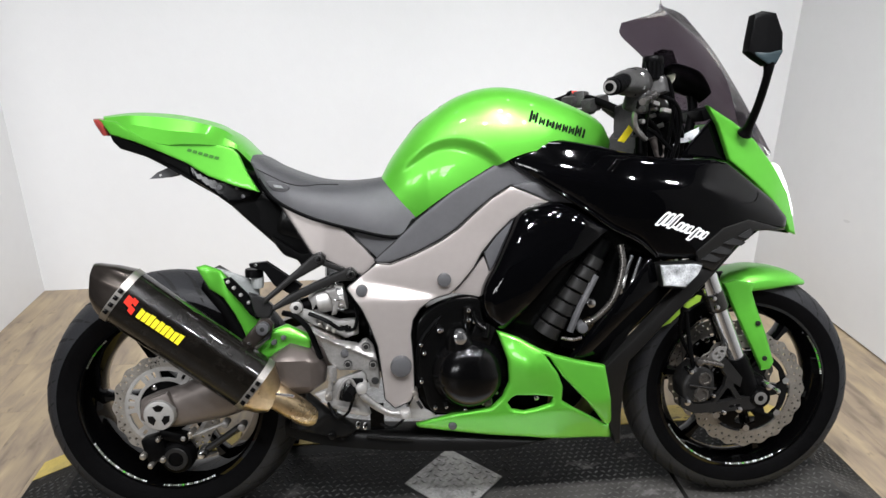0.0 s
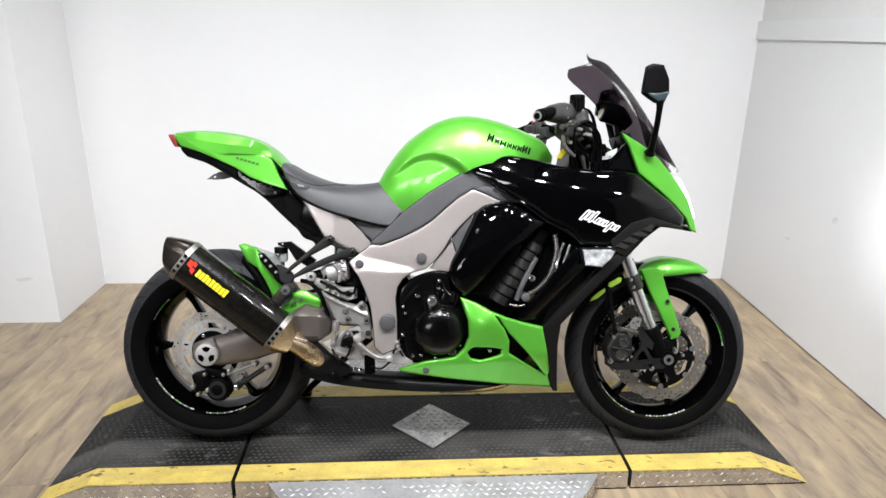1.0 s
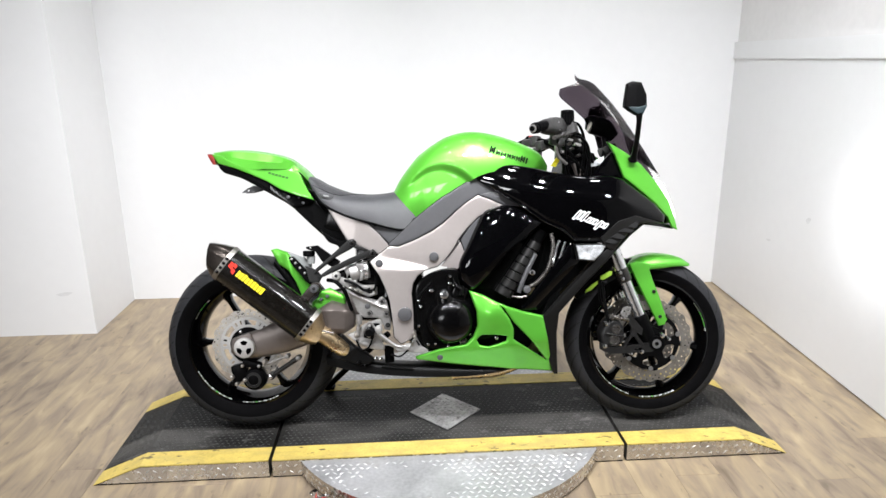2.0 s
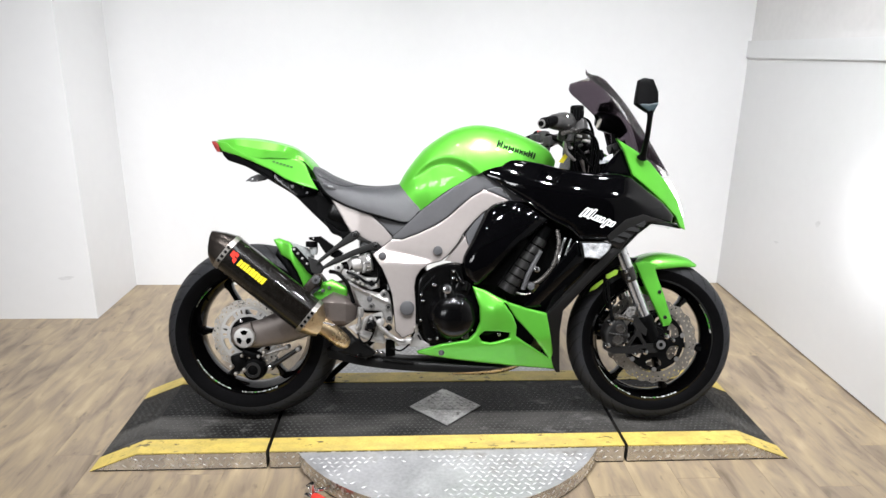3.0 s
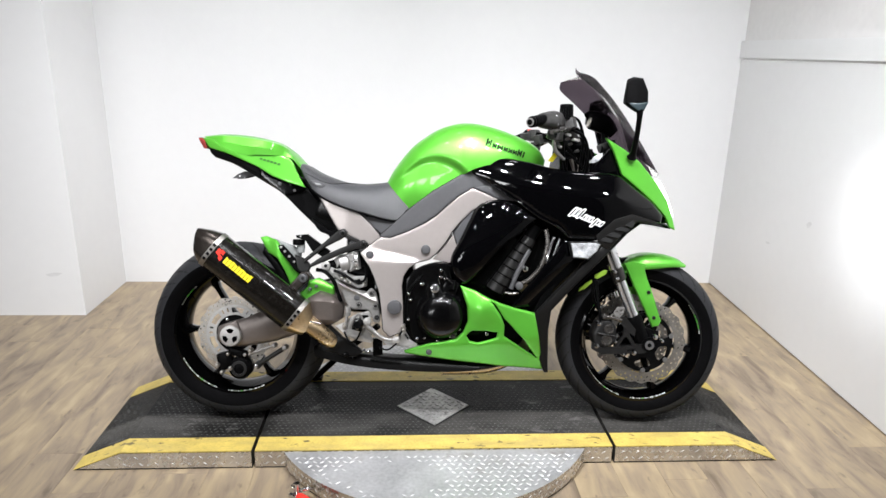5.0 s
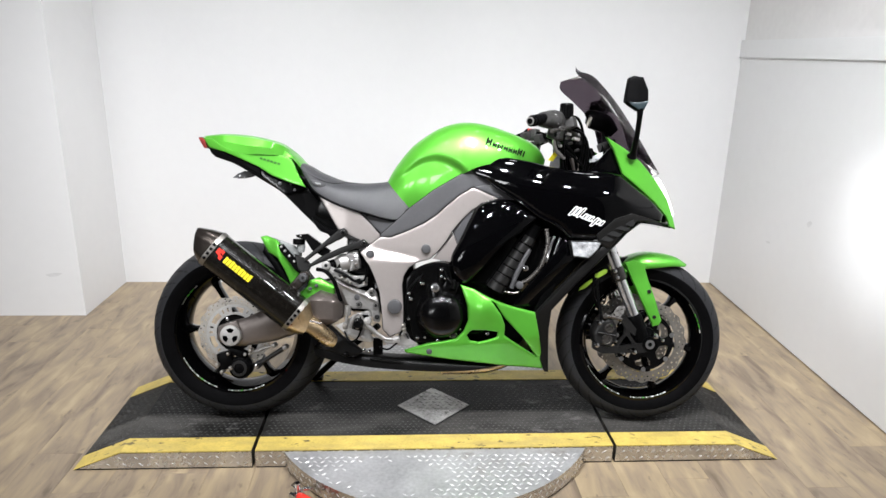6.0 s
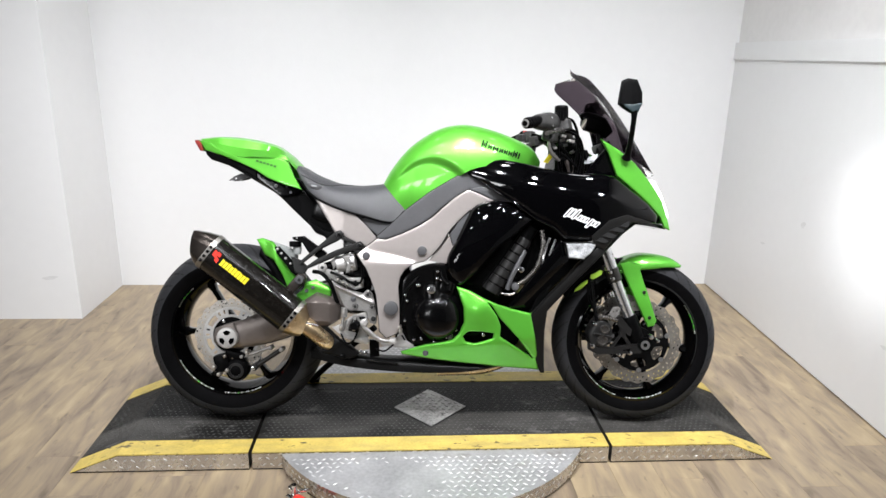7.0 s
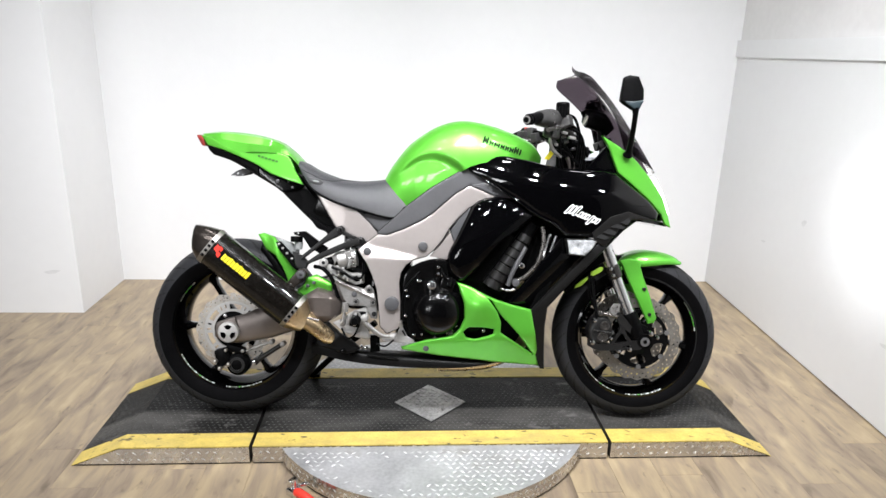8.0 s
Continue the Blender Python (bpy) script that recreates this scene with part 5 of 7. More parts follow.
# windscreen: a curved smoked sheet
def sheet(top, edge, width, n=24, m=12, thick=0.004):
    T, B = spline(top, n), spline(edge, n)
    W = [v.x for v in spline([(w, 0) for w in width], n)]
    bm = bmesh.new()
    rows = []
    for i in range(n):
        ring = []
        for j in range(-m, m + 1):
            k = table(i / (n - 1), [0, 0.3, 1], [0.30, 0.10, 0.10])
            p = T[i].lerp(B[i], table(abs(j) / m, [0, 0.25, 0.42, 1], [0, k * 0.2, k, 1]))
            ring.append(bm.verts.new((p.x, W[i] * j / m, p.y)))
        rows.append(ring)
    for r0, r1 in zip(rows, rows[1:]):
        for k in range(2 * m):
            bm.faces.new((r0[k], r0[k + 1], r1[k + 1], r1[k]))
    bmesh.ops.solidify(bm, geom=list(bm.faces), thickness=thick)
    return bm


part("windscreen", sheet([(0.466, 1.231), (0.502, 1.227), (0.540, 1.190), (0.598, 1.121), (0.670, 1.018), (0.758, 0.884)],
                                  [(0.428, 1.232), (0.431, 1.204), (0.484, 1.160), (0.535, 1.112), (0.575, 1.050), (0.612, 0.958)],
                                  [0.135, 0.15, 0.16, 0.165, 0.165, 0.15]), SCREEN, bike, "smoked purple-tinted touring windscreen", 50)
pod = part("instrument_pod", tube([(0.513, 0, 1.078), (0.52, 0, 1.077), (0.565, 0, 1.062), (0.60, 0, 1.03)], [0.030, 0.034, 0.034, 0.02], 24), SATIN, bike, "black instrument pod")
part("instrument_face", tube([(0.511, 0, 1.0785), (0.514, 0, 1.0775)], 0.029, 24), FACEM, pod, "pale instrument face")
part("pod_bracket", join(tube([(0.56, 0, 1.06), (0.57, 0, 1.0), (0.56, 0, 0.93)], 0.012, 10), block(0.03, 0.16, 0.03, pose(0.575, 0, 0.985, 0, -20, 0), 0.006)), SATIN, pod)

# mirrors
for s in (-1, 1):
    mir = part("mirror", panel([(0.557, 1.098), (0.559, 1.119), (0.567, 1.171), (0.582, 1.177), (0.612, 1.173), (0.629, 1.134), (0.630, 1.098), (0.618, 1.072), (0.596, 1.070), (0.573, 1.085)],
                               lambda x, z: -0.285 - 0.10 * max(0.0, 0.03 - abs(x - 0.594) - 0.2 * (z - 1.1)), 0.022, 0.005, step=0.007), SATIN, bike, "black folded mirror on a thin stem")
    part("mirror_glass", panel([(0.564, 1.100), (0.566, 1.120), (0.572, 1.166), (0.608, 1.168), (0.623, 1.133), (0.624, 1.100), (0.614, 1.078), (0.580, 1.086)], lambda x, z: -0.264, 0.003, 0.0, step=0.012), MIRROR, mir)
    part("mirror_lower_shell", panel([(0.570, 1.095), (0.600, 1.094), (0.629, 1.101), (0.629, 1.096), (0.617, 1.074), (0.597, 1.072), (0.575, 1.087)],
                                     lambda x, z: -0.2865 - 0.10 * max(0.0, 0.03 - abs(x - 0.594) - 0.2 * (z - 1.1)), 0.003, 0.002, step=0.007), TEALG, mir, "teal-grey lower mirror edge")
    part("mirror_stem", tube([(0.606, -0.278, 1.078), (0.608, -0.270, 1.050), (0.613, -0.232, 0.995), (0.617, -0.190, 0.950), (0.616, -0.175, 0.935)], [0.012, 0.0085, 0.0085, 0.010, 0.017], 12), SATIN, mir)
    if s > 0:
        mir.matrix_basis = Matrix.Diagonal((1, -1, 1, 1))

# indicators
def lens_y(x, z):
    """A lens folded into upright flutes."""
    return -0.236 + 0.10 * (x - 0.45) - 0.0035 * abs(math.sin((x - 0.41) * math.pi / 0.034)) - 0.04 * abs(z - 0.628)


LENS = [(0.411, 0.650), (0.493, 0.651), (0.510, 0.646), (0.500, 0.627), (0.472, 0.599), (0.421, 0.604)]
pair("indicator", panel(LENS, lens_y, 0.018, 0.006, step=0.005), CLEARL, "clear front indicator lens", 20)
pair("indicator_bezel", panel([((x - 0.458) * 1.09 + 0.458, (z - 0.626) * 1.16 + 0.626) for x, z in LENS], lambda x, z: -0.231 + 0.10 * (x - 0.45), 0.02, 0.004, step=0.010), BEZEL)

# ---- handlebars and controls ----
for s in (-1, 1):
    clip = part("handlebar", tube([(0.46, s * 0.08, 0.975), (0.435, s * 0.12, 1.0), (0.37, s * 0.19, 1.040), (0.325, s * 0.25, 1.046)], 0.011, 12), SATIN, bike, "black handlebar")
    part("grip", tube([(0.330, s * 0.243, 1.048), (0.320, s * 0.258, 1.045), (0.268, s * 0.335, 1.026), (0.262, s * 0.341, 1.023)], [0.019, 0.0165, 0.0165, 0.019], 16), RUBBER, clip, "black rubber grip")
    part("grip_flange", tube([(0.330, s * 0.244, 1.048), (0.326, s * 0.250, 1.047)], 0.022, 16), SATIN, clip)
    part("bar_end", tube([(0.262, s * 0.341, 1.022), (0.256, s * 0.350, 1.021), (0.251, s * 0.357, 1.020)], [0.014, 0.017, 0.013], 16), SATIN, clip)
    part("bar_weight", tube([(0.2525, s * 0.3550, 1.0203), (0.2495, s * 0.3595, 1.0195)], 0.0125, 16), LUGM, clip, "pale ring on the bar end")
    part("bar_bore", tube([(0.2500, s * 0.3590, 1.0196), (0.2485, s * 0.3612, 1.0192)], 0.0085, 12), ENGINE, clip)
    part("switch_block", join(block(0.040, 0.044, 0.046, pose(0.345, s * 0.222, 1.042, 0, 0, s * 50), 0.010), block(0.03, 0.034, 0.03, pose(0.352, s * 0.212, 0.998, 0, 20, s * 50), 0.006)), HOUSM, clip)
    part("lever", tube([(0.395, s * 0.21, 1.020), (0.375, s * 0.26, 1.010), (0.340, s * 0.315, 1.000), (0.318, s * 0.35, 0.992)], [0.009, 0.007, 0.006, 0.007], 10), TITAN, clip)
    part("master_cylinder", join(block(0.085, 0.034, 0.036, pose(0.382, s * 0.198, 1.030, 0, -14, s * 35), 0.008), tube([(0.405, s * 0.19, 1.02), (0.435, s * 0.16, 0.99)], 0.011, 10), knob(0.372, s * 0.19, s * 0.225, 1.01, 0.010, 12)), HOUSM, clip)
    part("perch_bolt", knob(0.40, s * 0.2, s * 0.218, 1.022, 0.006, 10), CHROME, clip)
res = part("brake_reservoir", lathe([(0.0001, 1.048), (0.019, 1.048), (0.0205, 1.051), (0.0205, 1.082), (0.022, 1.084), (0.022, 1.094), (0.020, 1.097), (0.0001, 1.097)], 24, 0.388, -0.21, axis="z"), SATIN, bike, "black fluid reservoir with ribbed cap")
for k in range(14):
    a = 2 * math.pi * k / 14
    part("rib", block(0.003, 0.003, 0.034, pose(0.388 + 0.0208 * math.cos(a), -0.21 + 0.0208 * math.sin(a), 1.068), 0.0), SATIN, res)
part("reservoir_stay", tube([(0.388, -0.21, 1.05), (0.39, -0.205, 1.035)], 0.010, 10), SATIN, res)
part("switch_pod", block(0.050, 0.040, 0.030, pose(0.322, 0.225, 1.038, 0, -8, 40), 0.010), HOUSM, bike, "grey switch pod behind the red switch")
part("kill_switch", block(0.016, 0.014, 0.012, pose(0.330, 0.222, 1.060), 0.003), RED_D, bike, "red kill switch")
part("top_yoke", join(block(0.06, 0.24, 0.03, pose(0.455, 0, 0.975, 0, -22, 0), 0.008), *[lathe([(0.0001, 1.0), (0.018, 1.0), (0.02, 0.995), (0.02, 0.96)], 16, 0.445, y, axis="z") for y in (-0.1, 0.1)]), SATIN, bike)
part("steering_stem", tube([(0.45, 0, 0.97), (0.52, 0, 0.80)], 0.035, 16), SATIN, bike)
for y0, pts in ((0, [(0.405, -0.20, 1.06), (0.435, -0.18, 1.05), (0.455, -0.165, 1.0), (0.455, -0.15, 0.94), (0.45, -0.13, 0.86)]),
                (1, [(0.40, -0.20, 1.02), (0.45, -0.19, 1.0), (0.47, -0.17, 0.95), (0.46, -0.14, 0.86)]),
                (2, [(0.38, -0.22, 1.0), (0.385, -0.19, 0.95), (0.40, -0.15, 0.90), (0.42, -0.12, 0.84)]),
                (3, [(0.35, -0.24, 1.0), (0.36, -0.20, 0.96), (0.41, -0.17, 0.94), (0.46, -0.15, 0.90)])):
    part("control_cable", tube(pts, 0.0048, 8), SATIN, bike)
part("ignition_cover", join(block(0.045, 0.05, 0.05, pose(0.424, -0.05, 0.95, 0, 15, 0), 0.008), tube([(0.40, -0.12, 0.93), (0.402, -0.12, 0.88)], 0.014, 12)), SATIN, bike)
part("warning_tag", flat([(0.350, 0.922), (0.376, 0.958), (0.386, 0.946), (0.366, 0.918)], -0.105, -0.103), YELLOW_D, bike, "small yellow tag by the steering head", 0)
part("steering_cover", flat([(0.382, 0.87), (0.394, 0.930), (0.425, 0.972), (0.50, 0.965), (0.535, 0.87)], -0.11, 0.11), SATIN, bike, "black steering head cover", 20)
part("fork_crown", flat([(0.398, 1.012), (0.425, 1.024), (0.455, 1.020), (0.478, 0.975), (0.490, 0.890), (0.405, 0.890), (0.398, 0.924), (0.396, 0.962)], -0.075, 0.075), SATIN, bike, "black fork crown and dash bracket", 20)
hous = part("switch_housing", join(tube([(0.286, -0.298, 1.031), (0.304, -0.274, 1.036), (0.345, -0.226, 1.042), (0.366, -0.206, 1.044)], [0.018, 0.025, 0.032, 0.026], 20), block(0.050, 0.040, 0.052, pose(0.356, -0.212, 1.006, 0, 14, -42), 0.012, 3), block(0.028, 0.030, 0.026, pose(0.372, -0.205, 1.060, 0, -10, -42), 0.007)), HOUSM, bike, "grey alloy switch housing")
part("housing_seam", tube([(0.330, -0.262, 1.062), (0.340, -0.262, 1.040), (0.336, -0.256, 1.012)], 0.0018, 6), SATIN, hous)
for bx, by, bz, r in ((0.346, -0.262, 1.052, 0.0055), (0.352, -0.258, 1.028, 0.0045), (0.372, -0.230, 1.008, 0.005)):
    part("housing_screw", knob(bx, by + 0.02, by, bz, r, 10), CHROME, hous)
part("throttle_cable", tube([(0.352, -0.222, 0.992), (0.350, -0.214, 0.968), (0.362, -0.196, 0.945), (0.392, -0.170, 0.925)], 0.0065, 8), LUGM, hous)
for bx, by, bz, r in ((0.405, -0.150, 1.010, 0.0060), (0.425, -0.130, 0.992, 0.0050), (0.446, -0.120, 1.004, 0.0065), (0.412, -0.140, 0.975, 0.0045), (0.440, -0.115, 0.955, 0.0060), (0.398, -0.165, 0.990, 0.0050), (0.372, -0.205, 1.000, 0.0060)):
    part("cable_end", join(tube([(bx, by, bz), (bx + 0.012, by - 0.004, bz + 0.004)], r, 10), knob(bx, by, by - 0.008, bz, r * 0.7, 8)), LUGM, bike)
for pts in ([(0.41, -0.175, 1.03), (0.44, -0.165, 1.02), (0.468, -0.15, 0.97), (0.478, -0.14, 0.90), (0.47, -0.12, 0.86)], [(0.42, -0.16, 1.0), (0.46, -0.15, 0.985), (0.492, -0.13, 0.93), (0.495, -0.11, 0.87)], [(0.36, -0.21, 0.99), (0.395, -0.18, 0.965), (0.43, -0.15, 0.935), (0.445, -0.13, 0.88)]):
    part("control_cable", tube(pts, 0.0060, 8), SATIN, bike)
part("fork_top", tube([(0.430, -0.125, 0.930), (0.448, -0.125, 0.885)], 0.014, 16), SWING, bike, "grey fork top")
part("inner_vent_plate", panel([(0.470, 0.912), (0.500, 0.938), (0.530, 0.952), (0.530, 0.930), (0.505, 0.918)], lambda x, z: -0.135, 0.004, 0.002, step=0.008), CLEARL, bike, "bright plate inside the cockpit")
for bx, bz, by, w in ((0.395, 1.000, 0.21, 0.022), (0.424, 0.985, 0.20, 0.024), (0.372, 0.962, 0.20, 0.010)):
    part("cable_clamp", block(w, 0.012, 0.009, pose(bx, -by, bz, 0, 8, 30), 0.002), LUGM, bike)

# ---- engine ----
eng = part("engine_block", join(block(0.34, 0.30, 0.24, pose(0.02, 0, 0.40, 0, 0, 0), 0.02), block(0.24, 0.30, 0.24, pose(0.14, 0, 0.58, 0, 28, 0), 0.02),
                                block(0.16, 0.26, 0.14, pose(-0.16, 0, 0.45, 0, 0, 0), 0.03)), ENGINE, bike, "black-painted inline engine")
part("airbox", block(0.40, 0.22, 0.18, pose(0.12, 0, 0.77, 0, 10, 0), 0.03), SATIN, bike)
# dark filler added for the black depth seen between the ducts
part("inner_shield", flat([(0.15, 0.445), (0.10, 0.75), (0.33, 0.745), (0.47, 0.69), (0.46, 0.60), (0.36, 0.47), (0.30, 0.425)], -0.125, 0.125), ENGINE, bike, "dark filler added behind the ducts to blacken the gaps", 20)
part("radiator", block(0.03, 0.36, 0.34, pose(0.36, 0, 0.50, 0, 24, 0), 0.006), ENGINE, bike, "dark radiator behind the shroud")
part("clutch_cover", lathe([(0.0001, -0.230), (0.026, -0.2285), (0.048, -0.223), (0.064, -0.213), (0.074, -0.200), (0.079, -0.186), (0.084, -0.182), (0.086, -0.176), (0.086, -0.14)], 56, -0.004, 0.398), CLUTCH, eng, "round glossy black clutch cover")
part("alternator_cover", lathe([(0.0001, 0.205), (0.05, 0.203), (0.066, 0.196), (0.075, 0.18), (0.075, 0.14)], 40, 0.02, 0.42), ENGINE, eng)
part("crankcase_rim", panel([(-0.115, 0.527), (-0.074, 0.556), (-0.021, 0.571), (0.021, 0.565), (0.032, 0.517), (0.060, 0.491), (0.076, 0.437), (0.083, 0.382), (0.070, 0.328), (0.036, 0.304), (-0.018, 0.297), (-0.087, 0.301), (-0.110, 0.349), (-0.124, 0.411), (-0.126, 0.489)], lambda x, z: -0.172, 0.03, 0.008, rounded=True), ENGINE, eng)
part("crankcase_bridge", join(tube([(-0.01, -0.165, 0.398), (-0.025, -0.178, 0.47), (-0.027, -0.182, 0.50)], [0.05, 0.034, 0.022], 20), block(0.05, 0.03, 0.05, pose(0.026, -0.178, 0.492, 0, 20, 0), 0.008), tube([(-0.007, -0.17, 0.50), (-0.007, -0.178, 0.553)], 0.012, 12)), ENGINE, eng)
for bx, bz in ((-0.067, 0.499), (-0.114, 0.466), (-0.107, 0.446), (-0.114, 0.379), (-0.083, 0.315), (-0.014, 0.308), (0.036, 0.324), (0.073, 0.375)):
    part("bolt", knob(bx, -0.165, -0.182, bz, 0.0046, 10), CHROME, eng)
for bx, bz in ((-0.007, 0.548), (-0.007, 0.526)):
    part("bolt", knob(bx, -0.175, -0.198, bz, 0.0048, 10), CHROME, eng)
part("oil_filler_cap", knob(-0.027, -0.185, -0.218, 0.489, 0.0150, 20), BRIGHT, eng, "bright oil filler cap")
for bx, bz, r in ((-0.072, 0.501, 0.0055), (-0.050, 0.383, 0.0035), (0.030, 0.326, 0.0075), (0.058, 0.350, 0.0045), (-0.058, 0.318, 0.0040), (0.062, 0.402, 0.0035), (0.006, 0.520, 0.0040)):
    part("cover_bolt", knob(bx, -0.165, -0.186 if bx > -0.06 and bz < 0.5 else -0.192, bz, r, 10), CHROME, eng)
part("oil_spout", tube([(-0.020, -0.180, 0.478), (-0.012, -0.186, 0.455), (-0.020, -0.190, 0.436)], [0.011, 0.013, 0.016], 16), ENGINE, eng)
part("sight_window", lathe([(0.0001, -0.192), (0.010, -0.192), (0.012, -0.190), (0.012, -0.17)], 20, 0.036, 0.330), TITAN, eng)
part("cover_flange", lathe([(0.086, -0.150), (0.090, -0.166), (0.094, -0.170), (0.098, -0.166), (0.099, -0.14)], 56, -0.004, 0.398), CLUTCH, eng)
part("clutch_arm", join(tube([(0.002, -0.19, 0.545), (0.012, -0.196, 0.52), (0.030, -0.20, 0.505)], 0.005, 8), tube([(0.036, -0.19, 0.515), (0.030, -0.198, 0.485)], 0.008, 10)), ENGINE, eng)
part("coolant_hose", tube([(-0.12, -0.165, 0.36), (-0.122, -0.17, 0.43), (-0.11, -0.172, 0.48), (-0.06, -0.165, 0.54)], 0.006, 8), SATIN, eng)
# behind the side cover: corrugated duct, hoses, header pipes
for i in range(7):
    x, z = 0.178 + 0.017 * i, 0.490 + 0.026 * i
    part("duct_rib", tube([(x - 0.004, -0.165, z - 0.008), (x + 0.008, -0.165, z + 0.014)], [0.031 - 0.0012 * i, 0.029 - 0.0012 * i], 16), HANGM, eng)
part("spark_duct", tube([(0.17, -0.155, 0.48), (0.31, -0.155, 0.70)], 0.024, 16), SATIN, eng)
part("coolant_pipe", tube([(0.338, -0.185, 0.69), (0.343, -0.19, 0.64), (0.325, -0.19, 0.57), (0.29, -0.185, 0.525), (0.258, -0.18, 0.505)], 0.0075, 10), TITAN, eng, "grey coolant pipe")
part("pipe_joint", knob(0.254, -0.16, -0.195, 0.50, 0.013, 14), GREYP, eng)
part("pipe_clamp_bolt", knob(0.272, -0.17, -0.197, 0.558, 0.010, 14), CHROME, eng)
part("oil_line", tube([(0.205, -0.19, 0.478), (0.23, -0.192, 0.474), (0.252, -0.19, 0.477)], 0.004, 8), TITAN, eng)
for i, (x0, z0) in enumerate(((0.365, 0.665), (0.385, 0.66))):
    part("header_stay", tube([(x0, -0.185, z0), (x0 - 0.02, -0.19, z0 - 0.06), (x0 - 0.022, -0.185, z0 - 0.11)], 0.0055, 8), CHROME, eng)
part("inner_stay", tube([(0.285, -0.18, 0.62), (0.245, -0.185, 0.54), (0.228, -0.18, 0.49)], 0.008, 8), GREYP, eng)
for i in range(4):
    y = -0.135 + 0.09 * i
    part("header_pipe", tube([(0.27, y, 0.50), (0.32, y, 0.42), (0.29, y * 0.8, 0.28), (0.18, y * 0.55, 0.20), (0.0, y * 0.4, 0.18)], 0.02, 12), BRONZE, eng, "heat-tinted header pipe")
bm = loft([(-0.440, 0.268), (-0.400, 0.285), (-0.345, 0.268), (-0.29, 0.249), (-0.20, 0.238), (-0.08, 0.233), (0.08, 0.228), (0.22, 0.226), (0.33, 0.25)],
          [(-0.436, 0.236), (-0.39, 0.228), (-0.34, 0.217), (-0.28, 0.207), (-0.20, 0.199), (-0.08, 0.194), (0.05, 0.196), (0.14, 0.207), (0.27, 0.230)],
          [0.035, 0.048, 0.052, 0.050, 0.050, 0.055, 0.06, 0.06, 0.045], 44, 12, 0.45, 0.6)
bmesh.ops.translate(bm, verts=bm.verts, vec=(0, -0.092, 0))
belly = part("belly_pan", bm, PANM, bike, "satin charcoal belly pan", 50)
part("pipe_guard", panel([(-0.380, 0.350), (-0.368, 0.338), (-0.336, 0.309), (-0.298, 0.286), (-0.268, 0.260), (-0.285, 0.246), (-0.316, 0.243), (-0.374, 0.258), (-0.420, 0.272), (-0.418, 0.288), (-0.390, 0.305)], lambda x, z: -0.168 - 0.006 * math.exp(-((z - 0.30 - 0.7 * (x + 0.34)) / 0.012) ** 2), 0.025, 0.008, step=0.007), PANM, belly, "satin charcoal pipe guard")
part("guard_bolt", knob(-0.322, -0.165, -0.181, 0.254, 0.009, 16), ENGINE, belly)
part("pan_rib", tube([(-0.245, -0.146, 0.236), (-0.19, -0.148, 0.229), (-0.135, -0.149, 0.225)], 0.0032, 8), PANM, belly)
part("stay_bolt", join(knob(-0.265, -0.13, -0.150, 0.262, 0.0055, 10), knob(-0.248, -0.13, -0.150, 0.259, 0.0055, 10)), CHROME, belly)
part("link_stay", flat([(-0.238, 0.300), (-0.205, 0.300), (-0.203, 0.243), (-0.236, 0.240)], -0.120, -0.100), ENGINE, belly, smooth=0)
part("belly_bolt", knob(-0.30, -0.14, -0.150, 0.238, 0.007, 10), ENGINE, belly)

# ---- swingarm, exhaust, footrest ----
for s in (-1, 1):
    sw = part("swingarm", panel([(-0.770, 0.330), (-0.735, 0.345), (-0.674, 0.362), (-0.566, 0.415), (-0.459, 0.47), (-0.36, 0.50), (-0.30, 0.49), (-0.29, 0.43), (-0.346, 0.38), (-0.467, 0.320), (-0.574, 0.283), (-0.681, 0.262), (-0.74, 0.262), (-0.772, 0.285)],
                                lambda x, z: -table(x, [-0.77, -0.6, -0.3], [0.126, 0.130, 0.12]) - 0.012 * math.cos(min(1.5, abs(z - 0.31 - 0.30 * (x + 0.72)) / 0.04)), 0.045, 0.02), SWING, bike, "grey swingarm")
    if s > 0:
        sw.matrix_basis = Matrix.Diagonal((1, -1, 1, 1))
cap = part("axle_cap", lathe([(0.0001, -0.158), (0.028, -0.158), (0.034, -0.157), (0.036, -0.153), (0.036, -0.13)], 40, *AXR), ALU, bike, "silver axle cap with three slots")
for k in range(3):
    a = radians(90 + 120 * k)
    part("cap_slot", flat([(AXR[0] + r * math.cos(a + d), AXR[1] + r * math.sin(a + d)) for r, d in ((0.012, -0.5), (0.025, -0.55), (0.027, 0), (0.025, 0.55), (0.012, 0.5))], -0.1595, -0.157), BLACK, cap, smooth=0)
part("axle_block", block(0.05, 0.02, 0.055, pose(AXR[0] + 0.005, -0.14, AXR[1] + 0.018, 0, -20, 0), 0.006), SWING, bike)
cal_r = part("rear_caliper", join(knob(-0.694, -0.085, -0.132, 0.188, 0.040, 28, 0.35), block(0.052, 0.045, 0.062, pose(-0.744, -0.108, 0.212, 0, -14, 0), 0.010), block(0.070, 0.030, 0.026, pose(-0.700, -0.112, 0.240, 0, 16, 0), 0.008)), SATIN, bike, "black rear brake caliper")
part("caliper_ring", lathe([(0.018, -0.1325), (0.018, -0.135), (0.026, -0.135), (0.028, -0.1325)], 24, -0.694, 0.188, True), CALM, cal_r)
for bx, bz, r in ((-0.767, 0.200, 0.0080), (-0.751, 0.176, 0.0065), (-0.722, 0.190, 0.0070), (-0.655, 0.252, 0.0065), (-0.730, 0.240, 0.0055)):
    part("bolt", knob(bx, -0.11, -0.142, bz, r, 12), STEEL, cal_r)
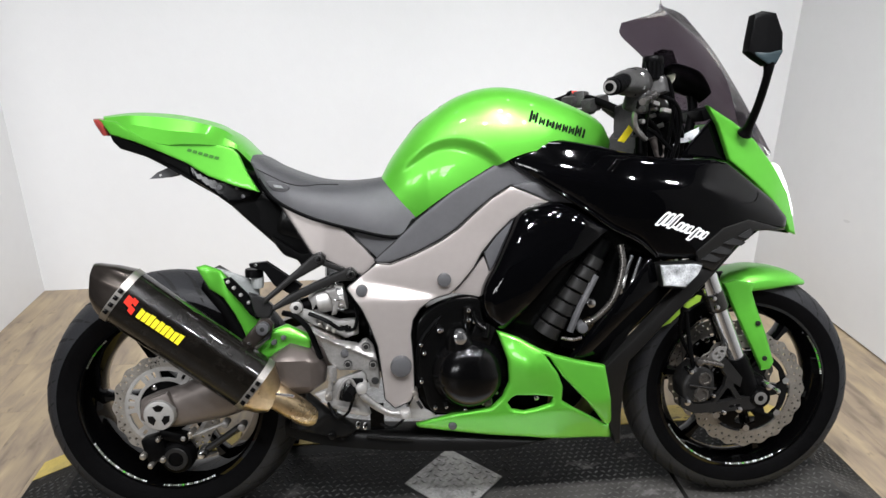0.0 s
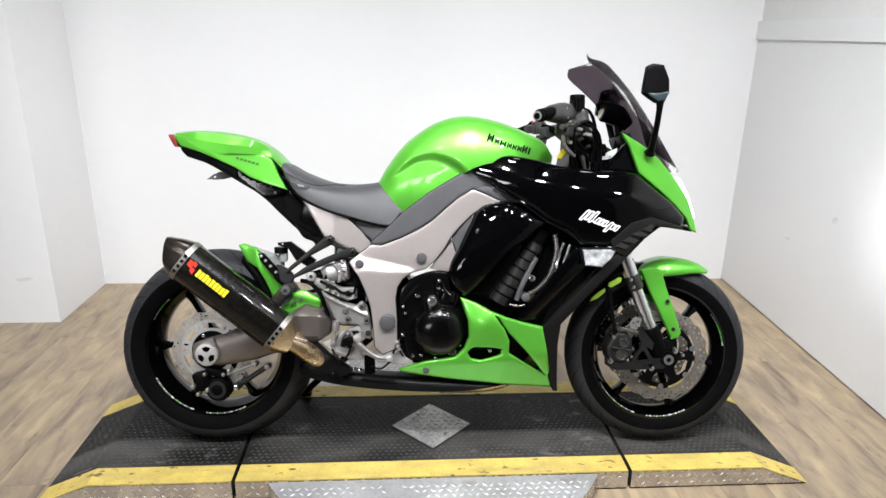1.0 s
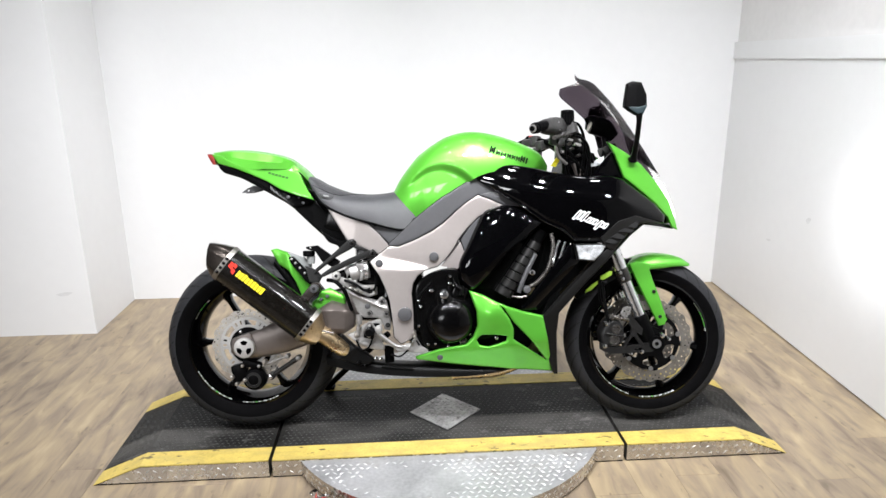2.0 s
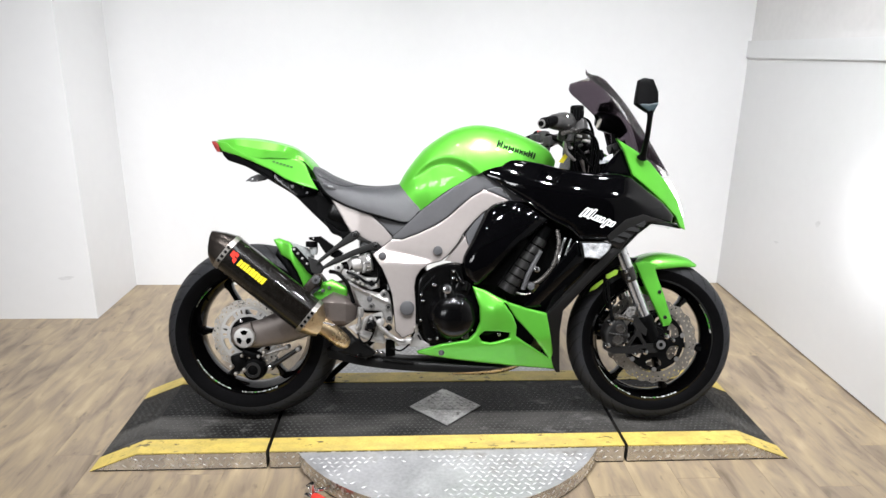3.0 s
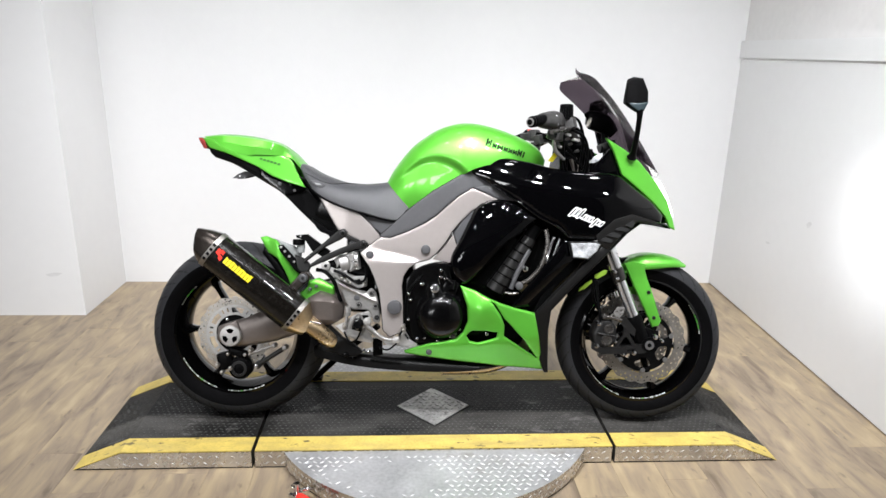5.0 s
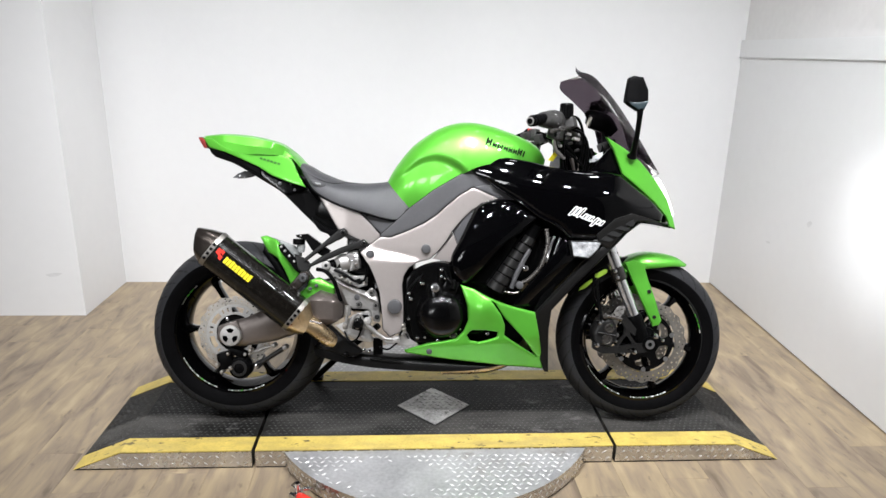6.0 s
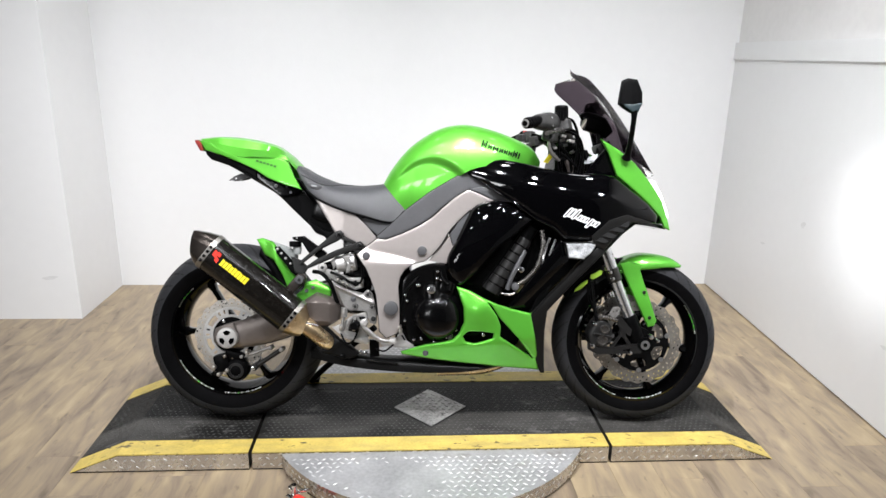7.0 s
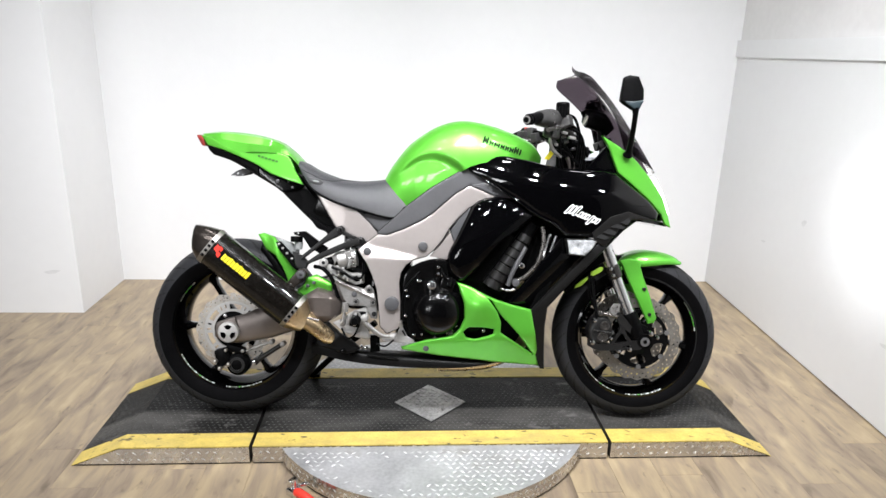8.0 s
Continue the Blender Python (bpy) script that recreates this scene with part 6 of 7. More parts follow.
arm = part("torque_arm", join(tube([(-0.631, -0.122, 0.201), (-0.537, -0.122, 0.264)], 0.0085, 12), knob(-0.631, -0.10, -0.138, 0.201, 0.0125, 16)), CALM, bike, "grey torque arm")
part("arm_nut", knob(-0.631, -0.13, -0.147, 0.201, 0.0085, 6, 0.1), CHROME, arm)
part("arm_bolt", knob(-0.537, -0.11, -0.140, 0.264, 0.0090, 14), LUGM, arm)
part("brake_link", join(tube([(-0.690, -0.118, 0.226), (-0.640, -0.118, 0.245), (-0.575, -0.118, 0.270)], 0.0045, 8), knob(-0.578, -0.10, -0.130, 0.268, 0.0085, 14), knob(-0.676, -0.10, -0.130, 0.236, 0.0060, 12)), LUGM, bike)
hug = part("rear_hugger", loft([(-0.618, 0.622), (-0.592, 0.602), (-0.555, 0.560), (-0.515, 0.50), (-0.49, 0.45)], [(-0.628, 0.585), (-0.605, 0.560), (-0.575, 0.520), (-0.55, 0.465), (-0.53, 0.425)],
                               [0.080, 0.090, 0.096, 0.098, 0.095], 30, 10, 0.45, 0.8, floor=False), SATIN, bike, "black rear hugger")
for s in (-1, 1):
    blade = part("hugger_skirt", panel([(-0.690, 0.555), (-0.645, 0.553), (-0.608, 0.526), (-0.577, 0.484), (-0.556, 0.450), (-0.545, 0.425), (-0.575, 0.425), (-0.626, 0.478), (-0.664, 0.523)],
                                       lambda x, z: -0.099, 0.006, 0.006, step=0.009), SATIN, hug)
    if s > 0:
        blade.matrix_basis = Matrix.Diagonal((1, -1, 1, 1))
hug.modifiers.new("thickness", "SOLIDIFY").thickness = 0.004
part("hugger_panel", panel([(-0.632, 0.640), (-0.612, 0.645), (-0.573, 0.632), (-0.558, 0.612), (-0.528, 0.574), (-0.502, 0.528), (-0.488, 0.511), (-0.503, 0.488), (-0.525, 0.474), (-0.534, 0.500), (-0.547, 0.530), (-0.570, 0.569), (-0.604, 0.588)], lambda x, z: -0.100 - 0.012 * math.exp(-((x + 0.56) / 0.03) ** 2), 0.006, 0.006, step=0.008), GREEN, bike, "lime green hugger panel")
part("guard_plate", panel([(-0.585, 0.637), (-0.514, 0.612), (-0.490, 0.588), (-0.490, 0.552), (-0.508, 0.560), (-0.556, 0.612)], lambda x, z: -0.098, 0.006, 0.004), POTM, bike, "pale grey chain guard plate")
part("chain_guard", panel([(-0.566, 0.615), (-0.551, 0.617), (-0.504, 0.567), (-0.475, 0.545), (-0.470, 0.525), (-0.493, 0.518), (-0.509, 0.530), (-0.524, 0.552), (-0.559, 0.594)], lambda x, z: -0.120, 0.012, 0.005, step=0.008), SATIN, bike)
for bx, bz in ((-0.554, 0.609), (-0.541, 0.595), (-0.526, 0.578), (-0.509, 0.560)):
    part("guard_stud", knob(bx, -0.115, -0.127, bz, 0.0042, 10), ALU, bike)
part("swingarm_guard", panel([(-0.494, 0.449), (-0.463, 0.476), (-0.456, 0.497), (-0.423, 0.508), (-0.366, 0.481), (-0.370, 0.445), (-0.423, 0.455), (-0.437, 0.440), (-0.480, 0.426)], lambda x, z: -0.136 - 0.008 * math.exp(-((z - 0.485 + 0.3 * (x + 0.42)) / 0.012) ** 2), 0.008, 0.006, step=0.008), GREEN, bike, "lime green swingarm guard")
for bx, bz in ((-0.451, 0.470), (-0.429, 0.481)):
    part("guard_stud", knob(bx, -0.135, -0.150, bz, 0.006, 10), GREYP, bike)


def chamber_y(x, z):
    """The shield's flat face with a top, a front and a rear facet folded back."""
    top = 0.436 - 0.10 * abs(x + 0.415)
    return -0.176 + 1.1 * max(0.0, z - top) + 0.8 * max(0.0, x + 0.366) + 0.9 * max(0.0, -0.448 - x) + 0.5 * max(0.0, 0.372 - z)


part("exhaust_chamber", panel([(-0.467, 0.420), (-0.456, 0.440), (-0.415, 0.466), (-0.371, 0.452), (-0.346, 0.431), (-0.332, 0.410), (-0.337, 0.374), (-0.374, 0.352), (-0.407, 0.348), (-0.457, 0.371)],
                              chamber_y, 0.07, 0.010, step=0.007), CHAMM, bike, "grey-brown exhaust chamber shield", 22)

# silencer: a rounded hexagon swept along its axis
AX0, AX1 = Vector((-0.484, -0.195, 0.388)), Vector((-0.752, -0.215, 0.604))
AXD = (AX1 - AX0).normalized()
AXU = Vector((-AXD.z, 0, AXD.x))
AXU = AXU if AXU.z > 0 else -AXU
AXS = AXD.cross(AXU)
HEX = [(0.020, 0.062), (0.052, 0.030), (0.052, -0.032), (0.022, -0.062), (-0.022, -0.062), (-0.052, -0.032), (-0.052, 0.030), (-0.020, 0.062)]


def hexsweep(stations):
    """stations: (distance along the axis, scale, shift up, slant)."""
    bm = bmesh.new()
    rows = []
    for d, k, up, slant in stations:
        ring = []
        for i in range(len(HEX)):
            a, b, c = Vector(HEX[i - 1]), Vector(HEX[i]), Vector(HEX[(i + 1) % len(HEX)])
            for s in (0, 0.5, 1):
                q = b + ((a - b).normalized() * (1 - s) + (c - b).normalized() * s) * 0.010 * (1 if s != 0.5 else 0.62)
                ring.append(bm.verts.new(AX0 + AXD * (d + slant * q.y) + (AXS * q.x + AXU * (q.y + up)) * k))
        rows.append(ring)
    n = len(rows[0])
    for r0, r1 in zip(rows, rows[1:]):
        for j in range(n):
            bm.faces.new((r0[j], r0[(j + 1) % n], r1[(j + 1) % n], r1[j]))
    bm.faces.new(rows[0])
    bm.faces.new(rows[-1])
    return bm


LEN = (AX1 - AX0).length
muf = part("silencer", hexsweep([(0.0, 1, 0, 0), (LEN * 0.5, 1.01, 0, 0), (LEN, 1.0, 0, 0)]), CARBON, bike, "carbon-fibre hexagonal silencer", 25)
part("front_band", hexsweep([(-0.004, 1.025, 0, 0), (0.012, 1.025, 0, 0)]), BANDM, muf, "riveted steel band", 25)
part("rear_band", hexsweep([(LEN - 0.010, 1.025, 0, 0), (LEN + 0.006, 1.025, 0, 0)]), BANDM, muf, "riveted steel band", 25)
part("inlet_cone", hexsweep([(-0.055, 0.46, -0.02, 0), (-0.035, 0.70, -0.010, 0), (-0.002, 1.0, 0, 0)]), BRONZE, muf, "titanium inlet cone", 25)
part("end_cap", hexsweep([(LEN + 0.006, 1.0, 0, 0), (LEN + 0.032, 0.84, -0.006, 0.14), (LEN + 0.056, 0.62, -0.016, 0.28), (LEN + 0.062, 0.52, -0.018, 0.30)]), CAPM, muf, "smoked steel end cap", 25)
for d in (0.004, LEN - 0.002):
    for q in (-0.045, -0.015, 0.015, 0.045):
        o = AX0 + AXD * d - AXS * 0.054 * 1.03 * (1 if AXS.y > 0 else -1) + AXU * q * 0.6
        part("rivet", block(0.010, 0.004, 0.009, Matrix.Translation(o) @ AXD.to_track_quat("X", "Z").to_matrix().to_4x4(), 0.0015), ENGINE, muf)
part("link_pipe", tube([(-0.462, -0.19, 0.368), (-0.435, -0.188, 0.352), (-0.405, -0.178, 0.325), (-0.375, -0.155, 0.298), (-0.34, -0.10, 0.275)], [0.030, 0.029, 0.028, 0.028, 0.028], 20), BRONZE, bike, "gold-brown heat-tinted link pipe")
part("pipe_spring", tube([(-0.455, -0.215, 0.375), (-0.40, -0.205, 0.362)], 0.004, 8), CHROME, bike)
strap = part("silencer_hanger", panel([(-0.486, 0.518), (-0.478, 0.528), (-0.458, 0.530), (-0.447, 0.517), (-0.450, 0.502), (-0.496, 0.460), (-0.520, 0.430), (-0.538, 0.458)], lambda x, z: -0.166, 0.012, 0.004, step=0.007), STRAPM, bike, "dark brown silencer strap")
hb = part("strap_bolt", knob(-0.468, -0.160, -0.184, 0.511, 0.0145, 20, 0.2), GREYP, strap)
part("bolt_socket", knob(-0.468, -0.180, -0.1845, 0.511, 0.0065, 8), GROOVE, hb)
part("strap_rivet", knob(-0.503, -0.164, -0.174, 0.474, 0.006, 12), CHROME, strap)
# rear footrest hanger: two flat arms in a V, tied by a short link
st = part("footrest_hanger", join(panel([(-0.357, 0.671), (-0.339, 0.678), (-0.327, 0.668), (-0.330, 0.651), (-0.401, 0.612), (-0.464, 0.563), (-0.473, 0.559), (-0.468, 0.575), (-0.413, 0.622)], lambda x, z: -0.150 + 0.02 * (x < -0.44) * (-0.44 - x), 0.014, 0.004, step=0.006),
                                  panel([(-0.287, 0.636), (-0.271, 0.642), (-0.257, 0.630), (-0.263, 0.612), (-0.299, 0.610), (-0.377, 0.576), (-0.450, 0.543), (-0.456, 0.551), (-0.415, 0.580), (-0.350, 0.611)], lambda x, z: -0.150 + 0.02 * (x < -0.43) * (-0.43 - x), 0.014, 0.004, step=0.006),
                                  panel([(-0.333, 0.657), (-0.285, 0.640), (-0.289, 0.629), (-0.335, 0.646)], lambda x, z: -0.145, 0.008, 0.003, step=0.006)), HANGM, bike, "dark grey rear footrest hanger", 30)
part("hanger_web", panel([(-0.505, 0.585), (-0.469, 0.572), (-0.447, 0.548), (-0.462, 0.520), (-0.492, 0.530)], lambda x, z: -0.138, 0.010, 0.003, step=0.006), HANGM, st, smooth=30)
part("rail_bracket", panel([(-0.455, 0.712), (-0.392, 0.672), (-0.351, 0.676), (-0.338, 0.657), (-0.352, 0.640), (-0.382, 0.628), (-0.399, 0.652), (-0.432, 0.668)], lambda x, z: -0.100, 0.030, 0.008, step=0.008, rounded=True), SATIN, bike, "black bracket under the seat rail")
for bx, bz in ((-0.341, 0.663), (-0.271, 0.627)):
    bo = part("bolt", knob(bx, -0.14, -0.156, bz, 0.0095, 14), CALM, st)
    part("bolt_socket", knob(bx, -0.15, -0.1566, bz, 0.0055, 8), ENGINE, bo)
part("folded_footrest", flat([(-0.503, 0.651), (-0.464, 0.655), (-0.420, 0.623), (-0.385, 0.598), (-0.405, 0.575), (-0.438, 0.594), (-0.447, 0.599), (-0.470, 0.634), (-0.500, 0.643)], -0.130, -0.112, [ring_xz(0.004, 8, -0.488, 0.648)]), SATIN, bike, "folded black rear footrest", 20)
part("brake_fluid_pot", lathe([(0.0001, 0.590), (0.012, 0.591), (0.0135, 0.597), (0.0150, 0.616), (0.0001, 0.617)], 20, -0.490, -0.105, axis="z"), POTM, bike, "translucent fluid reservoir")
part("pot_cap", lathe([(0.0001, 0.617), (0.0205, 0.617), (0.021, 0.632), (0.0195, 0.636), (0.0001, 0.636)], 24, -0.497, -0.105, axis="z"), SATIN, bike)
adj = part("preload_adjuster", tube([(-0.352, -0.12, 0.558), (-0.349, -0.12, 0.559), (-0.322, -0.12, 0.564), (-0.318, -0.12, 0.565), (-0.314, -0.12, 0.566), (-0.288, -0.12, 0.571)], [0.022, 0.028, 0.028, 0.024, 0.031, 0.031], 28), ALU, bike, "bright preload adjuster")
part("adjuster_neck", tube([(-0.390, -0.12, 0.550), (-0.348, -0.12, 0.559)], [0.015, 0.019], 14), SATIN, adj)
part("adjuster_plate", panel([(-0.330, 0.590), (-0.306, 0.594), (-0.296, 0.566), (-0.306, 0.535), (-0.318, 0.532), (-0.312, 0.560)], lambda x, z: -0.153, 0.02, 0.004, step=0.006), LUGM, adj)
for k in range(16):
    a = 2 * math.pi * k / 16
    part("knurl", block(0.020, 0.004, 0.004, pose(-0.301, -0.12 + 0.0312 * math.cos(a), 0.568 + 0.0312 * math.sin(a), math.degrees(a), 0, 0), 0.001), CHROME, adj)
for pts, r in (([(-0.43, -0.13, 0.535), (-0.40, -0.145, 0.53), (-0.37, -0.15, 0.50), (-0.355, -0.15, 0.46), (-0.345, -0.15, 0.43)], 0.007),
               ([(-0.37, -0.14, 0.535), (-0.33, -0.15, 0.52), (-0.30, -0.15, 0.50), (-0.28, -0.15, 0.505)], 0.005),
               ([(-0.26, -0.165, 0.555), (-0.258, -0.17, 0.53), (-0.265, -0.17, 0.505), (-0.285, -0.165, 0.50)], 0.004),
               ([(-0.33, -0.165, 0.33), (-0.31, -0.18, 0.30), (-0.285, -0.185, 0.31), (-0.27, -0.18, 0.345)], 0.0035),
               ([(-0.15, -0.19, 0.30), (-0.18, -0.195, 0.278), (-0.21, -0.19, 0.285)], 0.003)):
    part("wire", tube(pts, r, 8), SATIN, bike)


def bracket_y(x, z):
    """A raised rib runs down the casting, the web above it is set back."""
    d = z - (0.498 - 0.45 * (x + 0.358))
    return -0.172 - 0.007 * math.exp(-(d / 0.0055) ** 2) + 0.005 * max(0.0, min(1.0, (d - 0.006) / 0.006)) * (x < -0.262)


brk = part("footrest_bracket", panel([(-0.362, 0.509), (-0.319, 0.481), (-0.257, 0.466), (-0.246, 0.477), (-0.238, 0.479), (-0.224, 0.464), (-0.214, 0.427), (-0.209, 0.380), (-0.213, 0.363), (-0.232, 0.367), (-0.244, 0.401), (-0.251, 0.407), (-0.302, 0.408), (-0.314, 0.418), (-0.324, 0.430), (-0.340, 0.470)],
                                     bracket_y, 0.014, 0.004, step=0.006), LUGM, bike, "cast aluminium footrest bracket")
mirrored(brk, bike)
for bx, bz, r in ((-0.281, 0.424, 0.0095), (-0.224, 0.422, 0.0095), (-0.239, 0.464, 0.0095)):
    part("bracket_bolt", knob(bx, -0.168, -0.180, bz, r, 16), CALM, brk)
    part("bolt_ring", lathe([(r * 0.62, -0.1802), (r * 0.62, -0.1812), (r * 0.82, -0.1812), (r * 0.82, -0.1802)], 16, bx, bz, True), LUGM, brk)
part("bracket_bolt", knob(-0.288, -0.168, -0.176, 0.448, 0.0095, 16), GREYP, brk)
part("bracket_hole", knob(-0.2205, -0.168, -0.1755, 0.382, 0.0085, 16), GROOVE, brk)
part("heel_guard", panel([(-0.361, 0.349), (-0.330, 0.361), (-0.303, 0.384), (-0.251, 0.404), (-0.238, 0.400), (-0.242, 0.368), (-0.251, 0.345), (-0.232, 0.300), (-0.241, 0.293), (-0.282, 0.300), (-0.318, 0.314)], lambda x, z: -0.165 - 0.004 * math.exp(-((z - 0.318 + 0.25 * (x + 0.30)) / 0.006) ** 2), 0.010, 0.004, step=0.006), ALU, brk, "bright cast heel plate")
part("footrest", join(tube([(-0.268, -0.17, 0.368), (-0.280, -0.225, 0.364)], 0.012, 12), block(0.03, 0.02, 0.03, pose(-0.262, -0.18, 0.375), 0.005)), RUBBER, brk, "rubber footrest")
part("hinge_frame", tube([(-0.306, -0.188, 0.346), (-0.300, -0.190, 0.370), (-0.279, -0.192, 0.396), (-0.262, -0.190, 0.368), (-0.262, -0.188, 0.346)], 0.0042, 8), LUGM, brk)
part("hinge_spring", join(*[tube([(-0.296 + 0.0065 * k, -0.186, 0.347), (-0.294 + 0.0065 * k, -0.192, 0.366), (-0.290 + 0.0065 * k, -0.186, 0.380)], 0.0026, 6) for k in range(5)]), CALM, brk)
part("hinge_block", block(0.036, 0.018, 0.040, pose(-0.282, -0.180, 0.358, 0, 12, 0), 0.005), ENGINE, brk)
part("hinge_pin", knob(-0.283, -0.18, -0.200, 0.350, 0.006, 12), STEEL, brk)
for x0, z0, x1, z1, r in ((-0.317, 0.420, -0.318, 0.388, 0.0115), (-0.320, 0.386, -0.324, 0.356, 0.006), (-0.324, 0.362, -0.326, 0.342, 0.0095)):
    part("master_rod", tube([(x0, -0.180, z0), ((x0 + x1) / 2, -0.180, (z0 + z1) / 2), (x1, -0.180, z1)], [r * 0.9, r, r * 0.9], 16), LUGM, brk)
part("rod_nut", knob(-0.325, -0.17, -0.194, 0.352, 0.0075, 6, 0.1), STEEL, brk)
part("pedal_pivot", knob(-0.250, -0.17, -0.202, 0.372, 0.013, 18), ALU, brk)
pedal = part("brake_pedal", join(tube([(-0.252, -0.192, 0.358), (-0.225, -0.194, 0.336), (-0.190, -0.196, 0.314), (-0.155, -0.200, 0.313)], [0.010, 0.0075, 0.0065, 0.006], 10),
                                 tube([(-0.248, -0.192, 0.347), (-0.218, -0.194, 0.324), (-0.190, -0.196, 0.309)], 0.0048, 8)), LUGM, brk, "aluminium brake pedal")
part("pedal_pad", join(block(0.022, 0.032, 0.018, pose(-0.152, -0.202, 0.314), 0.004), knob(-0.152, -0.205, -0.222, 0.314, 0.008, 12)), ALU, pedal)
mount = part("engine_mount_plate", panel([(-0.414, 0.552), (-0.405, 0.566), (-0.392, 0.564), (-0.373, 0.543), (-0.335, 0.526), (-0.303, 0.515), (-0.268, 0.516), (-0.259, 0.508), (-0.259, 0.482), (-0.288, 0.473), (-0.317, 0.487), (-0.355, 0.503), (-0.374, 0.513), (-0.402, 0.534)],
                                         lambda x, z: -0.134, 0.02, 0.004, ([(-0.352, 0.521), (-0.326, 0.511), (-0.334, 0.503), (-0.354, 0.511)], [(-0.300, 0.503), (-0.276, 0.501), (-0.274, 0.488), (-0.288, 0.484), (-0.306, 0.492)]), step=0.006), ALU, bike, "cast aluminium mounting arm")
part("mount_boss", knob(-0.398, -0.125, -0.146, 0.550, 0.015, 20, 0.2), ALU, mount)
part("boss_socket", knob(-0.398, -0.140, -0.1465, 0.550, 0.007, 10), GROOVE, mount)
for bx, bz in ((-0.328, 0.498), (-0.314, 0.492), (-0.266, 0.494), (-0.345, 0.508)):
    part("mount_bolt", knob(bx, -0.13, -0.144, bz, 0.0052, 8), STEEL, mount)
tab = part("side_tab", panel([(-0.128, 0.345), (-0.107, 0.307), (-0.083, 0.293), (-0.085, 0.286), (-0.130, 0.284), (-0.189, 0.290), (-0.196, 0.299), (-0.150, 0.300)], lambda x, z: -0.166, 0.006, 0.002, step=0.008), ALU, bike, "bright cast tab")
part("tab_slot", flat([(-0.127, 0.326), (-0.121, 0.329), (-0.110, 0.311), (-0.116, 0.308)], -0.168, -0.1655), GROOVE, tab, smooth=0)
for bx, bz in ((-0.130, 0.357), (-0.128, 0.345)):
    part("tab_bolt", knob(bx, -0.165, -0.196, bz, 0.0062, 12), STEEL, tab)
part("dark_core", join(block(0.24, 0.18, 0.34, pose(-0.22, 0, 0.55, 0, 0, 0), 0.03), block(0.28, 0.2, 0.12, pose(-0.30, 0, 0.73, 0, 18, 0), 0.02)), ENGINE, bike)
part("side_stand", join(tube([(-0.24, 0.12, 0.30), (-0.40, 0.19, 0.16), (-0.50, 0.235, 0.062)], 0.012, 10), block(0.06, 0.035, 0.01, pose(-0.50, 0.245, 0.062, 13, 0, 0), 0.003)), SATIN, bike, "black side stand")

# ---- decals: plain marks in the place of lettering ----


for i in range(9):
    a0 = LEN * 0.54 + 0.0117 * i
    V = [tuple(AX0 + AXD * al + AXU * (ac - 0.004) - AXS * 0.0535 * (1 if AXS.y > 0 else -1)) for al, ac in ((a0, 0.002), (a0 + 0.0098, 0.002), (a0 + 0.0092, 0.026 - 0.002 * (i % 2)), (a0 - 0.001, 0.027 - 0.002 * (i % 3)))]
    mesh_part("silencer_mark", V, [(0, 1, 2, 3)], YELLOW_D, muf)
V, F = [], []
for al0, al1, c0, c1 in ((0.865, 0.90, -0.004, 0.014), (0.90, 0.945, 0.006, 0.030), (0.875, 0.91, 0.016, 0.032)):
    k = len(V)
    for al, ac in ((al0, c0), (al1, c0 + 0.004), (al1, c1), (al0, c1 - 0.003)):
        V.append(tuple(AX0 + AXD * LEN * al + AXU * ac - AXS * 0.0536 * (1 if AXS.y > 0 else -1)))
    F.append((k, k + 1, k + 2, k + 3))
mesh_part("silencer_badge", V, F, RED_D, muf, "red badge shape")

# the lit headlamp throws a beam on the side wall
beam = bpy.data.lights.new("headlamp_beam", "SPOT")
beam.energy, beam.spot_size, beam.spot_blend, beam.shadow_soft_size, beam.color = 21, radians(58), 1.0, 0.03, (0.93, 0.96, 1.0)
beam_ob = new("headlamp_beam", beam)
beam_at = bike.matrix_basis @ Vector((0.84, -0.10, 0.80))
beam_ob.matrix_world = look(beam_at, (1.75, 0.08, 0.72))
from mathutils.bvhtree import BVHTree


def skin(ob, lift=0.0022):
    """depth(x, z) just outside the right-hand skin of a part."""
    tree = BVHTree.FromPolygons([v.co for v in ob.data.vertices], [tuple(p.vertices) for p in ob.data.polygons])

    def depth(x, z):
        hit = tree.ray_cast(Vector((x, -1.0, z)), Vector((0, 1, 0)))
        return (hit[0].y if hit[0] else -0.2) - lift
    return depth


def mark(name, x, z, w, h, slant, turn, mat, parent, depth, label=""):
    """One plain letter-sized shape laid on a skin."""
    V, F = [], []
    n = 6
    for j in range(n + 1):
        for i in range(n + 1):
            u, v = (i / n - 0.5) * w, (j / n - 0.5) * h
            k = 1 - 0.12 * (abs(2 * i / n - 1) ** 4) * (abs(2 * j / n - 1) ** 4)
            u, v = u * k + slant * v, v * k
            px, pz = x + u * math.cos(turn) - v * math.sin(turn), z + u * math.sin(turn) + v * math.cos(turn)
            V.append((px, depth(px, pz), pz))
    F = [(j * (n + 1) + i, j * (n + 1) + i + 1, (j + 1) * (n + 1) + i + 1, (j + 1) * (n + 1) + i) for j in range(n) for i in range(n)]
    return mesh_part(name, V, F, mat, parent, label)


on_tank = skin(tank)
LETTERS = ((0.020, 0.028), (0.0145, 0.018), (0.021, 0.018), (0.0145, 0.018), (0.0135, 0.018), (0.0145, 0.018), (0.0165, 0.025), (0.007, 0.022))
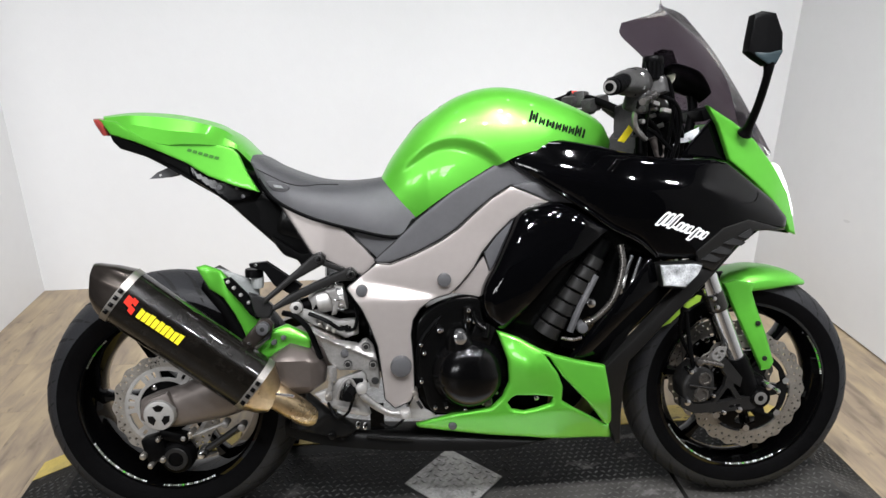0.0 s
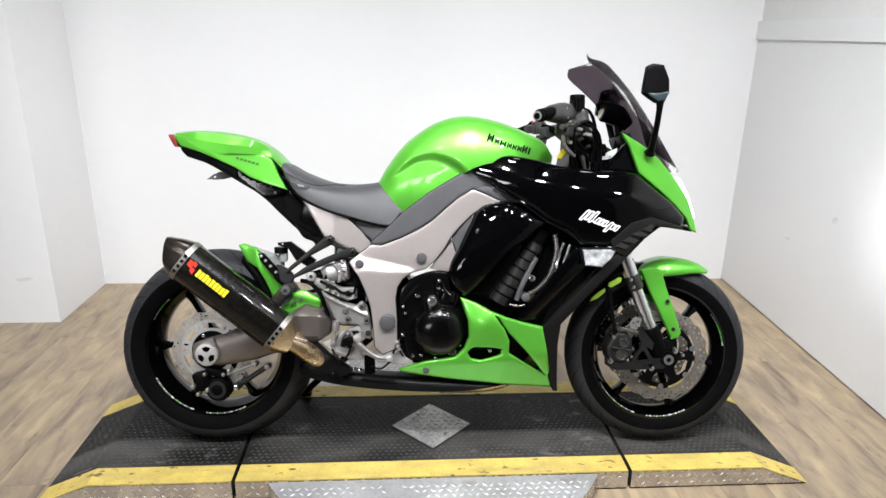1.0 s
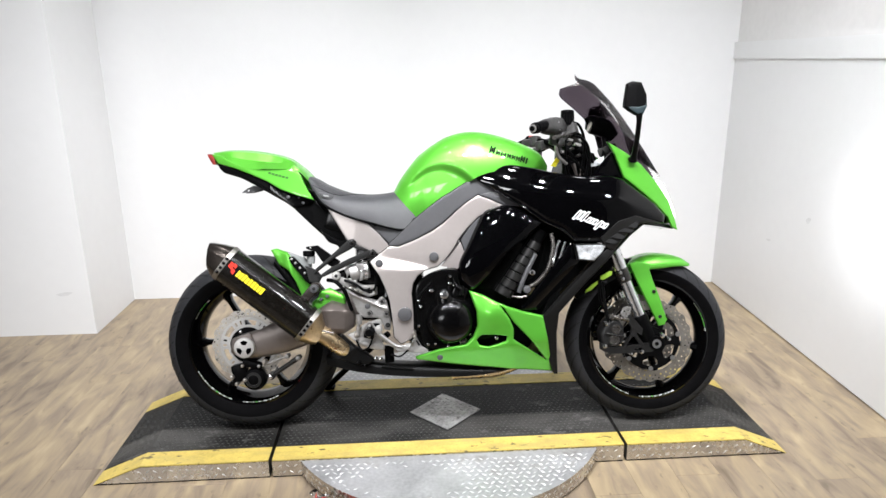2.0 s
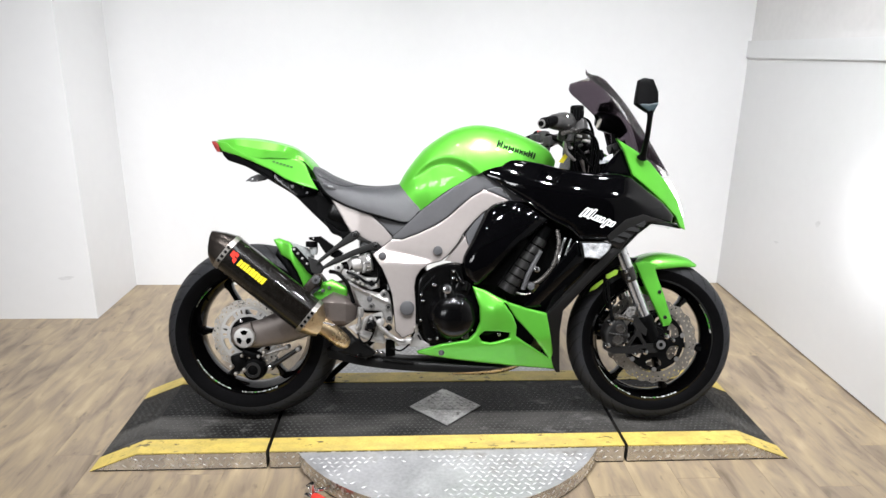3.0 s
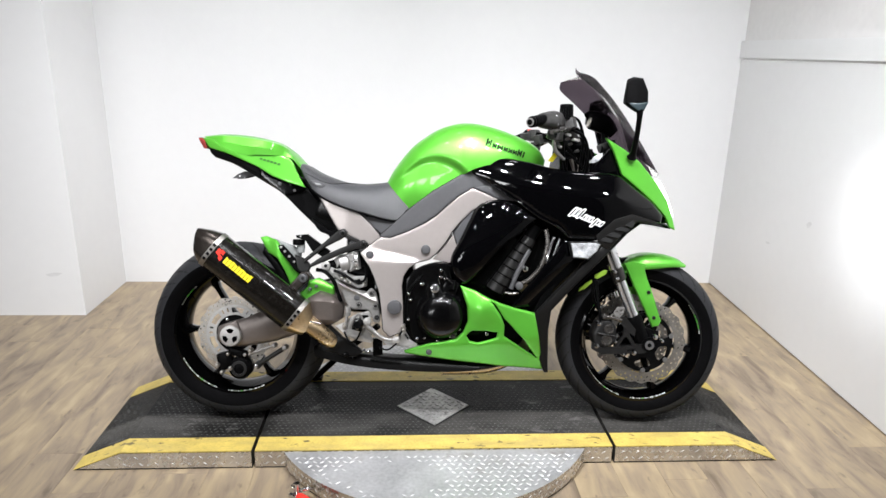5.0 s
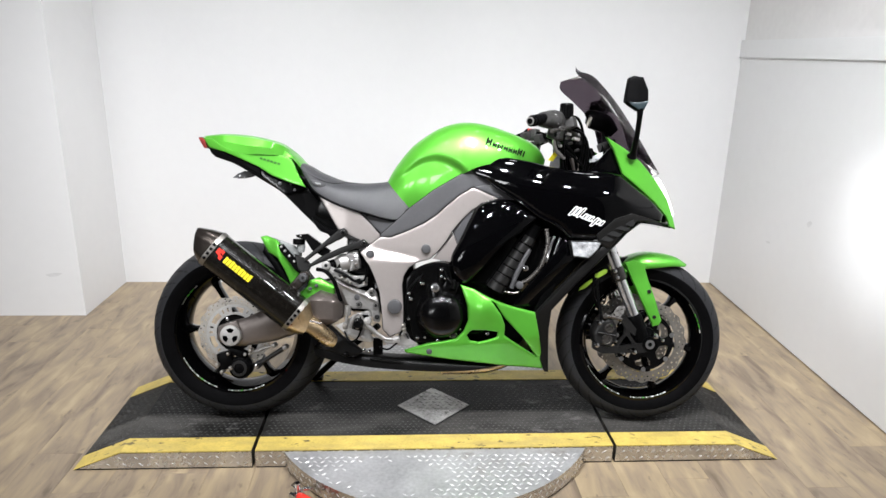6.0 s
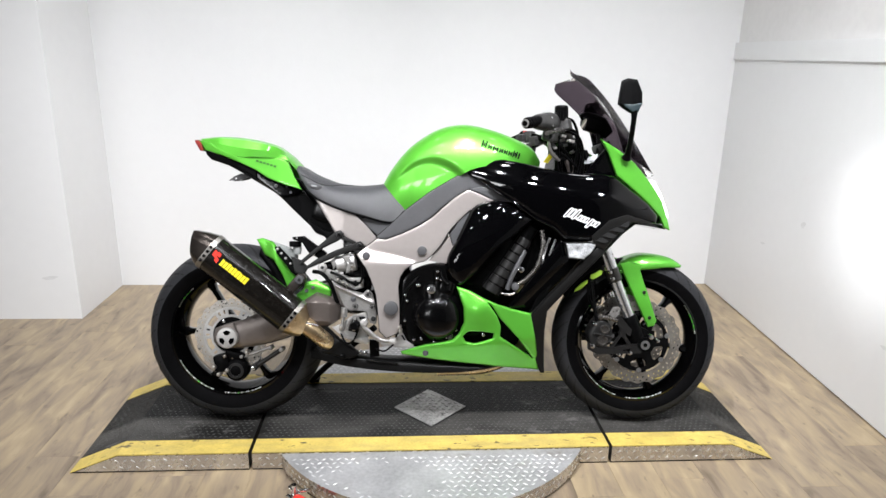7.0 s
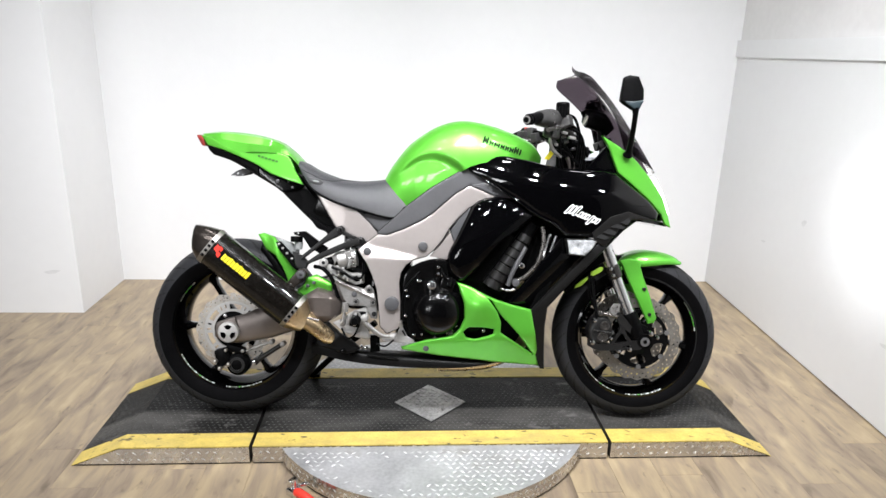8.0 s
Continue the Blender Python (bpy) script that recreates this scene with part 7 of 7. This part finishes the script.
for i, (w, h) in enumerate(LETTERS):
    s = sum(q[0] for q in LETTERS[:i]) + 0.0025 * i + w / 2
    for d, k, up in ((-0.31, 0.30, 1.0), (0.0, 0.26, 0.5), (0.31, 0.30, 0.9)):
        if w > 0.01 or d == 0:
            mark("tank_mark", 0.134 + s * 0.95 + d * w, 0.9735 - s * 0.27 - d * w * 0.27 + (h - 0.018) * 0.45, w * (k if w > 0.01 else 0.8), h * (up if w > 0.01 else 1.0), 0.05, -0.27, BLACK_D, tank, on_tank)
fairing_ob = [o for o in bike.children if o.name.startswith("upper_fairing")][0]
on_fair = skin(fairing_ob)
for i, (x, dz, w, h) in enumerate(((0.0, 0.0, 0.008, 0.036), (0.013, 0.003, 0.008, 0.032), (0.026, 0.004, 0.008, 0.038), (0.038, -0.003, 0.008, 0.020), (0.049, -0.003, 0.007, 0.020), (0.060, -0.003, 0.008, 0.020),
                                    (0.071, -0.009, 0.008, 0.034), (0.083, -0.004, 0.009, 0.019), (0.095, -0.004, 0.008, 0.020))):
    mark("fairing_mark", 0.417 + x, 0.751 - x * 0.36 + dz, w + 0.0036, h + 0.001, 0.42, -0.30, WHITE_D, fairing_ob, on_fair)
    mark("fairing_mark_core", 0.417 + x, 0.751 - x * 0.36 + dz, w - 0.0030, h - 0.008, 0.42, -0.30, GREYP, fairing_ob, skin(fairing_ob, 0.0032))
mark("fairing_underline", 0.466, 0.724, 0.088, 0.005, 0.2, -0.34, WHITE_D, fairing_ob, on_fair)
tail_ob = [o for o in bike.children if o.name.startswith("tail_panel")][0]
for i in range(6):
    mark("tail_mark", -0.628 + 0.0125 * i, 0.908 - 0.0035 * i, 0.010, 0.007, 0.2, -0.25, FADED, tail_ob, skin(tail_ob))

# ---- floor planks, each its own piece ----
PW, PL = 0.15, 1.22


def plank_mesh(length):
    g, e = 0.0002, 0.0005
    V, F = [], []
    for z, d in ((0.0, e), (-e, 0.0), (-0.0045, 0.0)):
        V += [(-PW / 2 + g + d, -length / 2 + g + d, z), (PW / 2 - g - d, -length / 2 + g + d, z), (PW / 2 - g - d, length / 2 - g - d, z), (-PW / 2 + g + d, length / 2 - g - d, z)]
    F.append((0, 1, 2, 3))
    for k in (0, 4):
        F += [(k + (i + 1) % 4, k + i, k + 4 + i, k + 4 + (i + 1) % 4) for i in range(4)]
    me = bpy.data.meshes.new("plank")
    me.from_pydata(V, [], F)
    me.materials.append(PLANK)
    return me


full = plank_mesh(PL)
cols = int(6.1 / PW)
for c in range(cols):
    x = -3.9 + PW * (c + 0.5)
    shift = (c * 0.37 + 0.13 * math.sin(c * 2.3)) % 1.0 * PL
    for r in range(-1, 6):
        y = BACK_Y - shift - PL * (r - 0.5) + 0.0
        top, bot = min(BACK_Y, y + PL / 2), max(FAR_Y, y - PL / 2)
        if top - bot < 0.05:
            continue
        me = full if abs(top - bot - PL) < 1e-4 else plank_mesh(top - bot)
        ob = new("plank", me)
        ob.location = (x, (top + bot) / 2, 0.0)
        ob.parent = floor_ob
